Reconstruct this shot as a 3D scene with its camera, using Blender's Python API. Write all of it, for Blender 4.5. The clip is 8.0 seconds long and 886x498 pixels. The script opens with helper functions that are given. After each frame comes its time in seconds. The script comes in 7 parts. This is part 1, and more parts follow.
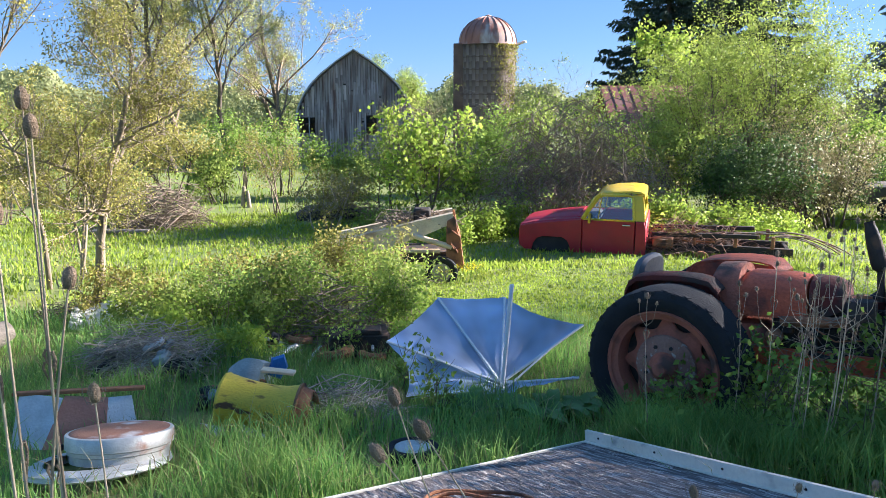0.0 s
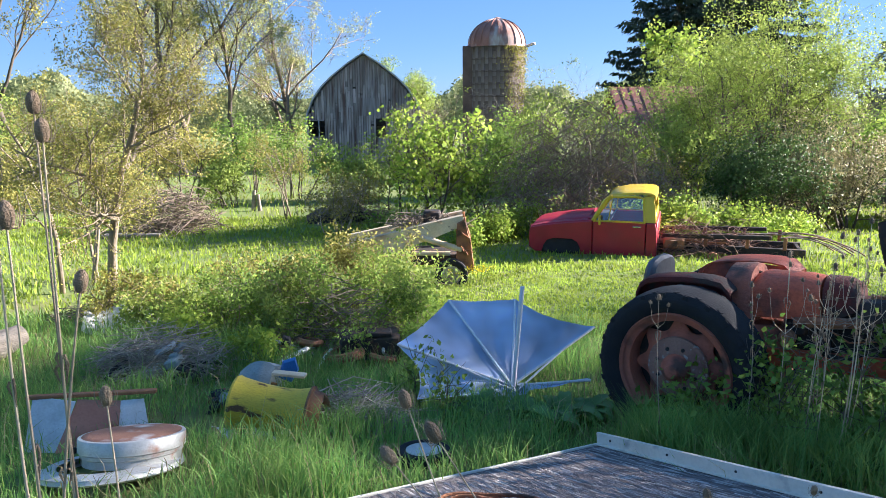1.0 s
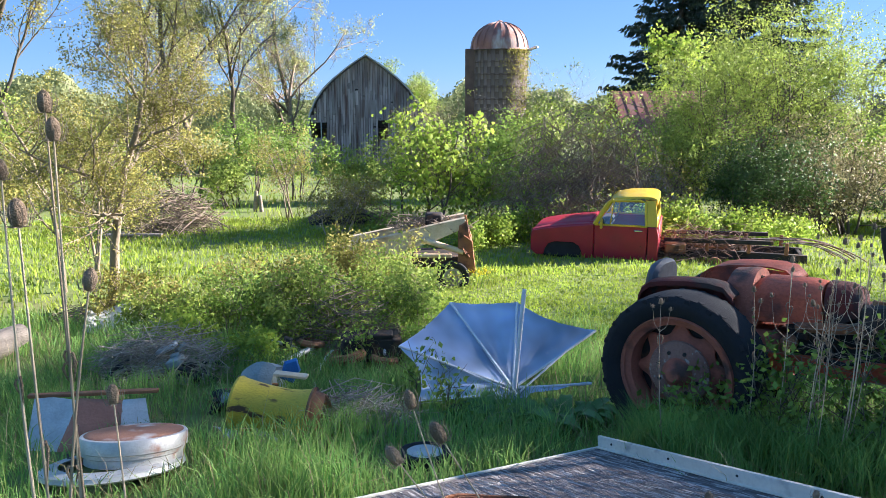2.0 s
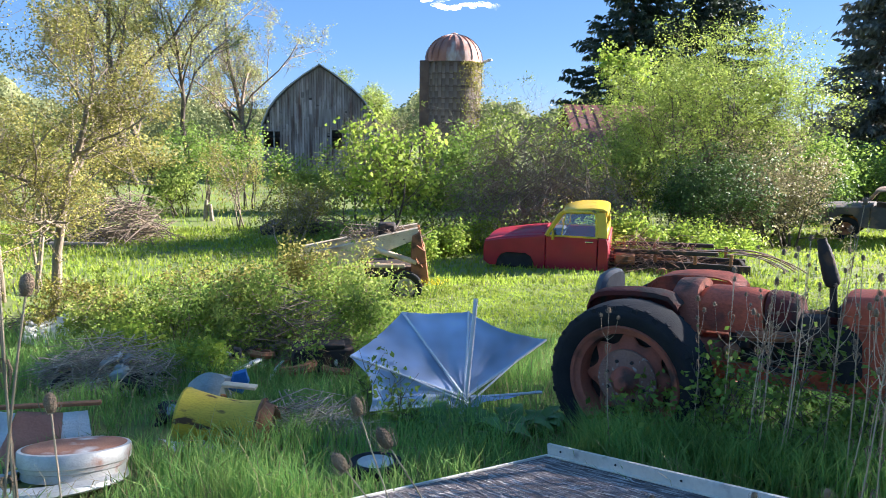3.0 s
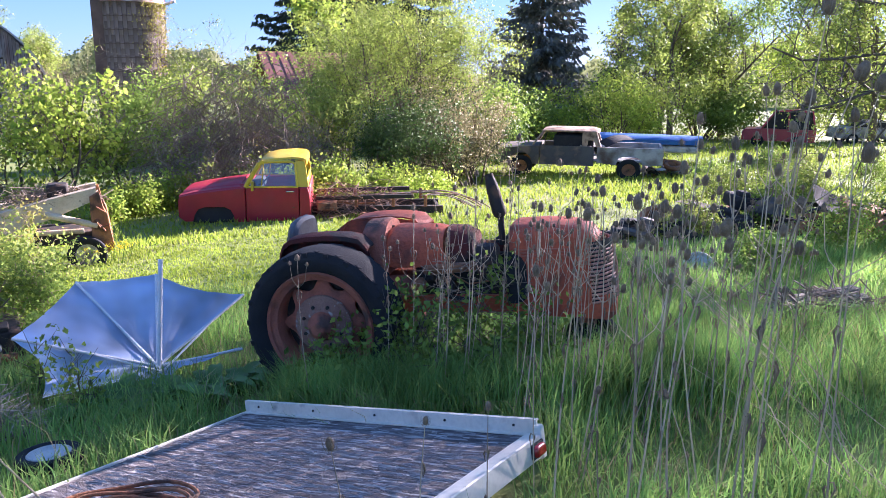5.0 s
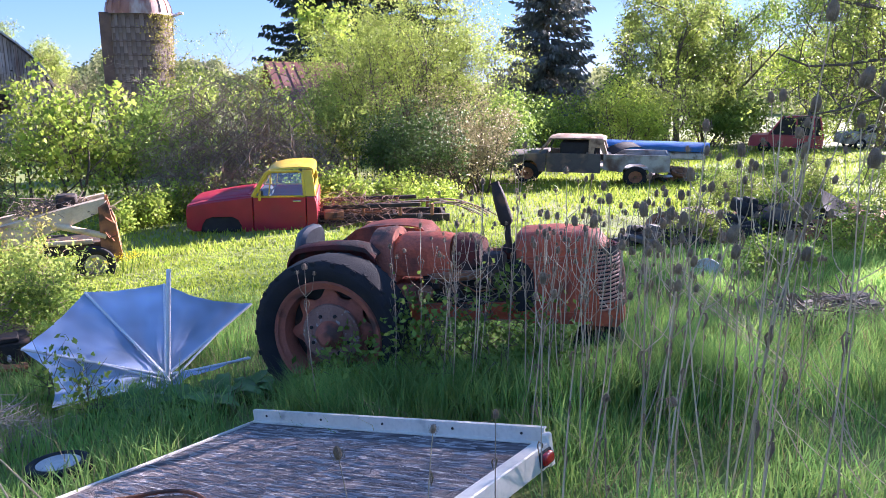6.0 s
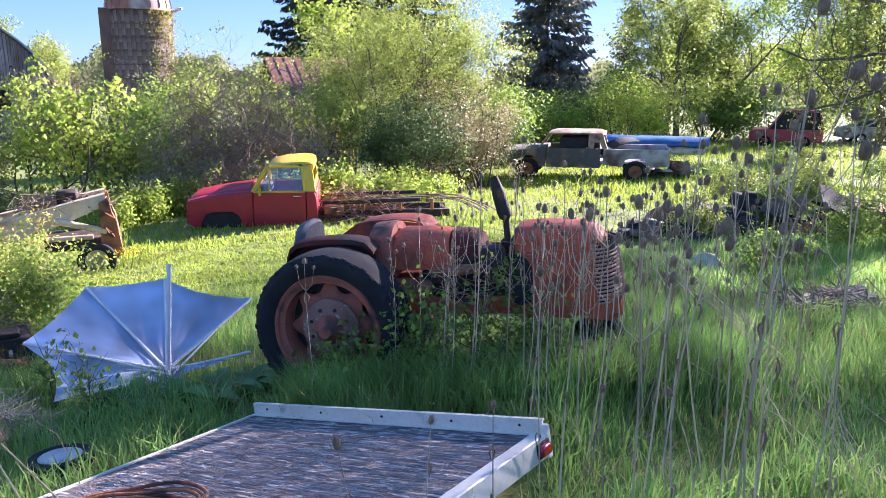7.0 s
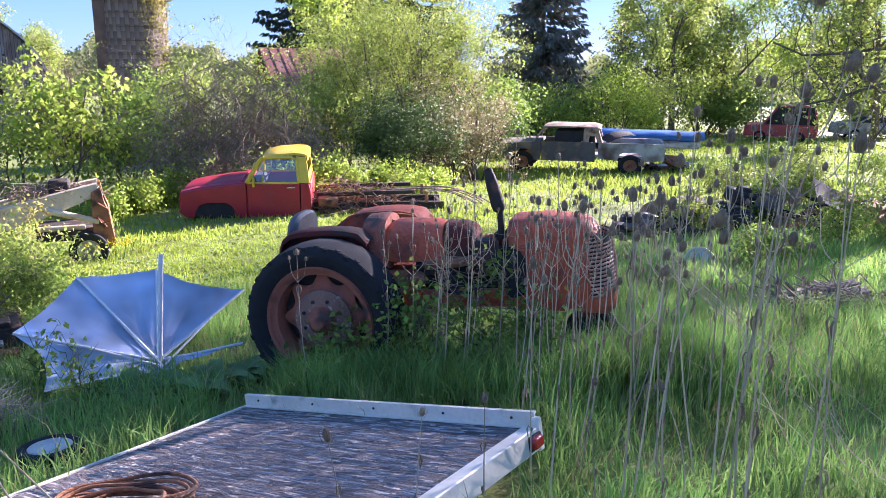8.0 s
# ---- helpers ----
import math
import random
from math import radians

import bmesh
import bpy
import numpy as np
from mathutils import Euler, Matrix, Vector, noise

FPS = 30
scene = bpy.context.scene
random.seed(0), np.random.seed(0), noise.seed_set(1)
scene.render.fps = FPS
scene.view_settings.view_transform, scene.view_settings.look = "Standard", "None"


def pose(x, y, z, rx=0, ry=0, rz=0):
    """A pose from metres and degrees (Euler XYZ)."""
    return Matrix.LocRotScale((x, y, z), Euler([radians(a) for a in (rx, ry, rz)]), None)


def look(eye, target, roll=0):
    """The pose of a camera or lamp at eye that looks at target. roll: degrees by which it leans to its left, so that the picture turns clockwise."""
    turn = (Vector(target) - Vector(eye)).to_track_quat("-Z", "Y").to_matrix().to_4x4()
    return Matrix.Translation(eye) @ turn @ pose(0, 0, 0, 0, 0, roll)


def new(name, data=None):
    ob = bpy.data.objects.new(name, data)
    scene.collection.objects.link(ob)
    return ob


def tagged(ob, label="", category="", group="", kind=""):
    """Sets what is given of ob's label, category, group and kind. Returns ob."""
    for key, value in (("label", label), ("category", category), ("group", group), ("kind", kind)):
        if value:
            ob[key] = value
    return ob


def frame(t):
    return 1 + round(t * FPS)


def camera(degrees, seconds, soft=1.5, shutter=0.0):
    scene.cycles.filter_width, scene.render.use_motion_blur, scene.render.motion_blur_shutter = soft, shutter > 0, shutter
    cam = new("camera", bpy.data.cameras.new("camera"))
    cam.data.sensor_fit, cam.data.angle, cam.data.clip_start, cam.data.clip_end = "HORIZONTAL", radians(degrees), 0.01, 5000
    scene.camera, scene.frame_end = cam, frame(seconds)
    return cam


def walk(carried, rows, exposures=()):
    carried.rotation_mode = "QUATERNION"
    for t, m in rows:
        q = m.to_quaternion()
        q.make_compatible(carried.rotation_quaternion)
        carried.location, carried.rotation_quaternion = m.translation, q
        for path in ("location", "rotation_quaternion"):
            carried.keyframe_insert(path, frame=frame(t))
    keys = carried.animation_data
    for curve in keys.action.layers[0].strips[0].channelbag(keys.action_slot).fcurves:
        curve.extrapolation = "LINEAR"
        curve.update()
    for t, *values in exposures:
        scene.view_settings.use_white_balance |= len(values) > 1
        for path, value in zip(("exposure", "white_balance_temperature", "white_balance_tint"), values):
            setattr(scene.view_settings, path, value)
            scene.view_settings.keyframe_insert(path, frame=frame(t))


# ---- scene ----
cam = camera(61.99, 8.0, soft=0.8, shutter=0.08)
EYE = 2.8
PATH = [
    (0.0, 0.000, 0.000, 0.000, -11.50, 0.00, 0.00),
    (0.5, -0.002, -0.001, -0.002, -11.39, 0.16, 0.30),
    (1.0, -0.001, 0.006, -0.003, -11.30, 0.43, 0.71),
    (1.2, -0.003, 0.005, -0.003, -11.28, 0.40, 0.84),
    (2.3, -0.018, -0.006, -0.003, -10.84, -0.18, 0.84),
    (2.5, -0.019, -0.007, -0.003, -10.58, -0.27, 0.81),
    (3.0, 0.002, -0.021, -0.011, -10.24, -0.92, -2.60),
    (3.5, 0.155, 0.064, -0.049, -11.73, -1.34, -16.08),
    (4.0, 0.214, 0.075, -0.056, -13.19, -1.36, -23.98),
    (4.5, 0.211, 0.050, -0.051, -13.60, -1.34, -25.54),
    (4.7, 0.211, 0.048, -0.051, -13.72, -1.22, -25.36),
    (5.8, 0.210, 0.042, -0.049, -13.20, -0.58, -24.78),
    (6.0, 0.210, 0.040, -0.049, -13.08, -0.51, -24.65),
    (6.5, 0.211, 0.022, -0.048, -13.17, -0.41, -24.59),
    (7.0, 0.208, 0.010, -0.052, -13.44, -0.39, -24.65),
    (7.5, 0.220, 0.016, -0.056, -13.73, -0.58, -24.79),
    (8.0, 0.224, 0.024, -0.063, -13.99, -0.87, -24.97),
]
walk(cam, [(t, pose(x, y, EYE + z, 90 + p, r, w)) for t, x, y, z, p, r, w in PATH],
     exposures=[(0.0, 2.58, 5880, 18), (3.0, 2.58, 5880, 18), (4.0, 2.84, 5800, 37), (8.0, 2.90, 5800, 37)])

# ---- sky and sun ----
SUN_AZ, SUN_EL = radians(72), radians(22)      # azimuth from +y towards +x
sun_dir = Vector((math.sin(SUN_AZ) * math.cos(SUN_EL), math.cos(SUN_AZ) * math.cos(SUN_EL), math.sin(SUN_EL)))
world = bpy.data.worlds.new("sky")
scene.world = world
world.use_nodes = True
wn = world.node_tree.nodes
sky = wn.new("ShaderNodeTexSky")
sky.sky_type = "NISHITA"
sky.sun_disc = False
sky.sun_elevation = SUN_EL
sky.sun_rotation = SUN_AZ
sky.altitude = 1500
sky.air_density, sky.dust_density, sky.ozone_density = 0.7, 0.7, 3.0
wn["Background"].inputs["Strength"].default_value = 0.052
tint = wn.new("ShaderNodeMix")
tint.data_type, tint.blend_type = "RGBA", "MULTIPLY"
tint.inputs[0].default_value, tint.inputs[7].default_value = 1.0, (0.88, 0.86, 0.84, 1)
world.node_tree.links.new(sky.outputs[0], tint.inputs[6])
veil = wn.new("ShaderNodeMix")                  # a constant blue mixed in to even out the sky and lift its fill light
veil.data_type = "RGBA"
veil.inputs[0].default_value, veil.inputs[7].default_value = 0.70, (0.50, 1.25, 2.35, 1)
world.node_tree.links.new(tint.outputs[2], veil.inputs[6])
world.node_tree.links.new(veil.outputs[2], wn["Background"].inputs["Color"])
sun = new("sun", bpy.data.lights.new("sun", "SUN"))
sun.data.energy, sun.data.angle, sun.data.color = 3.7, radians(0.9), (1.0, 0.92, 0.80)
sun.matrix_world = look(sun_dir * 100, (0, 0, 0))

rng = np.random.default_rng(7)


# ---- materials ----
def mat(name, c1, c2=None, rough=0.7, metal=0.0, scale=6.0, fine=60.0, bump=0.25, stain=None, stain_at=0.62, stain_scale=3.0,
        stain_soft=0.06, vary=0.0, island=0.0, coat=0.0, stretch=(1, 1, 1), speck=0.25):
    """A surface: two colours mixed by coarse and fine noise, an optional patchy stain, relief and a shade of its own per object or island."""
    m = bpy.data.materials.new(name)
    m.use_nodes = True
    nt = m.node_tree
    n, l = nt.nodes, nt.links
    bs = n["Principled BSDF"]
    tc = n.new("ShaderNodeTexCoord")
    mp = n.new("ShaderNodeMapping")
    mp.inputs["Scale"].default_value = stretch
    l.new(tc.outputs["Object"], mp.inputs["Vector"])

    def noise_tex(sc, detail=6.0):
        x = n.new("ShaderNodeTexNoise")
        x.inputs["Scale"].default_value, x.inputs["Detail"].default_value = sc, detail
        l.new(mp.outputs[0], x.inputs["Vector"])
        return x.outputs["Fac"]

    def ramp(src, a, b):
        x = n.new("ShaderNodeMapRange")
        x.inputs[1].default_value, x.inputs[2].default_value = a, b
        l.new(src, x.inputs[0])
        return x.outputs[0]

    def mix(f, a, b, mode="MIX"):
        x = n.new("ShaderNodeMix")
        x.data_type, x.blend_type = "RGBA", mode
        for sock, val in ((x.inputs[0], f), (x.inputs[6], a), (x.inputs[7], b)):
            if isinstance(val, (int, float)):
                sock.default_value = val
            elif isinstance(val, tuple):
                sock.default_value = (*val, 1)
            else:
                l.new(val, sock)
        return x.outputs[2]

    c2 = c2 or tuple(v * 0.7 for v in c1)
    coarse = noise_tex(scale)
    small = noise_tex(fine, 4.0)
    col = mix(ramp(coarse, 0.35, 0.65), c1, c2)
    dark = tuple(v * 0.55 for v in c2)
    f2 = n.new("ShaderNodeMath")
    f2.operation = "MULTIPLY"
    l.new(ramp(small, 0.45, 0.75), f2.inputs[0])
    f2.inputs[1].default_value = speck
    col = mix(f2.outputs[0], col, dark)
    bs.inputs["Roughness"].default_value = rough
    bs.inputs["Metallic"].default_value = metal
    if stain:
        sf = ramp(noise_tex(stain_scale, 8.0), stain_at - stain_soft, stain_at + stain_soft)
        col = mix(sf, col, stain)
        rr = n.new("ShaderNodeMapRange")
        l.new(sf, rr.inputs[0])
        rr.inputs[3].default_value, rr.inputs[4].default_value = rough, 0.9
        l.new(rr.outputs[0], bs.inputs["Roughness"])
        if metal:
            mm = n.new("ShaderNodeMapRange")
            l.new(sf, mm.inputs[0])
            mm.inputs[3].default_value, mm.inputs[4].default_value = metal, 0.0
            l.new(mm.outputs[0], bs.inputs["Metallic"])
    for amount, source in ((vary, "obj"), (island, "isl")):
        if amount:
            if source == "obj":
                src = n.new("ShaderNodeObjectInfo").outputs["Random"]
            else:
                src = n.new("ShaderNodeNewGeometry").outputs["Random Per Island"]
            v = n.new("ShaderNodeMapRange")
            l.new(src, v.inputs[0])
            v.inputs[3].default_value, v.inputs[4].default_value = 1 - amount, 1 + amount
            h = n.new("ShaderNodeHueSaturation")
            l.new(v.outputs[0], h.inputs["Value"])
            l.new(col, h.inputs["Color"])
            col = h.outputs[0]
    l.new(col, bs.inputs["Base Color"])
    if coat:
        bs.inputs["Coat Weight"].default_value = coat
        bs.inputs["Coat Roughness"].default_value = 0.25
    if bump:
        b = n.new("ShaderNodeBump")
        b.inputs["Strength"].default_value = bump
        b.inputs["Distance"].default_value = 0.02
        l.new(small, b.inputs["Height"])
        l.new(b.outputs[0], bs.inputs["Normal"])
    return m


def leaf_mat(name, c1, c2, glow=0.45, rough=0.55, grey=0.03):
    """Thin leaves: a shade for each leaf, and light that comes through from the other side."""
    c1, c2 = (tuple(v * (1 - grey) + grey * (0.25 * c[0] + 0.65 * c[1] + 0.1 * c[2]) for v in c) for c in (c1, c2))
    m = bpy.data.materials.new(name)
    m.use_nodes = True
    n, l = m.node_tree.nodes, m.node_tree.links
    bs, out = n["Principled BSDF"], n["Material Output"]
    g = n.new("ShaderNodeNewGeometry")
    x = n.new("ShaderNodeMix")
    x.data_type = "RGBA"
    l.new(g.outputs["Random Per Island"], x.inputs[0])
    x.inputs[6].default_value, x.inputs[7].default_value = (*c1, 1), (*c2, 1)
    tc = n.new("ShaderNodeTexCoord")
    ns = n.new("ShaderNodeTexNoise")
    ns.inputs["Scale"].default_value = 1.9
    l.new(tc.outputs["Object"], ns.inputs["Vector"])
    mr = n.new("ShaderNodeMapRange")
    mr.inputs[1].default_value, mr.inputs[2].default_value = 0.3, 0.7
    mr.inputs[3].default_value, mr.inputs[4].default_value = 0.62, 1.36
    l.new(ns.outputs["Fac"], mr.inputs[0])
    h = n.new("ShaderNodeHueSaturation")
    l.new(mr.outputs[0], h.inputs["Value"])
    l.new(x.outputs[2], h.inputs["Color"])
    l.new(h.outputs[0], bs.inputs["Base Color"])
    bs.inputs["Roughness"].default_value = rough
    bs.inputs["Specular IOR Level"].default_value = 0.18
    tr = n.new("ShaderNodeBsdfTranslucent")
    l.new(h.outputs[0], tr.inputs["Color"])
    ms = n.new("ShaderNodeMixShader")
    ms.inputs[0].default_value = glow
    l.new(bs.outputs[0], ms.inputs[1])
    l.new(tr.outputs[0], ms.inputs[2])
    l.new(ms.outputs[0], out.inputs["Surface"])
    return m


M_GROUND = mat("soil_and_turf", (0.14, 0.21, 0.038), (0.17, 0.18, 0.05), 0.95, scale=0.6, fine=25, bump=0.6)
M_GRASS = leaf_mat("tall_grass", (0.15, 0.33, 0.08), (0.36, 0.49, 0.13), 0.45, grey=0.0)
M_LAWN = leaf_mat("lawn_grass", (0.21, 0.31, 0.042), (0.36, 0.43, 0.06), 0.45, grey=0.0)
M_STRAW = leaf_mat("dry_grass", (0.42, 0.34, 0.17), (0.28, 0.22, 0.11), 0.25)
M_BARK = mat("bark", (0.17, 0.135, 0.10), (0.09, 0.07, 0.052), 0.95, scale=5, fine=40, bump=0.8, stretch=(1, 1, 0.3))
M_BARKPALE = mat("pale_bark", (0.34, 0.27, 0.18), (0.2, 0.16, 0.11), 0.9, scale=5, fine=40, bump=0.7, stretch=(1, 1, 0.3))
M_TWIG = mat("dry_twigs", (0.30, 0.23, 0.16), (0.19, 0.14, 0.10), 0.9, island=0.35)
M_LF_PALE = leaf_mat("pale_young_leaves", (0.27, 0.265, 0.06), (0.40, 0.35, 0.085), 0.42)
M_LF_WILLOW = leaf_mat("willow_leaves", (0.22, 0.31, 0.055), (0.37, 0.44, 0.08), 0.45)
M_LF_MAPLE = leaf_mat("bright_maple_leaves", (0.26, 0.40, 0.045), (0.44, 0.53, 0.07), 0.5)
M_LF_MID = leaf_mat("green_leaves", (0.17, 0.28, 0.045), (0.30, 0.42, 0.07), 0.45)
M_LF_DARK = leaf_mat("dark_leaves", (0.063, 0.12, 0.031), (0.126, 0.2, 0.052), 0.3)
M_LF_FAR = leaf_mat("far_budding_leaves", (0.315, 0.34, 0.09), (0.462, 0.45, 0.14), 0.4)
M_LF_BLOSSOM = leaf_mat("blossom_leaves", (0.284, 0.27, 0.11), (0.441, 0.37, 0.2), 0.3)
M_NEEDLE = leaf_mat("spruce_needles", (0.035, 0.055, 0.036), (0.065, 0.09, 0.055), 0.15)
# distance haze is mixed into this leaf colour
M_LF_HAZE = leaf_mat("far_hazy_leaves", (0.24, 0.27, 0.12), (0.34, 0.36, 0.15), 0.35)
# needle colour lightened and greyed to hold the haze of distance
M_NEEDLE2 = leaf_mat("hazed_spruce_needles", (0.12, 0.14, 0.12), (0.20, 0.21, 0.18), 0.2)
M_DOCK = leaf_mat("broad_dock_leaves", (0.105, 0.22, 0.057), (0.179, 0.32, 0.083), 0.35, 0.4)
M_FLOWER = leaf_mat("yellow_petals", (0.75, 0.6, 0.02), (0.85, 0.72, 0.05), 0.3, grey=0.0)
M_STEM = mat("dry_teasel_stem", (0.62, 0.49, 0.33), (0.36, 0.265, 0.175), 0.8, scale=9, fine=60, bump=0.3, stretch=(1, 1, 0.1), vary=0.25)
M_HEAD = mat("teasel_head", (0.32, 0.225, 0.14), (0.20, 0.14, 0.09), 0.9, scale=30, fine=200, bump=0.6, vary=0.25)
M_SPINE = mat("teasel_spines", (0.34, 0.26, 0.18), (0.24, 0.18, 0.12), 0.8)
M_BARNWOOD = mat("weathered_barn_boards", (0.52, 0.46, 0.45), (0.33, 0.28, 0.27), 0.95, scale=1.6, fine=14, bump=0.6,
                 stain=(0.17, 0.10, 0.085), stain_at=0.57, stain_scale=0.9, stain_soft=0.12, island=0.32, stretch=(4, 4, 0.35))
M_ROOFGREY = mat("grey_roofing", (0.55, 0.55, 0.56), (0.4, 0.4, 0.4), 0.5, scale=3)
M_STAVE = mat("silo_concrete", (0.36, 0.30, 0.28), (0.25, 0.20, 0.185), 0.95, scale=1.2, fine=30, bump=0.4,
              stain=(0.14, 0.10, 0.085), stain_at=0.60, stain_scale=0.9, stain_soft=0.14, stretch=(1, 1, 0.35), vary=0.16)
M_HOOP = mat("rusty_hoop", (0.16, 0.11, 0.085), (0.1, 0.07, 0.055), 0.85)
M_DOME = mat("rusty_tin_roof", (0.42, 0.20, 0.14), (0.30, 0.13, 0.09), 0.6, 0.25, scale=2, fine=30, bump=0.3,
             stain=(0.55, 0.50, 0.46), stain_at=0.60, stain_scale=1.2, stain_soft=0.1, stretch=(1, 1, 0.4))
M_REDROOF = mat("red_tin_roof", (0.30, 0.11, 0.08), (0.20, 0.08, 0.06), 0.7, 0.1, scale=1.5, fine=20, stain=(0.34, 0.25, 0.20), stain_at=0.72,
                stain_scale=0.8, stain_soft=0.12)
M_REDPAINT = mat("faded_red_car_paint", (0.42, 0.010, 0.030), (0.31, 0.009, 0.025), 0.46, scale=2.2, fine=90, bump=0.03, coat=0.08,
                 stain=(0.30, 0.04, 0.045), stain_at=0.70, stain_scale=1.6, stain_soft=0.15)
M_YELPAINT = mat("yellow_car_paint", (0.72, 0.50, 0.015), (0.62, 0.40, 0.012), 0.4, scale=2.2, fine=90, bump=0.04, coat=0.3,
                 stain=(0.42, 0.26, 0.03), stain_at=0.68, stain_scale=5)
M_ORANGE = mat("faded_orange_tractor_paint", (0.62, 0.125, 0.05), (0.44, 0.085, 0.036), 0.6, scale=3.5, fine=38, bump=0.3, speck=0.55,
               stain=(0.16, 0.06, 0.04), stain_at=0.60, stain_scale=3.8, stain_soft=0.07)
# tractor paint made lighter: the sunlight on the slats is in the colour
M_SLAT = mat("sunlit_slat_paint", (0.55, 0.28, 0.19), (0.42, 0.18, 0.12), 0.6, scale=6, fine=60, bump=0.2, stain=(0.2, 0.09, 0.06), stain_at=0.66, stain_scale=8)
M_WEIGHT = mat("lichen_spotted_iron", (0.34, 0.19, 0.14), (0.24, 0.12, 0.09), 0.9, scale=6, fine=70, bump=0.6, stain=(0.42, 0.38, 0.33), stain_at=0.645, stain_scale=20, stain_soft=0.05)
# rusted red, darkened for the mudguard's shaded under-edge; hood and valve cover share it
M_FENDER = mat("shade_darkened_red", (0.14, 0.026, 0.02), (0.08, 0.022, 0.016), 0.95, scale=4, fine=50, bump=0.35, stain=(0.05, 0.032, 0.026), stain_at=0.55, stain_scale=5)
M_DRYCANE = mat("rusty_dry_canes", (0.26, 0.15, 0.10), (0.15, 0.09, 0.065), 0.9, island=0.4)
M_GREYTWIG = mat("bleached_twigs", (0.46, 0.40, 0.32), (0.28, 0.22, 0.16), 0.9, island=0.45)
M_REDRUST = mat("red_rusted_steel", (0.48, 0.15, 0.09), (0.33, 0.105, 0.065), 0.8, scale=4, fine=50, bump=0.4,
                stain=(0.11, 0.06, 0.045), stain_at=0.58, stain_scale=4)
M_RUST = mat("rusted_steel", (0.40, 0.17, 0.075), (0.24, 0.10, 0.05), 0.9, scale=5, fine=60, bump=0.5, stain=(0.08, 0.045, 0.03), stain_at=0.6,
             stain_scale=5)
M_DARKMETAL = mat("dark_greasy_steel", (0.055, 0.045, 0.04), (0.035, 0.028, 0.025), 0.75, 0.3, scale=7, stain=(0.13, 0.07, 0.04), stain_at=0.6, stain_scale=6)
M_TYRE = mat("old_tyre_rubber", (0.020, 0.021, 0.023), (0.013, 0.0135, 0.015), 0.9, scale=4, fine=60, bump=0.25, stain=(0.04, 0.039, 0.038), stain_at=0.70, stain_scale=5)
M_GALV = mat("galvanised_steel", (0.62, 0.61, 0.58), (0.48, 0.475, 0.45), 0.5, 0.3, scale=6, fine=50, bump=0.15, stain=(0.38, 0.17, 0.09), stain_at=0.70,
             stain_scale=4, stain_soft=0.05)
M_RUSTTOP = mat("rust_stained_lid", (0.36, 0.17, 0.10), (0.26, 0.12, 0.075), 0.8, 0.1, scale=4, fine=60, stain=(0.55, 0.55, 0.53), stain_at=0.60, stain_scale=3.2)
M_WHITEAL = mat("white_painted_rail", (0.76, 0.72, 0.62), (0.66, 0.62, 0.52), 0.45, scale=4, fine=40, bump=0.06, stain=(0.42, 0.39, 0.34), stain_at=0.68, stain_scale=6)
M_DECK = mat("weathered_plywood", (0.235, 0.205, 0.20), (0.085, 0.072, 0.07), 0.95, scale=3.0, fine=30, bump=0.9, stretch=(1.0, 9.0, 1.0),
             stain=(0.50, 0.47, 0.44), stain_at=0.585, stain_scale=5.0, stain_soft=0.04, speck=0.6)
M_TAIL = mat("red_lamp_lens", (0.45, 0.01, 0.015), (0.35, 0.008, 0.012), 0.15, scale=10, fine=120, bump=0.1, coat=0.6)
M_POLE = mat("white_enamel_tube", (0.75, 0.75, 0.74), (0.66, 0.66, 0.66), 0.4, scale=8, bump=0.05)
M_DRUM = mat("yellow_enamel_drum", (0.70, 0.50, 0.035), (0.60, 0.40, 0.03), 0.55, scale=3, fine=60, bump=0.15, stain=(0.12, 0.06, 0.03), stain_at=0.635,
             stain_scale=9, stain_soft=0.03, stretch=(0.55, 1.5, 1.5), speck=0.5)
M_WOOD = mat("grey_old_wood", (0.30, 0.25, 0.19), (0.20, 0.16, 0.12), 0.9, scale=3, fine=30, bump=0.5, stretch=(0.3, 4, 4), vary=0.2)
M_TANWOOD = mat("tan_weathered_beam", (0.80, 0.66, 0.46), (0.64, 0.47, 0.29), 0.85, scale=2.5, fine=40, bump=0.4, stain=(0.30, 0.15, 0.08), stain_at=0.67,
                stain_scale=2.6, stain_soft=0.1)
# black plastic and rubber; also stands for the shade in openings and recesses
M_BLACK = mat("black_plastic_and_shade", (0.035, 0.033, 0.033), (0.022, 0.021, 0.022), 0.9, scale=5, stain=(0.07, 0.066, 0.062), stain_at=0.70)
# dark grey plastic with paler grey patches
M_SEAT = mat("mottled_grey_seat_plastic", (0.11, 0.115, 0.125), (0.06, 0.062, 0.07), 0.55, scale=5, fine=40, bump=0.15, stain=(0.2, 0.2, 0.21), stain_at=0.66)
M_GREYCAR = mat("dull_grey_car_paint", (0.46, 0.45, 0.43), (0.34, 0.33, 0.31), 0.6, scale=2, stain=(0.14, 0.09, 0.065), stain_at=0.54, stain_scale=2, stain_soft=0.12)
M_DARKCAR = mat("dark_charred_car_paint", (0.12, 0.11, 0.105), (0.06, 0.055, 0.052), 0.7, scale=2, stain=(0.26, 0.18, 0.13), stain_at=0.56, stain_scale=2)
M_VAN = mat("dark_red_van_paint", (0.42, 0.04, 0.06), (0.34, 0.035, 0.05), 0.35, scale=2, coat=0.3)
M_BLUE = mat("blue_tarpaulin", (0.03, 0.17, 0.46), (0.025, 0.13, 0.38), 0.5, scale=4, bump=0.3)
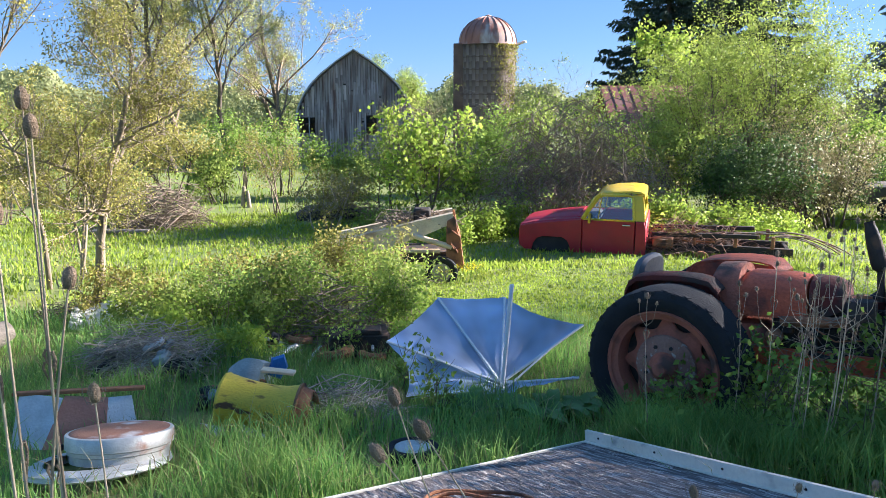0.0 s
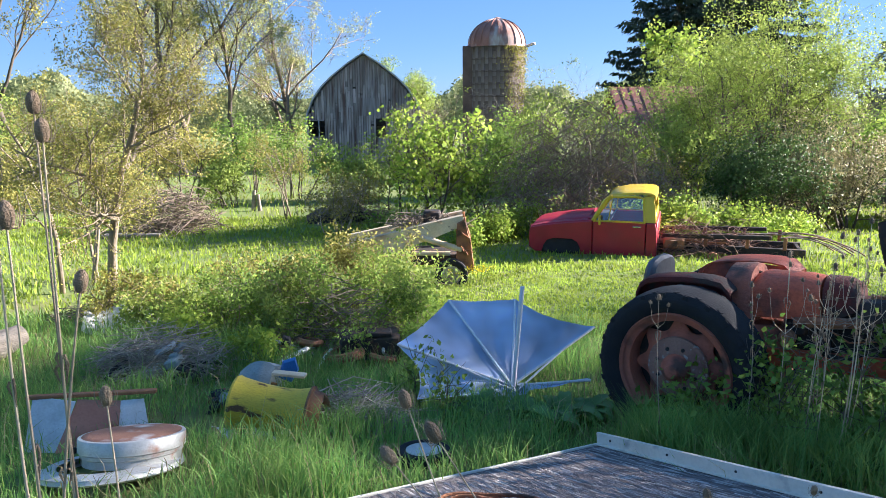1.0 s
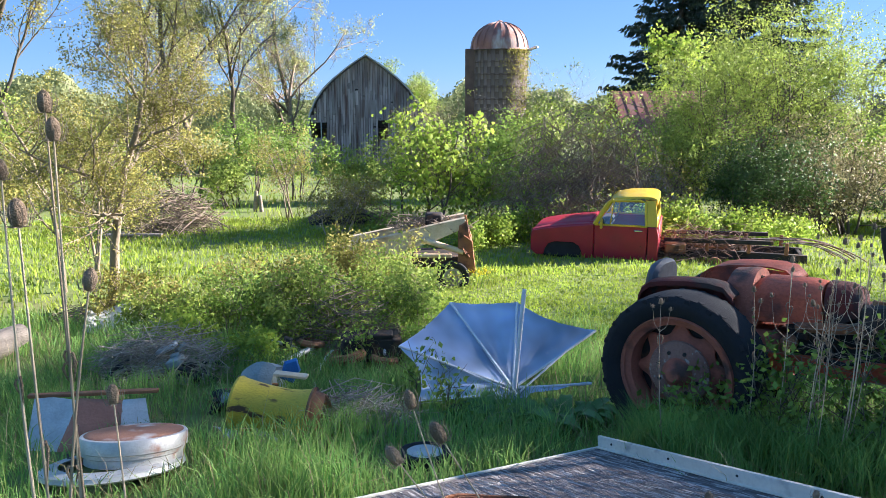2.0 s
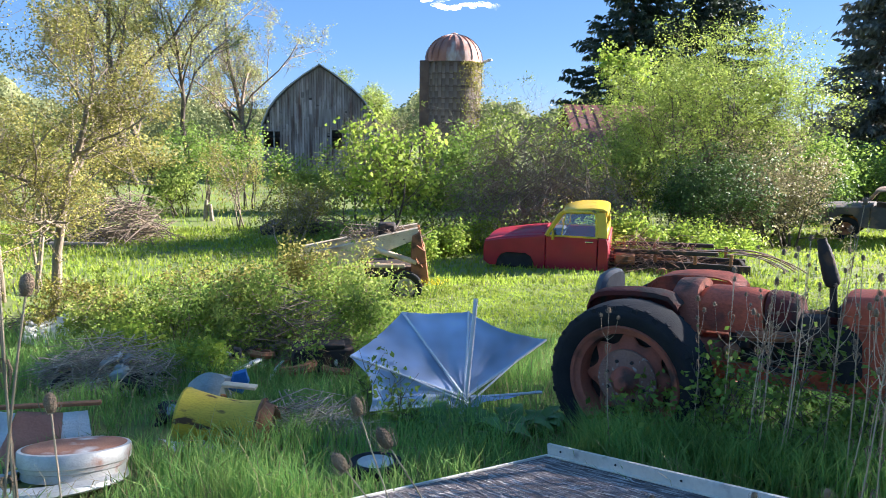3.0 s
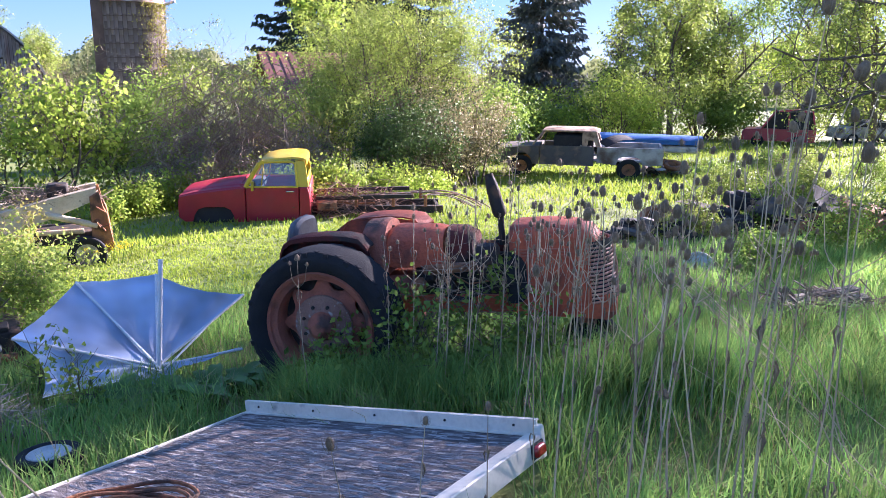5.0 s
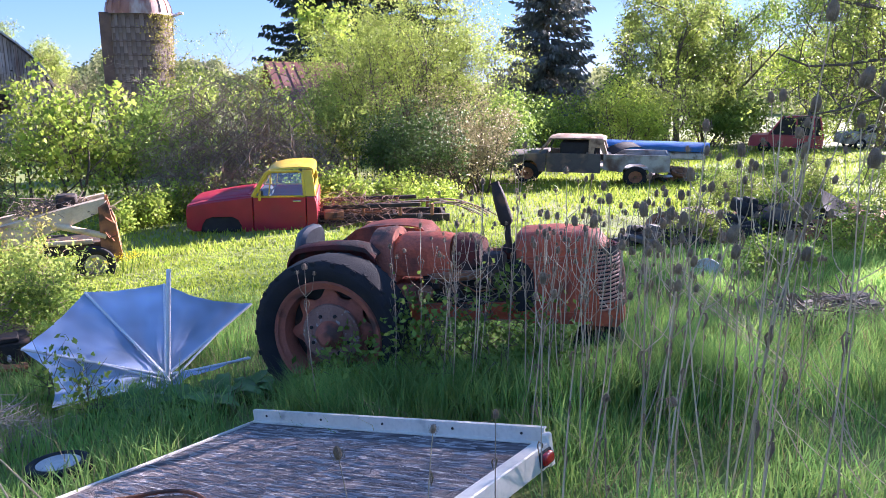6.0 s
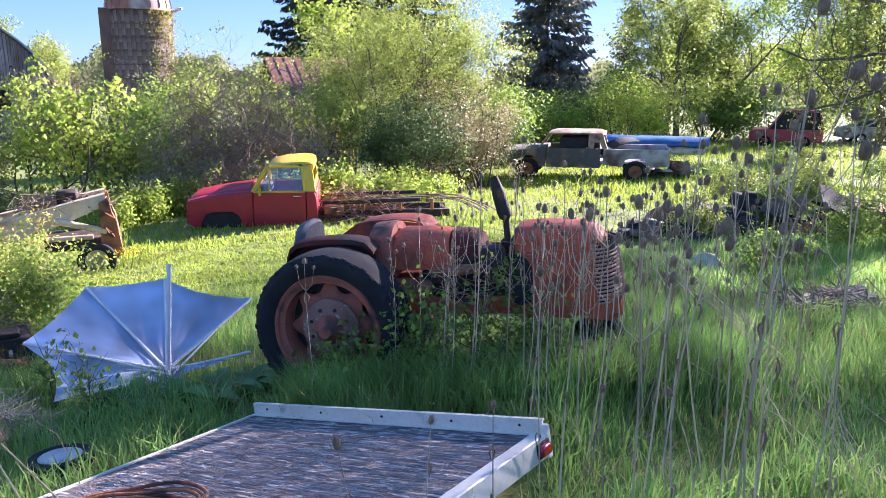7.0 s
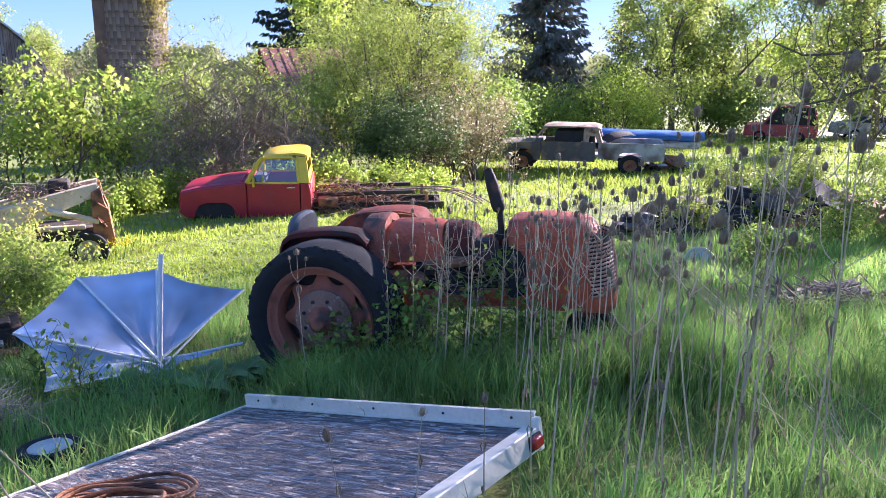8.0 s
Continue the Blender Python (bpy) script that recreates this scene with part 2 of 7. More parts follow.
M_WHITE = mat("dirty_white_sheet", (0.66, 0.65, 0.62), (0.52, 0.51, 0.48), 0.6, scale=4, stain=(0.25, 0.22, 0.18), stain_at=0.62, stain_scale=4)
M_CHROME = mat("dull_chrome", (0.6, 0.6, 0.6), (0.5, 0.5, 0.5), 0.25, 0.9, scale=6, bump=0.05)
M_TEAL = mat("faded_teal_tarp", (0.34, 0.38, 0.36), (0.20, 0.23, 0.22), 0.7, scale=4, bump=0.3)
M_LOG = mat("rotting_log", (0.30, 0.26, 0.21), (0.18, 0.15, 0.12), 0.95, scale=4, fine=40, bump=0.8, stretch=(0.3, 3, 3), vary=0.3)
M_TANROOF = mat("rusty_tan_roof_paint", (0.46, 0.33, 0.23), (0.32, 0.20, 0.13), 0.7, scale=2, stain=(0.13, 0.075, 0.05), stain_at=0.56, stain_scale=3)


M_FABRIC = leaf_mat("pale_blue_umbrella_cloth", (0.55, 0.64, 0.80), (0.52, 0.61, 0.78), 0.4, 0.8, 0.0)


def glass(name, tint=(0.75, 0.85, 0.9)):
    m = bpy.data.materials.new(name)
    m.use_nodes = True
    n, l = m.node_tree.nodes, m.node_tree.links
    a, b, x = n.new("ShaderNodeBsdfTransparent"), n.new("ShaderNodeBsdfGlossy"), n.new("ShaderNodeMixShader")
    a.inputs["Color"].default_value = (*tint, 1)
    b.inputs["Roughness"].default_value = 0.06
    x.inputs[0].default_value = 0.16
    l.new(a.outputs[0], x.inputs[1])
    l.new(b.outputs[0], x.inputs[2])
    l.new(x.outputs[0], n["Material Output"].inputs["Surface"])
    return m


M_GLASS = glass("window_glass")


# ---- mesh building ----
class MB:
    """Collects the vertices and faces of one mesh."""

    def __init__(self):
        self.v, self.f = [], []

    def add(self, verts, faces, m=None):
        k = len(self.v)
        self.v += [tuple(m @ Vector(p)) for p in verts] if m else [tuple(p) for p in verts]
        self.f += [tuple(i + k for i in f) for f in faces]
        return self

    def box(self, c, s, m=None, b=0.006):
        h = [x / 2 for x in s]
        b = min(b, min(h) * 0.45)
        vs, idx = [], {}
        for sx in (-1, 1):
            for sy in (-1, 1):
                for sz in (-1, 1):
                    for ax in range(3):
                        p = [sx * (h[0] - b), sy * (h[1] - b), sz * (h[2] - b)]
                        p[ax] += (sx, sy, sz)[ax] * b
                        idx[(sx, sy, sz, ax)] = len(vs)
                        vs.append((p[0] + c[0], p[1] + c[1], p[2] + c[2]))
        fs = []
        for ax in range(3):
            o1, o2 = [a for a in range(3) if a != ax]
            for s1 in (-1, 1):
                quad = []
                for a, bb in ((-1, -1), (1, -1), (1, 1), (-1, 1)):
                    k = [0, 0, 0]
                    k[ax], k[o1], k[o2] = s1, a, bb
                    quad.append(idx[(*k, ax)])
                flip = (s1 == 1) == (ax != 1)
                fs.append(tuple(quad if flip else quad[::-1]))
            for a in (-1, 1):
                for bb in (-1, 1):
                    k1, k2 = [0, 0, 0], [0, 0, 0]
                    k1[ax], k1[o1], k1[o2] = -1, a, bb
                    k2[ax], k2[o1], k2[o2] = 1, a, bb
                    fs.append((idx[(*k1, o1)], idx[(*k2, o1)], idx[(*k2, o2)], idx[(*k1, o2)]))
        for sx in (-1, 1):
            for sy in (-1, 1):
                for sz in (-1, 1):
                    fs.append(tuple(idx[(sx, sy, sz, a)] for a in range(3)))
        return self.add(vs, fs, m)

    def tube(self, pts, r, n=8, m=None, cap=True):
        pts = [Vector(p) for p in pts]
        rs = r if isinstance(r, (list, tuple)) else [r] * len(pts)
        vs, fs, up = [], [], None
        for i, p in enumerate(pts):
            d = (pts[min(i + 1, len(pts) - 1)] - pts[max(i - 1, 0)])
            d = d.normalized() if d.length > 1e-9 else Vector((0, 0, 1))
            if up is None:
                up = d.orthogonal().normalized()
            up = (up - d * up.dot(d))
            up = up.normalized() if up.length > 1e-6 else d.orthogonal().normalized()
            side = d.cross(up)
            for k in range(n):
                a = 2 * math.pi * k / n
                vs.append(p + (up * math.cos(a) + side * math.sin(a)) * rs[i])
        for i in range(len(pts) - 1):
            for k in range(n):
                k2 = (k + 1) % n
                fs.append((i * n + k, i * n + k2, (i + 1) * n + k2, (i + 1) * n + k))
        if cap:
            fs.append(tuple(range(n))[::-1])
            fs.append(tuple(range((len(pts) - 1) * n, len(pts) * n)))
        return self.add(vs, fs, m)

    def lathe(self, prof, n=32, m=None, arc=2 * math.pi):
        vs, fs, full = [], [], arc > 6.28
        cols = n if full else n + 1
        for k in range(cols):
            a = arc * k / n
            for r, z in prof:
                vs.append((r * math.cos(a), r * math.sin(a), z))
        q = len(prof)
        for k in range(n):
            k2 = (k + 1) % cols
            for j in range(q - 1):
                fs.append((k * q + j, k2 * q + j, k2 * q + j + 1, k * q + j + 1))
        return self.add(vs, fs, m)

    def prism(self, outline, depth, m=None, b=0.0):
        """An outline in x, z, with a thickness along y, its front edges chamfered by b."""
        n = len(outline)
        cx, cz = sum(p[0] for p in outline) / n, sum(p[1] for p in outline) / n
        vs = [(x, -depth / 2 + b, z) for x, z in outline] + [(x, depth / 2 - b, z) for x, z in outline]
        fs = [(i, (i + 1) % n, n + (i + 1) % n, n + i) for i in range(n)]
        if b:
            def inset(x, z):
                d = math.hypot(x - cx, z - cz) or 1
                return x - (x - cx) / d * b, z - (z - cz) / d * b
            vs += [(inset(x, z)[0], -depth / 2, inset(x, z)[1]) for x, z in outline]
            vs += [(inset(x, z)[0], depth / 2, inset(x, z)[1]) for x, z in outline]
            fs += [(2 * n + i, 2 * n + (i + 1) % n, (i + 1) % n, i) for i in range(n)]
            fs += [(n + i, n + (i + 1) % n, 3 * n + (i + 1) % n, 3 * n + i) for i in range(n)]
            fs += [tuple(range(2 * n, 3 * n))[::-1], tuple(range(3 * n, 4 * n))]
        else:
            fs += [tuple(range(n))[::-1], tuple(range(n, 2 * n))]
        return self.add(vs, fs, m)

    def loft(self, rings, cap=True, closed=True):
        n = len(rings[0])
        vs = [p for r in rings for p in r]
        fs = []
        for i in range(len(rings) - 1):
            for k in range(n if closed else n - 1):
                k2 = (k + 1) % n
                fs.append((i * n + k, i * n + k2, (i + 1) * n + k2, (i + 1) * n + k))
        if cap:
            fs.append(tuple(range(n))[::-1])
            fs.append(tuple(range((len(rings) - 1) * n, len(rings) * n)))
        return self.add(vs, fs)

    def mesh(self, name, material, smooth=40):
        me = bpy.data.meshes.new(name)
        me.from_pydata(self.v, [], self.f)
        bm = bmesh.new()
        bm.from_mesh(me)
        bmesh.ops.recalc_face_normals(bm, faces=bm.faces)
        bm.to_mesh(me)
        bm.free()
        if material:
            me.materials.append(material)
        if smooth:
            me.shade_smooth()
            me.set_sharp_from_angle(angle=radians(smooth))
        return me


def cloud_mesh(name, verts, quads, material):
    """A mesh of very many loose faces from arrays; a face may name its last corner twice to be a triangle."""
    me = bpy.data.meshes.new(name)
    me.vertices.add(len(verts))
    me.vertices.foreach_set("co", np.asarray(verts, np.float32).ravel())
    w = quads.shape[1]
    me.loops.add(quads.size)
    me.loops.foreach_set("vertex_index", quads.astype(np.int32).ravel())
    me.polygons.add(len(quads))
    me.polygons.foreach_set("loop_start", np.arange(0, quads.size, w, dtype=np.int32))
    me.polygons.foreach_set("loop_total", np.full(len(quads), w, np.int32))
    me.update(calc_edges=True)
    me.materials.append(material)
    return me


def thing(name, label, category, at=(0, 0, 0), rz=0, group="", kind="", rx=0, ry=0):
    ob = new(name)
    ob.empty_display_size = 0.2
    ob.matrix_world = pose(*at, rx, ry, rz)
    return tagged(ob, label, category, group, kind)


def part(name, mb, material, parent, label="", smooth=40):
    me = mb if isinstance(mb, bpy.types.Mesh) else mb.mesh(name, material, smooth)
    ob = new(name, me)
    ob.parent = parent
    if label:
        tagged(ob, label)
    return ob


def solo(name, mb, material, label, category, at=(0, 0, 0), rz=0, group="", kind="", smooth=40, rx=0, ry=0):
    ob = new(name, mb if isinstance(mb, bpy.types.Mesh) else mb.mesh(name, material, smooth))
    ob.matrix_world = pose(*at, rx, ry, rz)
    return tagged(ob, label, category, group, kind)


# ---- the lie of the land ----
LAND_Y = [-40, -6, 0, 2, 3, 4, 5.4, 7, 10, 14.5, 20, 30, 60, 120, 400]
LAND_Z = [1.6, 1.2, 1.05, .85, .63, .42, .17, -.06, -.25, -.42, -.75, -1.1, -1.8, -2.2, -2.5]
_fy = np.concatenate([np.arange(-40, 40, 0.1), np.arange(40, 401, 1.0)])
_fz = np.interp(_fy, LAND_Y, LAND_Z)
_k = np.hanning(15)
_fz[7:793] = np.convolve(_fz, _k / _k.sum(), "same")[7:793]


def land(x, y):
    """The ground's height: a bank by the camera that runs out into a gently falling field."""
    return float(np.interp(y, _fy, _fz)) + 0.035 * math.sin(x * 0.9 + 1.3) * math.sin(y * 0.7) * (1 if y > 2 else 0.4)


def lands(x, y):
    return np.interp(y, _fy, _fz) + 0.035 * np.sin(x * 0.9 + 1.3) * np.sin(y * 0.7) * np.where(y > 2, 1, 0.4)


gx = np.concatenate([[-500, -250, -120, -60], np.arange(-40, 50.1, 0.5), [70, 130, 260, 500]])
gy = np.concatenate([[-300, -100, -40, -20, -10], np.arange(-5, 40.1, 0.4), [45, 52, 60, 75, 100, 150, 250, 500, 1200]])
GX, GY = np.meshgrid(gx, gy)
gverts = np.stack([GX, GY, lands(GX, GY)], -1).reshape(-1, 3)
nx = len(gx)
ii = (np.arange(len(gy) - 1)[:, None] * nx + np.arange(nx - 1)[None, :]).ravel()
gq = np.stack([ii, ii + 1, ii + nx + 1, ii + nx], 1)
gme = cloud_mesh("ground", gverts, gq, M_GROUND)
gme.shade_smooth()
ground = tagged(new("ground", gme), "grassy field of turf and bare soil sloping away", "ground", kind="structure")


# ---- plants ----
def unit(v):
    return v / np.maximum(np.linalg.norm(v, axis=-1, keepdims=True), 1e-9)


def leaf_faces(at, size, r, droop=0.2, narrow=0.55, facing=None):
    """Diamond leaves, one at each place, folded a little along the middle."""
    n = len(at)
    d = unit(r.normal(size=(n, 3)) + np.array([0, 0, -droop * 2]))
    if facing is not None:
        d = unit(d + facing)
    s = unit(np.cross(d, r.normal(size=(n, 3))))
    up = np.cross(s, d)
    L = (size * r.uniform(0.6, 1.3, n))[:, None]
    W = L * narrow * 0.5
    base = at
    left = at + d * L * 0.45 + s * W + up * L * 0.08
    tip = at + d * L
    right = at + d * L * 0.45 - s * W + up * L * 0.08
    verts = np.stack([base, left, tip, right], 1).reshape(-1, 3)
    q = np.arange(n * 4).reshape(n, 4)
    return verts, q


def crown_mesh(name, v, q, material, centre, sprig, soft=0.9):
    """Leaves whose shading follows the roundness of the crown and of their sprig as well as their own tilt."""
    base, left, right = v[0::4], v[1::4], v[3::4]
    nrm = unit(np.cross(left - base, right - base))
    out = unit(unit((base - centre) * [1, 1, 1.25]) * 0.75 + unit(base - sprig) * 0.75)
    flip = (nrm * out).sum(1) < 0
    nrm[flip] *= -1
    q = q.copy()
    q[flip] = q[flip][:, ::-1]
    me = cloud_mesh(name, v, q, material)
    me.shade_smooth()
    me.normals_split_custom_set_from_vertices(np.repeat(unit(out * soft + nrm * (1 - soft * 0.4)), 4, axis=0))
    return me


def grow(r, base, direction, length, radius, level, levels, out, anchors, spread=0.7, wander=0.25, lift=0.15, kids=5, segs=5, taper=0.35, start=0.3, fine=0.004):
    """A limb and its side limbs: out gets (points, radii, level), anchors the places for leaves."""
    p, d = np.array(base, float), np.array(direction, float) / np.linalg.norm(direction)
    pts, dirs = [p.copy()], [d.copy()]
    for _ in range(segs):
        d = d + r.normal(size=3) * wander / segs ** 0.5 + np.array([0, 0, lift / segs])
        d /= np.linalg.norm(d)
        p = p + d * length / segs
        pts.append(p.copy())
        dirs.append(d.copy())
    rs = [radius * (1 - (1 - taper) * i / segs) for i in range(segs + 1)]
    out.append((pts, rs, level))
    if level >= levels - 1:
        k = 3 if level == levels - 1 else 5
        for i in range(segs):
            for f in np.linspace(0, 1, k, endpoint=False):
                if level == levels or i + f > segs * 0.35:
                    anchors.append(pts[i] * (1 - f) + pts[i + 1] * f)
    if level < levels:
        for j in range(kids):
            f = start + (1 - start) * (j + r.uniform(0, 1)) / kids
            f = min(f, 0.999) * segs
            i = int(f)
            q = pts[i] * (1 - f + i) + pts[min(i + 1, segs)] * (f - i)
            side = r.normal(size=3)
            side -= dirs[i] * side.dot(dirs[i])
            side /= np.linalg.norm(side)
            nd = dirs[i] * (1 - spread) + side * spread + np.array([0, 0, lift * 0.5])
            grow(r, q, nd, length * r.uniform(0.45, 0.72) * (1.15 - 0.5 * f / segs), max(rs[i] * 0.55, fine), level + 1, levels, out, anchors, spread,
                 wander, lift, kids, max(3, segs - 1), taper, 0.2, fine)


def wood_mesh(name, limbs, material, cut=99, sides=(9, 6, 4, 3, 3)):
    mb = MB()
    for pts, rs, lv in limbs:
        if lv <= cut:
            mb.tube(pts, rs, sides[min(lv, 4)], cap=lv < 2)
    me = bpy.data.meshes.new(name)
    me.from_pydata(mb.v, [], mb.f)
    me.materials.append(material)
    me.shade_smooth()
    return me


def tree(name, label, at, height, trunk_r, leaves, leaf_size, leaf_mat_, seed, bark=None, levels=3, kids=6, spread=0.65, stems=1, lean=(0, 0), trunk=0.6,
         wander=0.3, lift=0.25, jitter=0.18, droop=0.3, narrow=0.55, category="tree", group="", start=0.35, splay=0.35, twig_cut=0, fine=0.004, clump=14):
    """A tree or shrub: stems with limbs and twigs, and a crown of loose leaves."""
    r = np.random.default_rng(seed)
    leaves, leaf_size = (int(leaves * 0.55), leaf_size * 1.22) if at[1] > 15 else (int(leaves * 0.8), leaf_size * 1.08)
    limbs, anchors = [], []
    for s in range(stems):
        a = r.uniform(0, 6.28)
        off = np.array([math.cos(a), math.sin(a), 0]) * (0 if stems == 1 else r.uniform(0, splay * height * 0.25))
        dr = np.array([lean[0], lean[1], 1.0]) + (np.array([math.cos(a), math.sin(a), 0]) * r.uniform(0.1, 1) * splay if stems > 1 else 0)
        h = height * trunk * (1 if stems == 1 else r.uniform(0.6, 1.05))
        grow(r, off, dr, h, trunk_r * (1 if stems == 1 else r.uniform(0.5, 1)), 0, levels, limbs, anchors, spread, wander, lift, kids, 6, 0.4, start, fine)
    t = thing(name, label, category, (at[0], at[1], land(*at[:2]) - 0.03 if len(at) < 3 else at[2]), group=group)
    part("trunk", wood_mesh("trunk", limbs, bark or M_BARK, twig_cut or ((1 if stems > 6 and at[1] > 24 else 2) if stems > 3 else 99), (9, 6, 4, 3, 3) if stems < 4 else (5, 3, 3, 3, 3)), None, t)
    if category == "weed":
        tagged(t.children[0], kind="stuff")
    anc = np.array(anchors)
    sprigs = anc[r.integers(0, len(anc), max(1, leaves // clump))]
    sprigs = sprigs + r.normal(size=sprigs.shape) * jitter * 0.6
    of = r.integers(0, len(sprigs), leaves)
    pick = sprigs[of] + r.normal(size=(leaves, 3)) * leaf_size * (1.3 if clump > 6 else 0.9)
    of, pick = of[pick[:, 2] > 0.02], pick[pick[:, 2] > 0.02]
    mid = anc.mean(0) * [1, 1, 0.8]
    v, q = leaf_faces(pick, leaf_size, r, droop, narrow, unit(pick - mid) * 0.25)
    part("crown", crown_mesh("crown", v, q, leaf_mat_, mid, sprigs[of]), None, t)
    return t


def spruce(label, at, height, radius, needle, seed, sprays=34, base=0.06):
    r = np.random.default_rng(seed)
    t = thing("spruce_tree", label, "conifer", (at[0], at[1], land(*at[:2]) - 0.1))
    limbs = [([(0, 0, z) for z in np.linspace(0, height, 8)], [max(0.02, height * 0.013 * (1 - i / 7.2)) for i in range(8)], 0)]
    places, dirs = [], []
    z = height * base
    while z < height * 0.985:
        f = 1 - z / height
        reach = radius * (f ** 0.8) * r.uniform(0.75, 1.1) + 0.12
        for k in range(int(7 + 6 * f)):
            a = r.uniform(0, 6.28)
            L = reach * r.uniform(0.65, 1.12)
            d = np.array([math.cos(a), math.sin(a), 0])
            pts = [np.array([0, 0, z]) + d * L * s + np.array([0, 0, -0.28 * L * s + 0.20 * L * s * s * s]) for s in (0, 0.35, 0.7, 1)]
            limbs.append((pts, [0.035 * f + 0.012, 0.02, 0.012, 0.006], 2))
            m = int(1.35 * sprays * (0.35 + L / radius))
            s = r.uniform(0.12, 1.02, m)[:, None]
            q = np.array([0, 0, z]) + d * L * s + np.array([0, 0, 1.0]) * (-0.28 * L * s + 0.20 * L * s ** 3) + r.normal(size=(m, 3)) * [0.13, 0.13, 0.05]
            places.append(q)
            dirs.append(unit(np.repeat((d * 0.8 + [0, 0, -0.75])[None], m, 0) + r.normal(size=(m, 3)) * 0.45))
        z += height * 0.019 * r.uniform(0.7, 1.3) + 0.06
    part("trunk", wood_mesh("trunk", limbs, M_BARK), None, t)
    at_, d = np.concatenate(places), np.concatenate(dirs)
    n = len(at_)
    s = unit(np.cross(d, r.normal(size=(n, 3))))
    L = (r.uniform(0.25, 0.6, n) * height / (24 if height > 20 else 18))[:, None]
    W = L * 0.19
    v = np.stack([at_, at_ + d * L * 0.4 + s * W, at_ + d * L, at_ + d * L * 0.4 - s * W], 1).reshape(-1, 3)
    part("crown", cloud_mesh("crown", v, np.arange(n * 4).reshape(n, 4), needle), None, t)
    return t


def blades(x, y, height, width, r, lean=0.35, z=None):
    """Grass blades bent over to one side, each of a quad and a tip."""
    n = len(x)
    z = lands(x, y) - 0.01 if z is None else z
    p = np.stack([x, y, z], 1)
    a = r.uniform(0, 6.28, n)
    side = np.stack([np.cos(a), np.sin(a), np.zeros(n)], 1)
    b = r.uniform(0, 6.28, n)
    bend = np.stack([np.cos(b), np.sin(b), np.zeros(n)], 1) * (r.uniform(0.1, 1, n) * lean)[:, None]
    h = (height * r.uniform(0.45, 1.15, n))[:, None]
    w = (width * r.uniform(0.6, 1.3, n))[:, None]
    up = np.array([0, 0, 1.0])
    v = np.stack([p - side * w, p + side * w, p + up * h * 0.55 + bend * h * 0.35 + side * w * 0.8, p + up * h * 0.55 + bend * h * 0.35 - side * w * 0.8,
                  p + up * h * (1 - 0.25 * lean) + bend * h], 1).reshape(-1, 3)
    k = np.arange(n)[:, None] * 5
    q = np.concatenate([k + [0, 1, 2, 3], k + [3, 2, 4, 4]], 1).reshape(-1, 4)
    tri = np.ones(len(q), bool)
    return v, q, tri


def grass_mesh(name, v, q, material):
    """Quads and tips: the tips are triangles."""
    n = len(q)
    isq = q[:, 2] != q[:, 3]
    tot = np.where(isq, 4, 3)
    loops = q.ravel()[np.stack([np.ones(n, bool), np.ones(n, bool), np.ones(n, bool), isq], 1).ravel()]
    me = bpy.data.meshes.new(name)
    me.vertices.add(len(v))
    me.vertices.foreach_set("co", v.astype(np.float32).ravel())
    me.loops.add(len(loops))
    me.loops.foreach_set("vertex_index", loops.astype(np.int32))
    me.polygons.add(n)
    me.polygons.foreach_set("loop_start", np.concatenate([[0], np.cumsum(tot)[:-1]]).astype(np.int32))
    me.polygons.foreach_set("loop_total", tot.astype(np.int32))
    me.update(calc_edges=True)
    me.materials.append(material)
    return me


CLEAR = [(-2.25, 4.66, 0.42), (-2.95, 5.3, 0.3), (-1.6, 5.75, 0.33), (-1.85, 5.72, 0.3), (-1.35, 5.72, 0.3), (-0.22, 4.95, 0.2), (-3.4, 7.4, 0.4), (-2.9, 7.4, 0.4)]      # circles and boxes that stay free of grass: (x, y, radius)


def patchy(n, x0, x1, y0, y1, r, clump=0.8, keep=0.5):
    x, y = r.uniform(x0, x1, n), r.uniform(y0, y1, n)
    f = np.zeros(n)
    for k in range(9):
        a, w = r.uniform(0, 6.28), r.uniform(0.6, 4.5) / clump
        f += np.sin(w * (x * math.cos(a) + y * math.sin(a)) + r.uniform(0, 6.28)) / 9 ** 0.5
    f = np.clip(0.5 + 0.36 * f, 0, 1)
    ok = r.uniform(0, 1, n) < keep + (1 - keep) * f
    for cx, cy, rad in CLEAR:
        ok &= (x - cx) ** 2 + (y - cy) ** 2 > rad * rad
    return x[ok], y[ok], f[ok]


def in_deck(x, y):
    """Inside the flat trailer's plan."""
    ux, uy = 0.5157, -0.8568
    u = (x - 0.99) * ux + (y - 4.71) * uy
    w = (x - 0.99) * uy - (y - 4.71) * ux
    return (u > -0.03) & (u < 2.24) & (w > -0.03) & (w < 3.2)


def lawn_edge(x, y):
    """1 on the mown lawn, 0 on the tall grass."""
    a = 1 / (1 + np.exp(-(y - 9.3 - 0.25 * np.sin(x)) * 3))
    return a


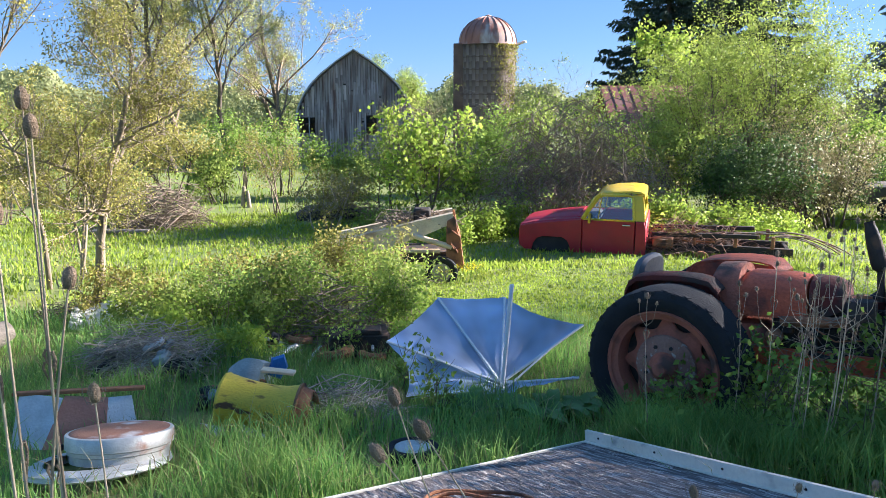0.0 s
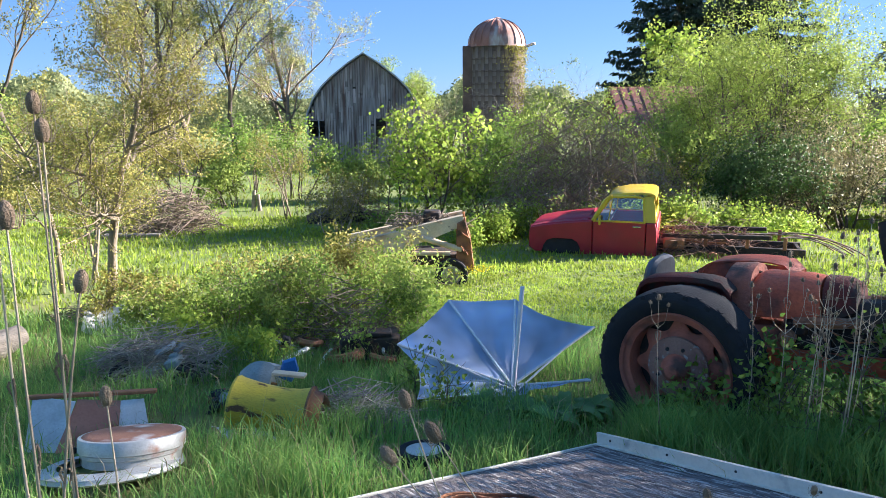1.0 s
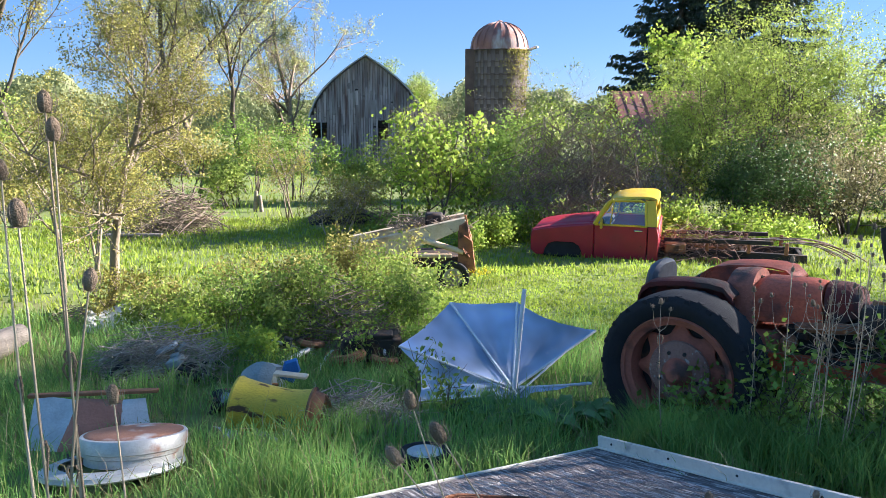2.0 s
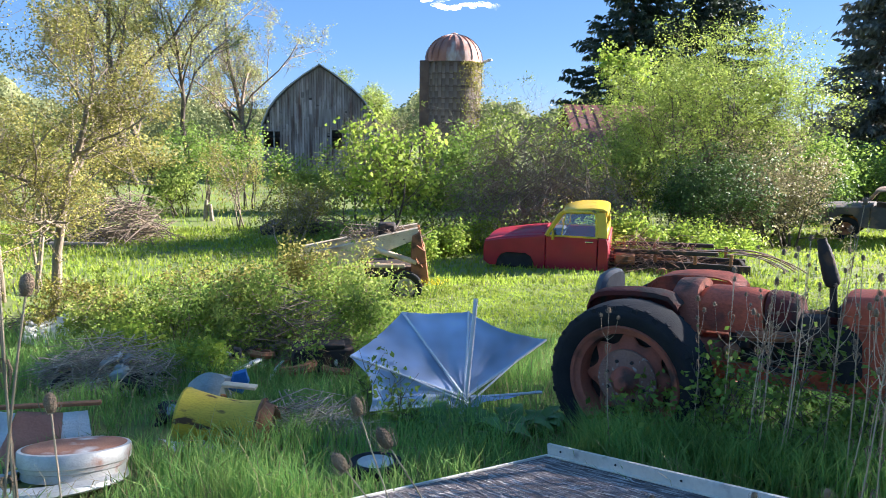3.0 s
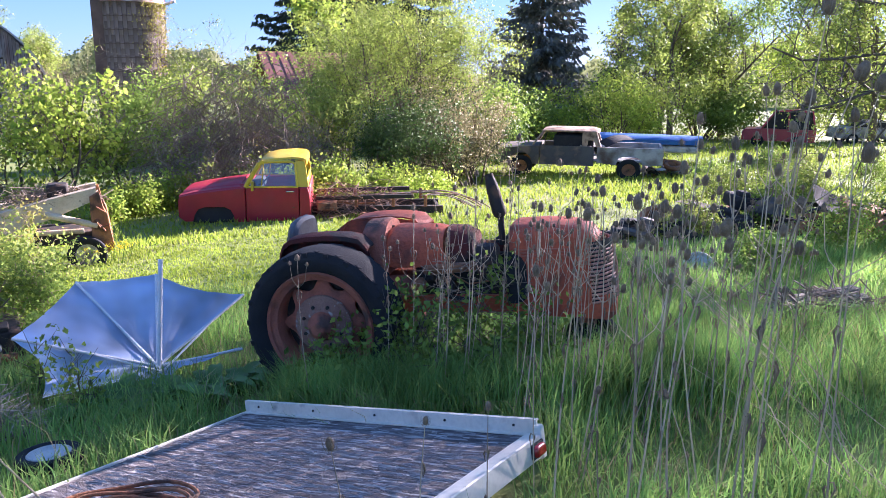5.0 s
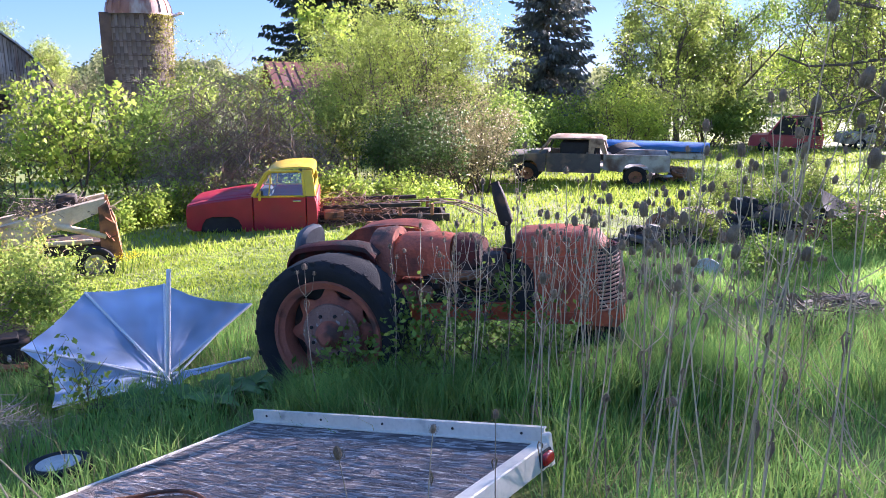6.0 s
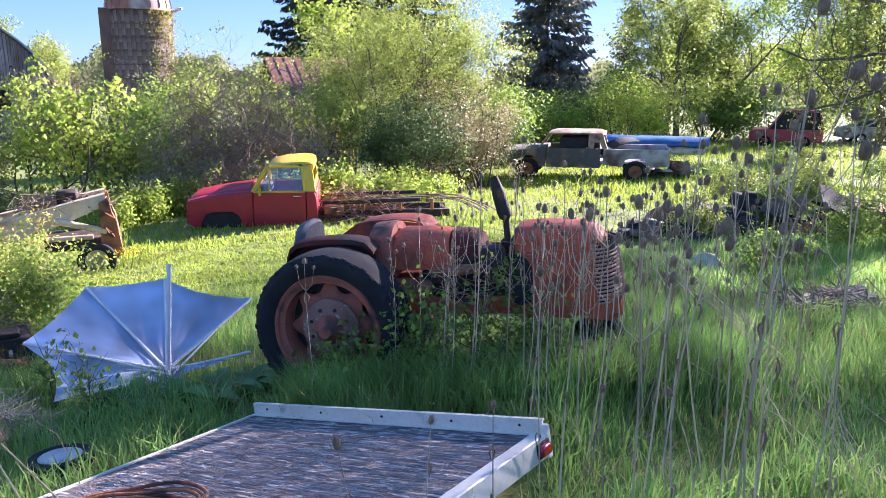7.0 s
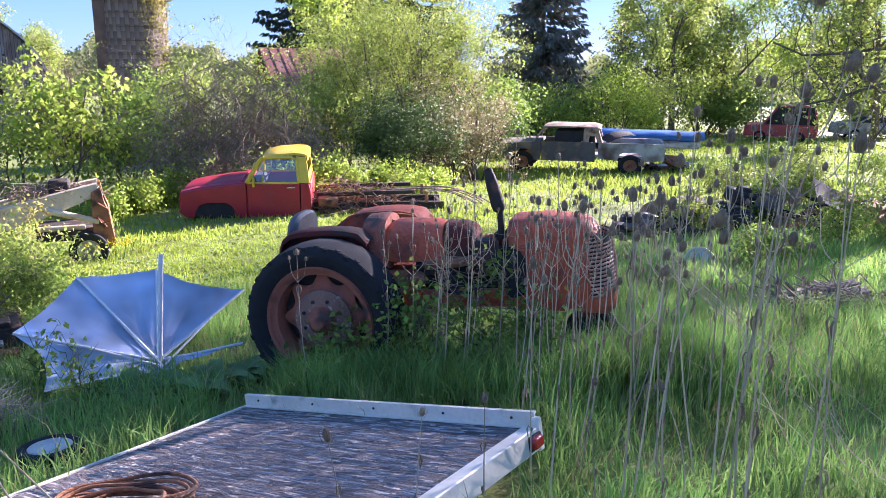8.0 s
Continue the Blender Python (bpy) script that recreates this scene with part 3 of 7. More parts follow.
def lay_grass():
    r = np.random.default_rng(21)
    # tall grass near the camera
    x, y, f = patchy(120000, -6.0, 8.5, 1.6, 9.6, r, 0.8, 0.35)
    ok = ~in_deck(x, y)
    ok &= r.uniform(0, 1, len(x)) > lawn_edge(x, y) * np.where(x > -1, 0.9, 0.4)
    x, y, f = x[ok], y[ok], f[ok]
    h = 0.20 + 0.24 * f
    h *= np.where(y < 2.6, 0.75, 1)
    v, q, _ = blades(x, y, h, 0.0046, r, 0.7)
    tagged(new("tall_grass", grass_mesh("tall_grass", v, q, M_GRASS)), "tall uncut green meadow grass on the bank", "grass", kind="stuff")
    x, y, f = patchy(24000, 8.5, 15.5, 3.5, 9.6, r, 0.8, 0.5)
    v, q, _ = blades(x, y, 0.22 + 0.2 * f, 0.0065, r, 0.7)
    tagged(new("tall_grass", grass_mesh("tall_grass", v, q, M_GRASS)), "tall uncut green grass among the scrap", "grass", kind="stuff")
    x, y, f = patchy(17000, -7, 9, -5, 1.6, r, 0.8, 0.5)
    v, q, _ = blades(x, y, 0.16, 0.009, r, 0.7)
    tagged(new("bank_grass", grass_mesh("bank_grass", v, q, M_GRASS)), "short green grass on top of the bank", "grass", kind="stuff")
    # sunlit lawn and the field behind
    x, y, f = patchy(64000, -13, 20, 8.6, 24, r, 1.0, 0.75)
    ok = r.uniform(0, 1, len(x)) < lawn_edge(x, y)
    x, y, f = x[ok], y[ok], f[ok]
    h = np.where((x > -1.5) & (y < 13.6), 0.065, 0.15) * (0.7 + 0.5 * f)
    v, q, _ = blades(x, y, h, 0.0062 + 0.0006 * y, r, 0.6)
    tagged(new("lawn_grass", grass_mesh("lawn_grass", v, q, M_LAWN)), "sunlit yellow-green short grass of the field", "grass", kind="stuff")
    x, y, f = patchy(40000, -2, 8.5, 9.0, 14.6, r, 1.0, 0.8)
    v, q, _ = blades(x, y, 0.075 * (0.7 + 0.5 * f), 0.010, r, 0.7)
    tagged(new("lawn_grass", grass_mesh("lawn_grass", v, q, M_LAWN)), "close short grass of the sunlit lawn", "grass", kind="stuff")
    x, y, f = patchy(30000, -34, 40, 22, 56, r, 3, 0.5)
    v, q, _ = blades(x, y, 0.30, 0.018, r, 0.8)
    tagged(new("field_grass", grass_mesh("field_grass", v, q, M_LAWN)), "rough far field grass between the bushes", "grass", kind="stuff")
    x, y, f = patchy(20000, 13, 36, 10, 31, r, 2, 0.6)
    v, q, _ = blades(x, y, 0.22 + 0.15 * f, 0.016, r, 0.8)
    tagged(new("field_grass", grass_mesh("field_grass", v, q, M_LAWN)), "rough sunlit grass between the parked cars", "grass", kind="stuff")
    # dry stalks
    x, y, f = patchy(7000, -6, 9, 2.4, 9, r, 0.8, 0.3)
    ok = ~in_deck(x, y)
    v, q, _ = blades(x[ok], y[ok], 0.5, 0.003, r, 1.2)
    tagged(new("dry_stalks", grass_mesh("dry_stalks", v, q, M_STRAW)), "dry straw stalks among the green grass", "dry grass", kind="stuff")


lay_grass()

# trees and shrubs
tree("apple_tree", "old leaning apple tree with sparse yellow-green young leaves", (-5.2, 10.7), 5.8, 0.08, 32000, 0.034, M_LF_PALE, 23, M_BARKPALE,
     kids=9, lean=(0.12, -0.05), trunk=0.60, spread=0.66, start=0.36, wander=0.35, lift=0.22, jitter=0.11, clump=5)
tree("apple_tree", "many-stemmed apple shrub with sparse yellow-green leaves", (-6.5, 12.4), 5.6, 0.05, 16000, 0.038, M_LF_PALE, 12, M_BARKPALE, stems=4, kids=6,
     splay=0.5, jitter=0.12, clump=5)
tree("willow_tree", "tall pale budding willow with thin upright limbs", (-15.6, 43), 20, 0.2, 30000, 0.10, M_LF_FAR, 13, kids=7, fine=0.010, jitter=0.3, lift=0.4, spread=0.55)
tree("willow_tree", "tall pale budding willow with thin upright limbs", (-22, 38), 19, 0.2, 30000, 0.10, M_LF_PALE, 14, kids=7, fine=0.010, jitter=0.3, lift=0.4, spread=0.55)
tree("cottonwood_tree", "large spreading cottonwood with dark limbs and thin new leaves", (-13.2, 68.5), 25, 0.3, 40000, 0.115, M_LF_FAR, 15, M_TWIG, stems=3, splay=0.45, kids=5, levels=4, fine=0.016, jitter=0.5, spread=0.62,
     start=0.2, trunk=0.55, lift=0.3)
tree("cottonwood_tree", "large spreading cottonwood with dark limbs and thin new leaves", (-24, 66), 24, 0.3, 30000, 0.115, M_LF_FAR, 16, M_TWIG, stems=3, splay=0.45, kids=5, levels=4, fine=0.016, jitter=0.5, spread=0.62,
     start=0.2, trunk=0.55, lift=0.3)
tree("cottonwood_tree", "round-crowned cottonwood in fresh olive leaf", (-4.6, 75), 13.5, 0.16, 40000, 0.13, M_LF_WILLOW, 17, M_TWIG, stems=4, splay=0.55, kids=6, fine=0.014, jitter=0.45, twig_cut=3,
     spread=0.6, trunk=0.55)
tree("maple_sapling", "bright yellow-green maple sapling with broad new leaves", (-0.55, 20), 4.9, 0.05, 5200, 0.095, M_LF_MAPLE, 18, stems=4, kids=6, splay=0.38,
     twig_cut=3, jitter=0.13, narrow=0.9, droop=0.5)
tree("sapling", "slim olive sapling in small leaf", (-1.5, 21), 4.4, 0.04, 5000, 0.075, M_LF_WILLOW, 19, stems=3, kids=5, splay=0.25, jitter=0.14)
tree("shrub", "low olive shrub with many fine twigs", (-3.2, 20.2), 2.7, 0.03, 5500, 0.06, M_LF_PALE, 20, M_GREYTWIG, stems=8, kids=5, splay=0.7, category="shrub", twig_cut=3)
tree("sapling", "slim pale sapling with drooping twigs", (-5.4, 23.6), 4.4, 0.035, 3200, 0.06, M_LF_PALE, 21, M_BARKPALE, stems=4, kids=5, splay=0.25)
for i, (x, y, h, m, n) in enumerate([(-8.2, 27, 3.2, M_LF_WILLOW, 5000), (-10.4, 28.5, 3.8, M_LF_PALE, 6000), (-13.2, 27.5, 4.2, M_LF_WILLOW, 6000), (-6.6, 30, 4.2, M_LF_MID, 6500),
                                     (-17, 27, 5.5, M_LF_WILLOW, 6000), (-9, 33, 4.6, M_LF_MID, 6000), (-20, 22, 5.5, M_LF_PALE, 5000), (-12.8, 21.5, 3.4, M_LF_PALE, 4500),
                                     (-3.6, 29, 3.6, M_LF_WILLOW, 5000), (-15.5, 17.5, 4.4, M_LF_PALE, 5000)]):
    tree("bush", "wild field-edge bush in fresh spring leaf", (x, y), h, 0.04, n, 0.10, m, 40 + i, stems=7, kids=5, splay=0.6, jitter=0.2, category="shrub", levels=2 if i > 5 else 3)
# behind the truck
tree("bramble_thicket", "big tangled thicket of grey canes with small olive leaves", (2.9, 20.6), 4.0, 0.024, 6000, 0.075, M_LF_WILLOW, 60, M_GREYTWIG, stems=15, kids=5, splay=1.0,
     lift=-0.15, wander=0.6, jitter=0.14, category="thicket", twig_cut=3)
tree("bramble_thicket", "big tangled thicket of grey canes with small olive leaves", (4.9, 20.9), 3.9, 0.024, 6000, 0.075, M_LF_PALE, 61, M_GREYTWIG, stems=15, kids=5, splay=0.9,
     lift=-0.15, wander=0.6, jitter=0.14, category="thicket", twig_cut=3)
tree("shrub", "dense green shrub with fine leaves", (1.1, 22.5), 4.2, 0.03, 14000, 0.085, M_LF_MID, 62, stems=9, kids=6, splay=0.5, category="shrub")
tree("shrub", "dense green shrub with fine leaves", (2.6, 25.5), 5.2, 0.03, 14000, 0.085, M_LF_WILLOW, 63, stems=9, kids=6, splay=0.5, category="shrub")
tree("shrub", "dense green shrub with fine leaves", (6.4, 23.2), 5.0, 0.03, 15000, 0.08, M_LF_WILLOW, 64, stems=9, kids=6, splay=0.6, category="shrub")
tree("willow_tree", "broad young willow full of fine yellow-green leaves", (9.2, 23.6), 10.2, 0.07, 46000, 0.06, M_LF_WILLOW, 65, stems=5, kids=7, splay=0.45, jitter=0.22, spread=0.6)
tree("willow_tree", "young willow full of fine yellow-green leaves", (11.4, 25), 8.5, 0.07, 36000, 0.062, M_LF_WILLOW, 66, stems=5, kids=7, splay=0.4, jitter=0.22, spread=0.6)
tree("shrub", "dark green rounded shrub", (8.3, 20.0), 3.7, 0.05, 24000, 0.065, M_LF_DARK, 67, stems=9, kids=6, splay=0.7, category="shrub")
tree("shrub", "dark green rounded shrub", (11.2, 22.6), 4.2, 0.05, 24000, 0.065, M_LF_DARK, 68, stems=9, kids=6, splay=0.6, category="shrub")
tree("blossom_shrub", "shrub in cream blossom and dull leaves", (11.1, 20.6), 4.15, 0.05, 26000, 0.06, M_LF_BLOSSOM, 69, stems=12, kids=6, splay=0.7, start=0.08, category="shrub")
tree("willow_tree", "young willow full of fine yellow-green leaves", (8.6, 26.6), 8.2, 0.06, 28000, 0.065, M_LF_WILLOW, 166, stems=5, kids=7, splay=0.4, jitter=0.22, spread=0.6)
tree("shrub", "dense green shrub with fine leaves", (6.4, 29.5), 5.6, 0.03, 12000, 0.09, M_LF_WILLOW, 167, stems=8, kids=6, splay=0.5, category="shrub")
tree("willow_tree", "tall pale budding willow with thin upright limbs", (-13.6, 47), 17, 0.18, 24000, 0.10, M_LF_FAR, 213, kids=7, fine=0.010, jitter=0.3, lift=0.4, spread=0.5)
tree("willow_tree", "tall pale budding willow with thin upright limbs", (-21, 50), 20, 0.18, 24000, 0.11, M_LF_FAR, 214, kids=7, fine=0.011, jitter=0.3, lift=0.4, spread=0.55)
tree("maple_tree", "bright green young maple above the red roof", (12.7, 42), 10.5, 0.16, 7000, 0.2, M_LF_MAPLE, 70, kids=7, jitter=0.35, narrow=0.9)
spruce("towering dark old spruce with drooping boughs", (17.6, 60), 25, 7.2, M_NEEDLE, 71, 88)
spruce("towering dark old spruce with drooping boughs", (24.5, 61), 27, 7.0, M_NEEDLE, 72, 80)
spruce("spruce with thin broken boughs, greyed by haze in its colour", (24.4, 38.2), 17, 3.7, M_NEEDLE2, 73, 44)
spruce("dark distant rounded pine beyond the bushes", (36.6, 46), 9.5, 3.2, M_NEEDLE, 74, 26)
tree("bare_tree", "leafless grey tree with upright twigs", (20.2, 37), 9, 0.10, 300, 0.06, M_LF_FAR, 75, M_BARKPALE, kids=6, spread=0.5)
tree("bare_tree", "leafless grey tree with upright twigs", (13.8, 33), 8.2, 0.09, 300, 0.06, M_LF_FAR, 76, M_BARKPALE, kids=6, spread=0.5)
tree("bare_tree", "leafless grey sapling beside the silo", (-0.4, 47), 8.5, 0.08, 500, 0.08, M_LF_FAR, 77, M_TWIG, stems=3, kids=6, splay=0.3)
tree("sapling", "thin straggly climbing shrub with pale twigs beside the silo", (3.0, 24.5), 6.6, 0.03, 3000, 0.06, M_LF_WILLOW, 78, M_GREYTWIG, stems=5, kids=5, splay=0.4, jitter=0.16, twig_cut=3)
tree("sapling", "thin straggly climbing shrub with pale twigs beside the silo", (4.6, 25.5), 5.8, 0.03, 2600, 0.06, M_LF_PALE, 79, M_GREYTWIG, stems=5, kids=5, splay=0.4, jitter=0.16, twig_cut=3)
# right-hand side
for i, (x, y, h, m, n) in enumerate([(22.8, 28.6, 5.0, M_LF_MAPLE, 9000), (19.8, 31, 4.4, M_LF_MID, 7000), (17.2, 30, 3.9, M_LF_MAPLE, 6000), (26.5, 30, 6.5, M_LF_WILLOW, 8000),
                                     (15.0, 27, 4.4, M_LF_MID, 7000)]):
    tree("bush", "wild field-edge bush in fresh spring leaf", (x, y), h, 0.05, n, 0.12, m, 80 + i, stems=7, kids=6, splay=0.5, jitter=0.25, category="shrub")
for i, (x, y, h) in enumerate([(30, 33, 13), (40, 33, 15), (34.5, 24, 13), (37, 36, 17), (33.5, 38, 17)]):
    tree("ash_tree", "tall field-edge ash in thin green leaf", (x, y), h * 0.8, 0.2, 17000, 0.14, M_LF_MID if i % 2 else M_LF_WILLOW, 90 + i, kids=7, jitter=0.4, spread=0.6, start=0.25)
tree("box_elder_tree", "overhanging box elder with long dark limbs and sparse small leaves", (15.2, 9.0), 10.5, 0.10, 9000, 0.062, M_LF_WILLOW, 97, kids=8, trunk=0.62, spread=0.82,
     start=0.36, wander=0.5, lift=0.10, jitter=0.16, lean=(-0.25, 0.1))
# unseen trees, added outside the view to cast shade on the foreground
for i, (x, y, h, n) in enumerate([(26.5, 13.6, 24, 6200), (29, 5.0, 25, 5200), (31.5, 12.5, 27, 4500), (27, -1.0, 24, 4600)]):
    tree("ash_tree", "tall unseen ash added off to the right to shade the foreground", (x, y), h, 0.3, n, 0.24, M_LF_MID, 98 + i, kids=7, trunk=0.6, spread=0.65, start=0.12, jitter=0.5)
for i, (x, y, h) in enumerate([(44, 32, 9), (36, 37, 10), (44, 36, 11)]):
    tree("field_maple", "bushy field maple in fresh leaf among the parked cars", (x, y), h, 0.08, 9000, 0.2, (M_LF_MID, M_LF_WILLOW, M_LF_MAPLE)[i % 3], 180 + i, stems=5, kids=6, splay=0.45, jitter=0.35,
         levels=2)
for i, (x, y, h, m) in enumerate([(37.5, 34, 4.5, M_LF_MID), (43, 31, 5, M_LF_WILLOW), (33.5, 34.5, 4.5, M_LF_MID), (29.5, 37, 4.5, M_LF_WILLOW), (25.5, 36, 4, M_LF_MID), 
                                  (22, 33.5, 3.8, M_LF_MAPLE), (33, 43, 5, M_LF_MID), (39, 41, 5.5, M_LF_MID)]):
    tree("hedge_bush", "dense low hedge bush closing the field", (x, y), h, 0.04, 7000, 0.17, m, 260 + i, stems=8, kids=5, splay=0.8, jitter=0.28, category="shrub", levels=2, lift=0.05)
# weeds growing up round the tractor
for i, (x, y, h) in enumerate([(2.35, 4.95, 1.5), (2.6, 4.75, 1.4), (2.2, 5.1, 1.2), (2.95, 4.45, 1.5), (2.8, 4.6, 1.7), (1.75, 5.0, 0.9), (-0.1, 6.2, 1.0), (-0.32, 6.5, 1.1), (0.05, 6.1, 0.7), (2.5, 4.55, 1.0), (3.05, 4.25, 1.2)]):
    tree("weed_sapling", "young leafy weed shoots in the grass", (x, y), h, 0.006, 420 if x > 1 else 150, 0.055, M_LF_MID, 230 + i, stems=4, kids=4, splay=0.4, jitter=0.03, category="weed", levels=1)
# long grass round the tractor
def long_grass():
    r = np.random.default_rng(33)
    n = 14000
    u, w = r.uniform(0, 1, n), r.normal(0, 0.22, n)
    x, y = 1.3 + 2.9 * u + 0.5 * w, 5.15 - 1.55 * u + w
    ok = ~in_deck(x, y)
    v, q, _ = blades(x[ok], y[ok], 0.50 + 0.12 * u[ok], 0.0042, r, 0.6)
    tagged(new("long_grass", grass_mesh("long_grass", v, q, M_GRASS)), "knee-high green grass grown up round the tractor", "grass", kind="stuff")


long_grass()
# the leafy mound over the scrap
for i, (x, y, h, m, n, s) in enumerate([(-3.9, 9.6, 1.3, M_LF_WILLOW, 5000, 0.045), (-3.0, 9.3, 1.5, M_LF_MID, 6000, 0.04), (-2.1, 9.0, 1.6, M_LF_WILLOW, 7000, 0.042),
                                        (-1.3, 9.3, 1.75, M_LF_MID, 7000, 0.045), (-0.7, 9.9, 1.9, M_LF_WILLOW, 6000, 0.045), (-0.55, 8.8, 1.3, M_LF_MID, 5000, 0.042),
                                        (-2.6, 10.6, 1.9, M_LF_PALE, 6000, 0.045), (-1.6, 10.9, 1.9, M_LF_PALE, 6000, 0.045), (-3.4, 8.4, 0.8, M_LF_MAPLE, 2600, 0.055),
                                        (-2.3, 7.9, 0.7, M_LF_MAPLE, 2200, 0.055), (-4.6, 10.3, 1.2, M_LF_PALE, 4000, 0.045)]):
    tree("bush", "leafy briar bush grown over the scrap", (x, y), h, 0.008, int(n * 0.95), s * 1.1, m, 110 + i, M_TWIG, stems=7, kids=4, splay=0.8, jitter=0.07, category="shrub", lift=0.0, wander=0.5, twig_cut=2)
# green cover round the truck
for i, (x, y, h, m, n) in enumerate([(0.9, 18.0, 1.2, M_LF_MAPLE, 4500), (2.1, 18.8, 1.5, M_LF_MAPLE, 4500), (0.3, 17.2, 0.9, M_LF_MAPLE, 3500), (3.3, 18.3, 1.3, M_LF_MID, 4500),
                                     (4.9, 18.0, 1.9, M_LF_MAPLE, 6500), (6.0, 17.9, 1.7, M_LF_MAPLE, 6500), (7.2, 17.8, 1.5, M_LF_MAPLE, 5500), (8.4, 18.4, 1.1, M_LF_MAPLE, 3500),
                                     (5.4, 17.8, 1.3, M_LF_MAPLE, 4000), (-1.6, 18.2, 1.1, M_LF_MID, 3500)]):
    tree("vine_clump", "rambling green vines along the hedge foot", (x, y), h, 0.012, n, 0.075, m, 130 + i, M_TWIG, stems=9, kids=4, splay=0.9, jitter=0.12, category="vines",
         lift=0.0, wander=0.5, levels=2)


def stick_heap(name, label, at, rx, ry, h, n, seed, rad=(0.003, 0.008), length=(0.3, 0.8), material=None, lift=0.0):
    r = np.random.default_rng(seed)
    mb = MB()
    for k in range(n):
        a, f = r.uniform(0, 6.28), r.uniform(0, 1) ** 0.5
        x, y = rx * f * math.cos(a), ry * f * math.sin(a)
        z = h * (1 - f * f) * r.uniform(0.1, 1.0)
        L = r.uniform(*length)
        b = r.uniform(0, 6.28)
        d = np.array([math.cos(b), math.sin(b), r.normal(0, 0.25)]) * L / 2
        p = np.array([x, y, z + 0.02])
        bend = r.normal(size=3) * L * 0.12
        pts = [p - d, p + bend, p + d]
        pts = [(q[0], q[1], max(q[2], 0.0)) for q in pts]
        rr = r.uniform(*rad)
        mb.tube(pts, [rr, rr * 0.9, rr * 0.5], 4)
    return solo(name, mb, material or M_TWIG, label, "twigs", (at[0], at[1], land(*at) + lift), kind="stuff")


# ---- buildings ----
def barn():
    t = thing("barn", "weathered grey board barn with a rounded arch roof", "barn", (-6.75, 57.5, -1.9), rz=4)
    prof = [(0, 8.3), (1.23, 7.5), (2.45, 6.54), (3.2, 5.8), (3.85, 4.9), (4.28, 3.9), (4.45, 3.0)]
    wx = [-4.45] + [-p[0] for p in prof[::-1]][1:-1] + [p[0] for p in prof]
    wz = [3.0] + [p[1] for p in prof[::-1]][1:-1] + [p[1] for p in prof]
    mb = MB()
    x = -4.45
    r = random.Random(3)
    holes = [(-4.15, -3.15, 3.0 - 0.9, 3.35 - 0.0), (0.95, 1.6, 2.0, 3.5)]
    while x < 4.44:
        w = min(r.uniform(0.16, 0.24), 4.45 - x)
        top = min(np.interp(x, wx, wz), np.interp(x + w, wx, wz)) - 0.03
        spans = [(0.0 - r.uniform(0, 0.1), top)]
        for a, b, z0, z1 in holes:
            if x + w > a and x < b:
                spans = [s for lo, hi in spans for s in ((lo, z0), (z1, hi))]
        for lo, hi in spans:
            cuts = [lo] + sorted(lo + (hi - lo) * r.uniform(0.1, 0.9) for _ in range(int((hi - lo) / 1.7))) + [hi]
            for a, b in zip(cuts[:-1], cuts[1:]):
                if b - a > 0.12:
                    mb.box((x + w / 2, r.uniform(-0.02, 0.02), (a + b) / 2), (w - r.uniform(0.012, 0.035), 0.03, b - a - 0.012), b=0.004)
        x += w
    part("siding", mb, M_BARNWOOD, t, "weathered vertical grey boards")
    for k in range(9):
        part("hay_door_board", MB().box((-0.55 + k * 0.2, -0.05, 4.35), (0.185, 0.03, 1.35), b=0.004), M_BARNWOOD, t)
    # added dark sheet: blocks the sky that would show between the boards
    part("board_backing", MB().prism([(x, z - 0.12) for x, z in zip(wx, wz)] + [(4.4, 3.45), (1.65, 3.45), (1.65, 3.55), (-4.4, 3.45)], 0.02, pose(0, 0.10, 0)).box((-1.1, 0.10, 1.7), (4.0, 0.02, 3.6)).box((3.0, 0.10, 1.7), (2.7, 0.02, 3.6)), M_DARKMETAL, t, "dark sheet added to keep skylight out of the board gaps", smooth=0)
    for a, b, z0, z1 in holes:
        for z in (z0, z1):
            part("window_trim", MB().box(((a + b) / 2, -0.04, z), (b - a + 0.1, 0.05, 0.07)), M_BARNWOOD, t)
    part("mullion", MB().box((-3.5, -0.03, 2.72), (0.07, 0.05, 1.25)), M_WHITE, t, "white window post")
    crest = [(-x, z) for x, z in prof[:0:-1]] + prof
    shell = crest + [(x * 1.02, z + 0.10) for x, z in crest[::-1]]
    roof = MB().loft([[(x, y, z) for x, z in shell] for y in (-0.35, 15)])
    part("roof", roof, M_ROOFGREY, t, "grey metal arch roof", smooth=15)
    body = MB()
    for sgn in (-1, 1):
        body.box((sgn * 4.4, 7.4, 1.5), (0.1, 14.8, 3.6))
    body.box((0, 14.9, 2.5), (8.8, 0.1, 5.4))
    body.box((0, 7.4, 0.05), (8.6, 14.6, 0.1))
    part("wall", body, M_BARNWOOD, t)


M_CHUTE = mat("dark_rusty_chute", (0.20, 0.13, 0.105), (0.12, 0.08, 0.07), 0.9, scale=1.5, fine=20, bump=0.3)


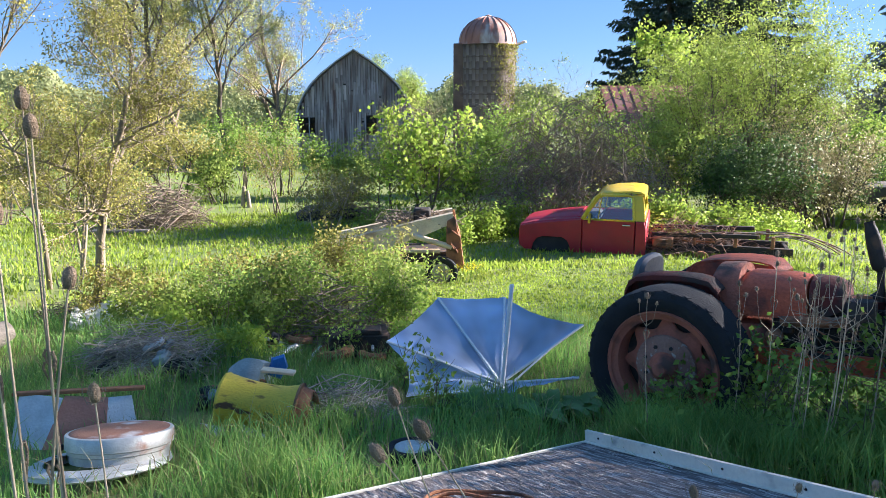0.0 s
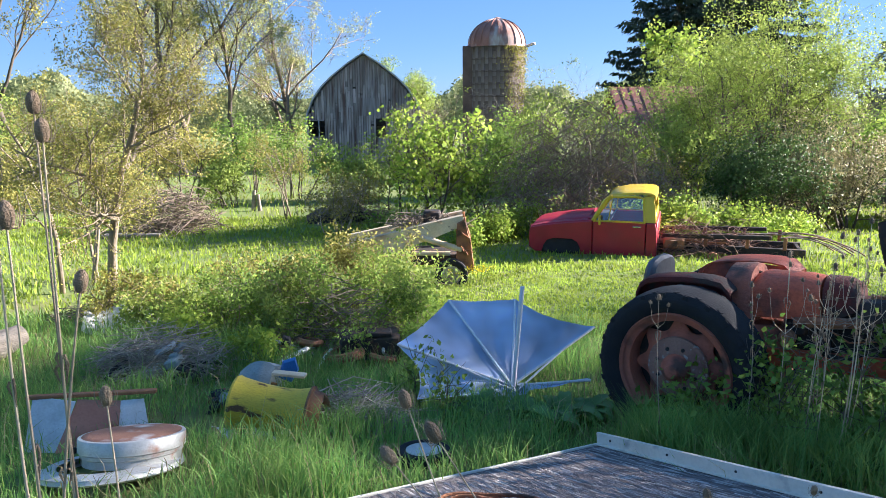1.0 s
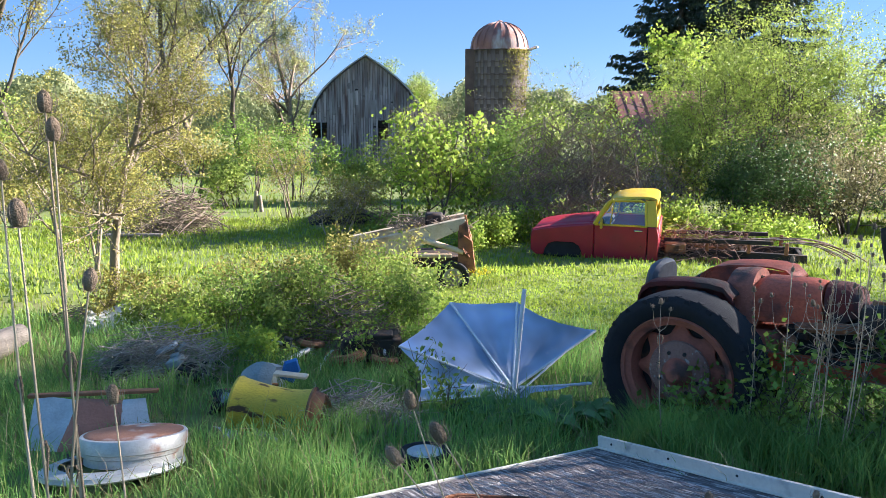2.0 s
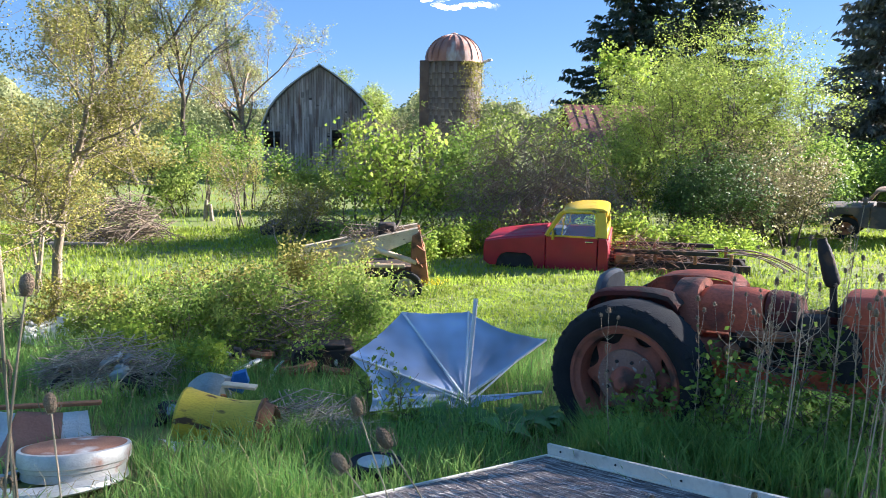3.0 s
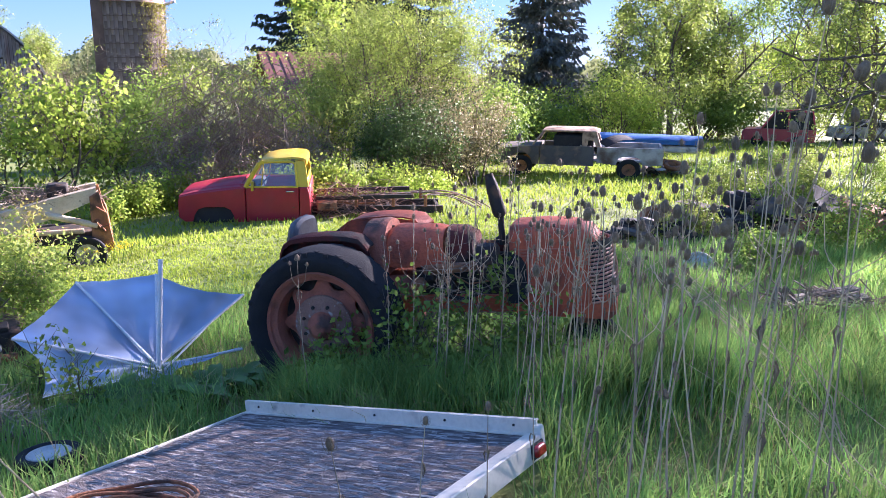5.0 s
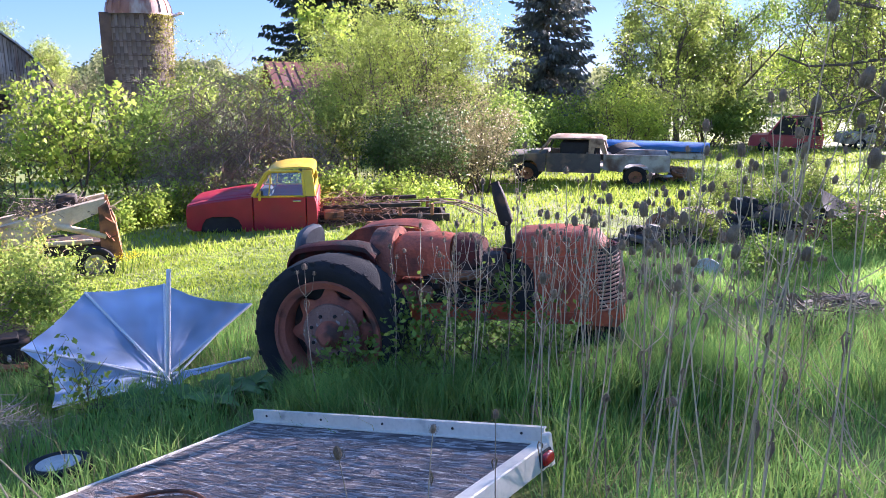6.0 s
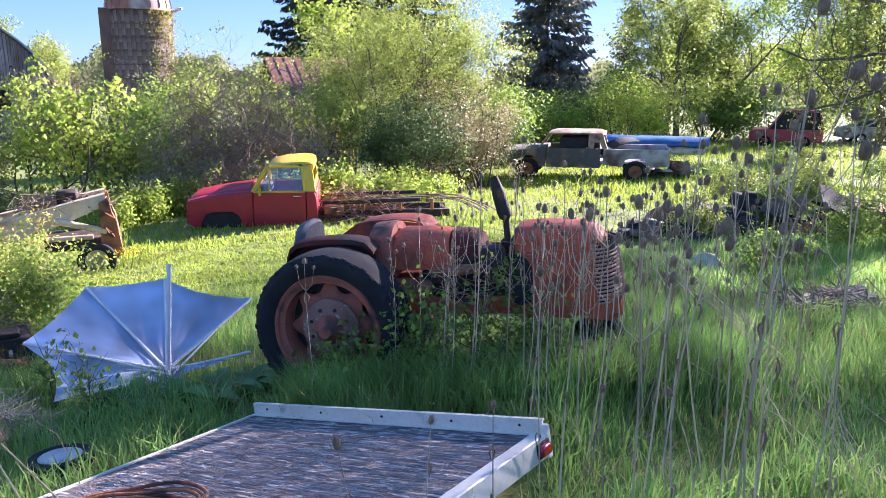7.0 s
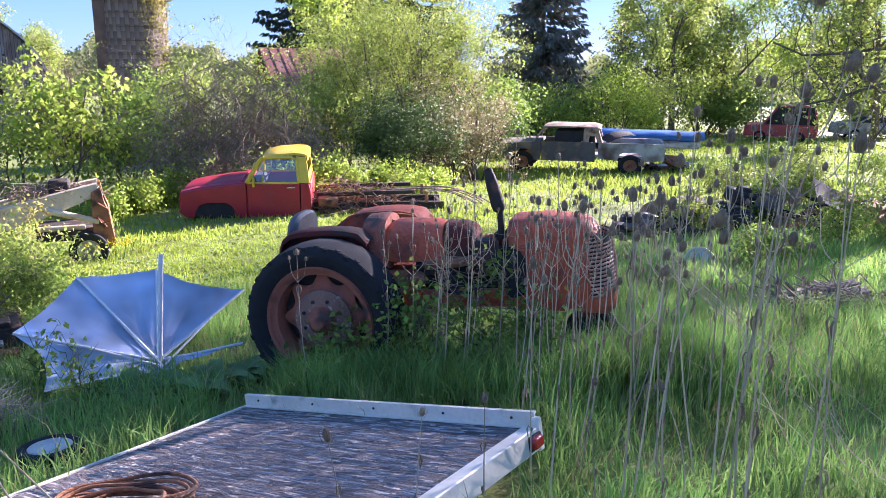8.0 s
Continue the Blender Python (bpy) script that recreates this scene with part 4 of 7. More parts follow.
def silo():
    t = thing("silo", "concrete stave silo with a rusty domed tin roof", "silo", (3.0, 51.2, -2.0))
    H = 8.45
    part("wall", MB().lathe([(1.81, 0), (1.81, H), (1.7, H), (1.7, 0)], 48), M_HOOP, t, "dark mortar core")
    wide = 2 * math.pi / 44
    stave = MB().loft([[(1.79 * math.cos(a), 1.79 * math.sin(a), z) for a in (-wide * 0.47, wide * 0.47)] + [(1.86 * math.cos(a), 1.86 * math.sin(a), z) for a in (wide * 0.47, 0, -wide * 0.47)]
                       for z in (0.008, 0.79)]).mesh("stave", M_STAVE, 20)
    rest = MB()
    for k in range(44):
        a = k * wide
        for j in range(11):
            z = j * 0.8 - (0.4 if k % 2 else 0.0)
            if z + 0.8 > H + 0.3:
                continue
            if math.sin(a) < 0.25 and z > 2.2:
                part("stave", stave, None, t).matrix_local = pose(0, 0, z, 0, 0, math.degrees(a))
            else:
                m = pose(0, 0, max(z, 0), 0, 0, math.degrees(a))
                rest.add([v.co for v in stave.vertices], [tuple(p.vertices) for p in stave.polygons], m)
    tagged(part("stave_courses", rest, M_STAVE, t, "stained concrete staves", smooth=20), kind="stuff")
    for k in range(11):
        part("hoop", MB().lathe([(1.87, -0.02), (1.905, -0.02), (1.905, 0.02), (1.87, 0.02)], 48, pose(0, 0, 0.3 + k * 0.8)), M_HOOP, t)
    prof = [(1.92 * math.cos(a), 1.72 * math.sin(a)) for a in np.linspace(0, 1.5, 12)]
    dome = MB().lathe([(1.95, -0.12)] + prof, 48, pose(0, 0, H))
    part("roof", dome, M_DOME, t, "rusty ribbed tin dome")
    for k in range(20):
        a = k * 2 * math.pi / 20
        rib = MB().tube([((r + 0.02) * math.cos(a), (r + 0.02) * math.sin(a), H + z + 0.01) for r, z in prof], 0.025, 4)
        part("roof_rib", rib, M_DOME, t)
    part("finial", MB().lathe([(0.25, 0), (0.22, 0.08), (0.0, 0.16)], 16, pose(0, 0, H + 1.70)), M_DOME, t)
    part("chute", MB().box((-1.95, -0.35, 4.2), (0.7, 0.9, 8.4), b=0.03), M_CHUTE, t, "dark rusty chute up the side")
    vent = MB().tube([(1.8, -0.3, H - 0.1), (2.2, -0.35, H), (2.35, -0.35, H + 0.06)], 0.09, 10).lathe([(0.0, 0.1), (0.16, 0.06), (0.18, -0.06), (0.0, -0.1)], 14, pose(2.4, -0.36, H + 0.08))
    part("vent_pipe", vent, M_WHITE, t, "white vent pipe")
    # creeper on the sunny side
    r = np.random.default_rng(5)
    n = 2200
    a = r.normal(-0.75, 0.34, n)
    z = H * (1 - r.uniform(0, 1, n) ** 1.6) - 0.1
    rad = 1.9 + np.abs(r.normal(0, 0.12, n))
    v, q = leaf_faces(np.stack([rad * np.cos(a), rad * np.sin(a), z], 1), 0.12, r, 0.4)
    part("creeper", cloud_mesh("creeper", v, q, M_LF_PALE), None, t, "climbing creeper")
    tw = MB()
    for k in range(26):
        a0 = r.normal(-0.75, 0.3)
        zz = r.uniform(0.5, H - 1.5)
        pts = []
        for s in range(6):
            a0 += r.normal(0, 0.07)
            pts.append((1.9 * math.cos(a0), 1.9 * math.sin(a0), zz + s * 0.3))
        tw.tube(pts, 0.02, 4)
    tagged(part("creeper_wood", tw, M_TWIG, t), kind="stuff")


def red_shed():
    t = thing("red_shed", "old shed with a rust-red metal roof behind the trees", "shed", (7.95, 37.4, -1.4))
    part("roof", MB().add([(-0.2, 0, 4.85), (7.5, 0, 4.85), (7.5, -3.4, 2.7), (-0.2, -3.4, 2.7), (-0.2, 0, 4.75), (7.5, 0, 4.75), (7.5, -3.4, 2.6), (-0.2, -3.4, 2.6),
                           (-0.2, 3.4, 2.7), (7.5, 3.4, 2.7), (7.5, 3.4, 2.6), (-0.2, 3.4, 2.6)],
                          [(0, 1, 2, 3), (4, 5, 6, 7), (3, 2, 6, 7), (0, 3, 7, 4), (1, 2, 6, 5), (0, 1, 9, 8), (4, 5, 10, 11), (8, 9, 10, 11), (0, 8, 11, 4), (1, 9, 10, 5)]),
         M_REDROOF, t, "rusty red standing-seam roof", smooth=0)
    for k in range(17):
        x = -0.15 + k * 0.47
        part("roof_seam", MB().tube([(x, -0.02, 4.86), (x, -3.38, 2.71)], 0.014, 4), M_REDROOF, t)
    part("wall", MB().box((3.65, -3.0, 1.3), (7.0, 0.12, 2.7)).box((0.1, 0, 1.6), (0.12, 6.0, 3.2)).box((7.2, 0, 1.6), (0.12, 6.0, 3.2)).box((3.65, 3.0, 1.3), (7.0, 0.12, 2.7)),
         M_BARNWOOD, t)


barn()
silo()
red_shed()


def far_woods():
    """A low ring of distant trees that closes the view."""
    r = np.random.default_rng(9)
    def crest(a):
        return 7.0 + 1.4 * np.sin(a * 9) + 1.4 * np.sin(a * 23 + 1) + 0.9 * np.sin(a * 61) + 0.5 * np.sin(a * 140)

    n = 34000
    az = np.concatenate([r.uniform(-0.75, 1.15, 26000), r.uniform(-3.15, 3.15, 8000)])
    f = r.uniform(0, 1, n) ** 0.8
    rad = 117 + 6 * f + r.normal(0, 0.9, n)
    z = -2.4 + crest(az) * f + r.normal(0, 0.25, n)
    v, q = leaf_faces(np.stack([rad * np.sin(az), rad * np.cos(az), z], 1), 0.5, r, narrow=0.6)
    # the dense inside of the belt
    a, h = np.meshgrid(np.linspace(-3.15, 3.15, 700), np.linspace(0, 1, 9), indexing="ij")
    rr = 118.5 + 6 * h + r.normal(0, 0.5, h.shape)
    zz = -3.0 + (crest(a) + r.normal(0, 0.25, h.shape)) * h
    cv = np.stack([rr * np.sin(a), rr * np.cos(a), zz], -1).reshape(-1, 3)
    k = (np.arange(699)[:, None] * 9 + np.arange(8)[None, :]).ravel()
    q = np.concatenate([q, np.stack([k, k + 9, k + 10, k + 1], 1) + len(v)])
    v = np.concatenate([v, cv])
    tagged(new("far_woods", cloud_mesh("far_woods", v, q, M_LF_HAZE)), "distant hazy belt of budding trees", "woods", kind="stuff")


far_woods()


# ---- wheels ----
def tyre_mesh(R, W, rim=0.62):
    """A tyre with its axle along y: rounded carcass, open towards the rim."""
    h = W / 2
    prof = [(R * rim, -h * 0.62), (R * (rim + 0.06), -h * 0.85), (R * (rim + 0.18), -h), (R * 0.90, -h * 0.98), (R * 0.965, -h * 0.82), (R * 0.985, -h * 0.4), (R * 0.99, 0),
            (R * 0.985, h * 0.4), (R * 0.965, h * 0.82), (R * 0.90, h * 0.98), (R * (rim + 0.18), h), (R * (rim + 0.06), h * 0.85), (R * rim, h * 0.62)]
    turn = pose(0, 0, 0, 90, 0, 0)
    mb = MB().lathe(prof, 48, turn)
    return mb


def lug_mesh(R, W, s):
    """One slanted lug of a farm tyre, on the side s, at the top of the x axis."""
    h, mb = W / 2, MB()
    mb.box((0, 0, 0), (R * 0.045, h * 0.95, R * 0.07), Matrix.Translation((R * 0.968, s * h * 0.42, 0)) @ Matrix.Rotation(s * radians(32), 4, "X"), 0.008)
    mb.box((0, 0, 0), (R * 0.11, h * 0.07, R * 0.07), Matrix.Rotation(0.085, 4, "Y") @ Matrix.Translation((R * 0.925, s * h * 0.945, 0)) @ Matrix.Rotation(s * radians(10), 4, "X"), 0.006)
    return mb.mesh("lug", M_TYRE)


def tractor():
    t = thing("tractor", "old faded orange row-crop tractor sunk in tall grass", "tractor", (2.24, 6.0, 0.09), rz=-40, ry=-6)
    R, W = 0.645, 0.38
    LUG = {q: lug_mesh(R * 0.984, W * 0.97, q) for q in (-1, 1)}

    def rear(side):
        w = part("rear_wheel", MB().lathe([(0.02, -0.05), (0.10, -0.05), (0.10, 0.05), (0.02, 0.05)], 20, pose(0, 0, 0, 90)), M_REDRUST, t)
        w.location = (0, side * 0.605, R)
        part("tyre", tyre_mesh(R, W, 0.68), M_TYRE, w, "cracked black lugged tyre")
        for q in (-1, 1):
            for k in range(22):
                part("lug", LUG[q], None, w).rotation_euler = (0, 2 * math.pi * (k + (0.5 if q > 0 else 0)) / 22, 0)
        s = side
        # rim band and dished disc with scalloped openings
        rim = MB().lathe([(R * 0.665, -0.15), (R * 0.70, -0.165), (R * 0.715, -0.145), (R * 0.60, -0.11), (R * 0.58, 0), (R * 0.60, 0.11), (R * 0.715, 0.145), (R * 0.70, 0.165), (R * 0.665, 0.15)], 48,
                         pose(0, 0, 0, 90))
        part("rim", rim, M_REDRUST, w, "rusty red rim")
        disc = MB()
        n, out = 96, []
        for k in range(n):
            a = 2 * math.pi * k / n
            lob = 0.5 + 0.5 * math.cos(8 * a)
            out.append((a, R * (0.455 + 0.13 * lob ** 1.5)))
        prev = [(0.20 * R, 0.055), (0.33 * R, 0.05), (0.40 * R, 0.025)]
        vs, fs = [], []
        for k, (a, ro) in enumerate(out):
            for rr, yy in [(0.05, 0.05)] + prev + [(ro, 0.0)]:
                vs.append((rr * math.cos(a), s * yy, rr * math.sin(a)))
                vs.append((rr * math.cos(a), s * (yy - 0.018), rr * math.sin(a)))
        q = 10
        for k in range(n):
            k2 = (k + 1) % n
            for j in range(4):
                fs.append((k * q + 2 * j, k2 * q + 2 * j, k2 * q + 2 * j + 2, k * q + 2 * j + 2))
                fs.append((k * q + 2 * j + 1, k2 * q + 2 * j + 1, k2 * q + 2 * j + 3, k * q + 2 * j + 3))
            fs.append((k * q + 8, k2 * q + 8, k2 * q + 9, k * q + 9))
        disc.add(vs, fs)
        part("wheel_disc", disc, M_REDRUST, w, "scalloped rusty wheel disc")
        # dark plate added behind the disc so its gaps look shaded
        part("back_plate", MB().lathe([(0.02, -0.03), (R * 0.60, -0.06), (R * 0.60, -0.075), (0.02, -0.05)], 40, pose(0, 0, 0, -90 * s)), M_DARKMETAL, w, "dark plate added for the shade in the disc's gaps")
        part("wheel_weight", MB().lathe([(0.06, 0.05), (0.06, 0.095), (0.19, 0.085), (0.245, 0.07), (0.25, 0.05)], 40, pose(0, 0, 0, -90 * s)), M_WEIGHT, w, "lichen-spotted cast wheel weight")
        part("hub", MB().lathe([(0.0, 0.20), (0.05, 0.195), (0.06, 0.17), (0.09, 0.15), (0.115, 0.12), (0.12, 0.08)], 28, pose(0, 0, 0, -90 * s)), M_REDRUST, w, "rusty hub")
        for k in range(8):
            a = 2 * math.pi * (k + 0.5) / 8
            m = Matrix.Translation((0.165 * math.cos(a), s * 0.09, 0.165 * math.sin(a))) @ pose(0, 0, 0, 90)
            part("bolt", MB().lathe([(0.0, 0.012), (0.014, 0.012), (0.016, -0.012), (0.0, -0.012)], 6, m), M_DARKMETAL, w)

    rear(-1)
    rear(1)
    # axle and gearbox
    part("axle_housing", MB().tube([(0, -0.6, R), (0, -0.3, R), (0, 0.3, R), (0, 0.6, R)], [0.07, 0.13, 0.13, 0.07], 16), M_REDRUST, t)
    part("gearbox", MB().box((0.25, 0, 0.72), (0.75, 0.42, 0.48), b=0.05).box((0.0, 0, 0.85), (0.4, 0.5, 0.35), b=0.05), M_REDRUST, t, "rusty transmission case")
    # fenders: a curved mudguard over each rear wheel, with a flat crown
    for s in (-1, 1):
        outer, inner = (-0.42, -0.26) if s < 0 else (0.74, 0.36)
        rings = []
        for x, z in ((-0.46, 1.10), (-0.445, 1.19), (-0.41, 1.26), (-0.34, 1.31), (-0.2, 1.33), (0.0, 1.335), (0.16, 1.325), (0.27, 1.30), (0.34, 1.22)):
            rings.append([(x, inner, z), (x, outer - s * 0.03, z), (x, outer, z - 0.012), (x, outer + s * 0.002, z - 0.05), (x, outer - s * 0.010, z - 0.05), (x, outer - s * 0.015, z - 0.02),
                          (x, inner, z - 0.014)])
        # near side carries its shade in a darker colour, far side stays orange
        part("fender", MB().loft(rings), M_FENDER if s < 0 else M_ORANGE, t, "rusted dark red mudguard with shade in its colour" if s < 0 else "faded orange mudguard")
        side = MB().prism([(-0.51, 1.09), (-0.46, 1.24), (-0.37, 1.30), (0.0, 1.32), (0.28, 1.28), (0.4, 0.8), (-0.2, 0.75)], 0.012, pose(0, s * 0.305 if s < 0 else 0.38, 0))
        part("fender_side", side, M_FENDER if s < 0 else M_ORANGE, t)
    for ob in t.children:
        if ob.name.startswith("fender") and ob.data.materials[0] == M_ORANGE:
            ob.location.x += 0.24
    # seat with its back
    seat = MB().box((0, 0, 0), (0.40, 0.42, 0.07), b=0.03)
    back = [(-0.19, 0.0), (0.19, 0.0), (0.21, 0.08), (0.19, 0.22), (0.15, 0.28), (0.07, 0.31), (-0.07, 0.31), (-0.15, 0.28), (-0.19, 0.22), (-0.21, 0.08)]
    seat.prism(back, 0.09, pose(-0.19, 0, 0.0, 8, 0, 90), 0.03)
    ob = part("seat", seat, M_SEAT, t, "worn grey-black plastic seat")
    ob.scale = (1.1, 1.2, 0.92)
    ob.location = (-0.27, 0.08, 1.13)
    part("seat_post", MB().tube([(0.0, 0.05, 0.95), (-0.15, 0.05, 1.0), (-0.27, 0.08, 1.10)], 0.03, 8), M_RUST, t)
    # steering column and wheel
    part("steering_column", MB().tube([(0.75, 0, 1.2), (0.35, 0, 1.38)], 0.022, 8), M_DARKMETAL, t)
    # tank cowl between the driver and the engine
    def cowl(x, w, z0, z1, k=10):
        return [(x, -w, z0), (x, -w, z1 - 0.12)] + [(x, -w * math.cos(a), z1 - 0.12 + 0.12 * math.sin(a)) for a in np.linspace(0.25, math.pi - 0.25, k)] + [(x, w, z1 - 0.12), (x, w, z0)]
    part("fuel_tank", MB().loft([cowl(0.42, 0.20, 1.05, 1.34), cowl(0.50, 0.22, 1.04, 1.375), cowl(0.82, 0.22, 1.04, 1.36), cowl(0.92, 0.21, 1.04, 1.34)]), M_ORANGE, t, "faded orange fuel tank")
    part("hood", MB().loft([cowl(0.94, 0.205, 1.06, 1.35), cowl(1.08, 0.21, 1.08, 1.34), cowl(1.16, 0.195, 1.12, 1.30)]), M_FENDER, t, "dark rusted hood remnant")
    part("dash", MB().loft([cowl(0.20, 0.19, 0.98, 1.36), cowl(0.24, 0.22, 0.96, 1.42), cowl(0.38, 0.23, 0.96, 1.43), cowl(0.43, 0.21, 0.98, 1.42)]), M_REDRUST, t, "orange dash cowl")
    # engine
    eng = MB().box((1.1, 0, 0.88), (0.9, 0.34, 0.40), b=0.03).box((1.1, 0, 1.07), (0.8, 0.24, 0.10), b=0.02)
    for k in range(4):
        eng.box((0.78 + k * 0.2, -0.19, 0.98), (0.11, 0.07, 0.13), b=0.02)
    part("engine", eng, M_DARKMETAL, t, "greasy dark engine block")
    part("manifold", MB().tube([(0.75, -0.23, 1.02), (1.05, -0.25, 1.04), (1.3, -0.23, 1.05), (1.32, -0.20, 1.25)], 0.04, 10), M_RUST, t)
    part("air_cleaner", MB().lathe([(0.0, 0.0), (0.09, 0.0), (0.10, 0.02), (0.10, 0.20), (0.08, 0.23), (0.0, 0.24)], 24, pose(1.30, -0.27, 1.0)), M_DARKMETAL, t)
    part("carburettor", MB().box((0.95, -0.24, 0.86), (0.10, 0.10, 0.12), b=0.02).tube([(0.95, -0.26, 0.8), (1.1, -0.28, 0.78), (1.25, -0.26, 0.85)], 0.018, 8), M_DARKMETAL, t)
    part("exhaust_pipe", MB().tube([(1.40, -0.14, 1.2), (1.40, -0.14, 1.46)], 0.026, 12), M_DARKMETAL, t)
    muff = MB().lathe([(0.028, 0.0), (0.05, 0.02), (0.056, 0.06), (0.052, 0.22), (0.042, 0.30), (0.034, 0.33), (0.034, 0.36)], 24, pose(1.40, -0.14, 1.42, 0, -12, 0))
    part("muffler", muff, M_DARKMETAL, t, "dark rusty upright muffler")
    # belly rail
    for s in (-1, 1):
        part("frame_rail", MB().box((1.40, s * 0.19, 0.72), (1.75, 0.05, 0.15), b=0.015), M_ORANGE, t, "orange side rail")
    # nose: radiator shell with a curved slatted grille
    def shell(x, w, z0, z1, rnd=0.10, k=6):
        pts = [(x, -w, z0)]
        for a in np.linspace(math.pi, math.pi / 2, k):
            pts.append((x, -w + rnd + rnd * math.cos(a), z1 - rnd + rnd * math.sin(a)))
        for a in np.linspace(math.pi / 2, 0, k):
            pts.append((x, w - rnd + rnd * math.cos(a), z1 - rnd + rnd * math.sin(a)))
        pts.append((x, w, z0))
        return pts
    nose = MB().loft([shell(1.47, 0.235, 0.78, 1.345), shell(1.50, 0.25, 0.66, 1.36), shell(1.75, 0.255, 0.65, 1.365), shell(1.98, 0.25, 0.65, 1.345), shell(2.10, 0.235, 0.65, 1.31),
                      shell(2.17, 0.20, 0.65, 1.22)])
    part("radiator_shell", nose, M_ORANGE, t, "faded orange radiator shell")
    # black plate on the closed shell, painted as the shade of an opening
    part("engine_opening", MB().prism([(1.44, 0.74), (1.55, 0.74), (1.60, 0.80), (1.60, 1.05), (1.56, 1.12), (1.48, 1.16), (1.44, 1.16)], 0.01, pose(0, -0.2575, 0)), M_BLACK, t, "black plate on the nose for the shade of an opening")
    part("nose_base", MB().loft([[(1.5, -0.26, 0.64), (1.5, 0.26, 0.64), (1.5, 0.26, 0.73), (1.5, -0.26, 0.73)], [(2.0, -0.26, 0.62), (2.0, 0.26, 0.62), (2.0, 0.26, 0.72), (2.0, -0.26, 0.72)],
                                 [(2.22, -0.20, 0.58), (2.22, 0.20, 0.58), (2.22, 0.20, 0.71), (2.22, -0.20, 0.71)], [(2.28, -0.12, 0.61), (2.28, 0.12, 0.61), (2.28, 0.12, 0.69), (2.28, -0.12, 0.69)]]),
         M_ORANGE, t, "orange front bolster")
    emblem = MB()
    for zz in (1.175, 1.125):
        emblem.box((1.75, -0.257, zz), (0.42, 0.006, 0.012), b=0.002)
    for k in range(4):
        x = 1.58 + k * 0.105
        emblem.box((x, -0.258, 1.15), (0.06, 0.006, 0.012), b=0.002).box((x - 0.025, -0.258, 1.15), (0.012, 0.006, 0.04), b=0.002)
    part("emblem", emblem, M_REDRUST, t, "worn raised emblem strip")
    for s in (-1, 1):
        # black sheet over the nose gives the shade between the slats
        backing = MB().loft([[(2.10, s * 0.24, z), (2.125, s * 0.234, z), (2.19, s * 0.19, z), (2.24, s * 0.10, z), (2.255, s * 0.0, z)] for z in (0.72, 1.0, 1.22)], cap=False, closed=False)
        part("grille_core", backing, M_BLACK, t)
    for k in range(16):
        z = 0.735 + k * 0.031
        f = (z - 0.72) / 0.55
        back = 0.05 * f * f
        slat = MB()
        ring = []
        for x, y in [(2.10, -0.252), (2.125, -0.246), (2.205, -0.198), (2.262, -0.10), (2.278, 0.0), (2.262, 0.10), (2.205, 0.198), (2.125, 0.246), (2.10, 0.252)]:
            ring.append((x - back, y, z))
        slat.tube(ring, 0.0105, 6)
        part("grille_slat", slat, M_SLAT, t)
    part("grille_bar", MB().tube([(2.285, 0, 0.72), (2.28, 0, 1.0), (2.24, 0, 1.22)], 0.014, 8), M_SLAT, t)
    # narrow front wheels
    part("front_post", MB().tube([(2.05, 0, 0.62), (2.05, 0, 0.30)], [0.07, 0.05], 14), M_REDRUST, t)
    for s in (-1, 1):
        w = part("front_wheel", tyre_mesh(0.24, 0.13, 0.58), M_TYRE, t, "small black front tyre")
        w.matrix_local = pose(2.06, s * 0.15, 0.25, s * -8, 0, -24)
        part("rim", MB().lathe([(0.03, -0.02), (0.09, 0.02), (0.13, -0.04), (0.145, -0.05), (0.145, 0.05), (0.135, 0.04), (0.03, 0.03)], 28, pose(0, 0, 0, 90)), M_REDRUST, w)
    part("radiator_core", MB().box((1.455, 0, 1.02), (0.04, 0.40, 0.52), b=0.01), M_DARKMETAL, t, "dark radiator core")
    part("valve_cover", MB().box((1.16, 0.02, 1.15), (0.52, 0.15, 0.08), b=0.03), M_FENDER, t, "rusted valve cover")
    part("radiator_hose", MB().tube([(1.44, 0.0, 1.20), (1.36, 0.0, 1.22), (1.28, 0.0, 1.15)], 0.032, 10), M_BLACK, t, "black radiator hose")
    part("fuel_line", MB().tube([(0.9, -0.21, 1.08), (1.0, -0.25, 0.98), (1.12, -0.24, 0.9), (1.3, -0.22, 0.92)], 0.007, 6), M_RUST, t)
    part("magneto", MB().lathe([(0.0, 0.0), (0.055, 0.0), (0.06, 0.02), (0.06, 0.09), (0.03, 0.12), (0.0, 0.12)], 18, pose(0.7, -0.20, 0.9, 90)), M_RUST, t, "rusty magneto")
    for ob in t.children:
        if ob.name.split(".")[0] not in ("rear_wheel", "front_wheel", "fender", "fender_side", "axle_housing", "seat", "seat_post", "front_post"):
            ob.location.z -= 0.045
    part("drawbar", MB().box((-0.35, 0, 0.40), (0.8, 0.08, 0.04)), M_RUST, t)
    return t


tractor()


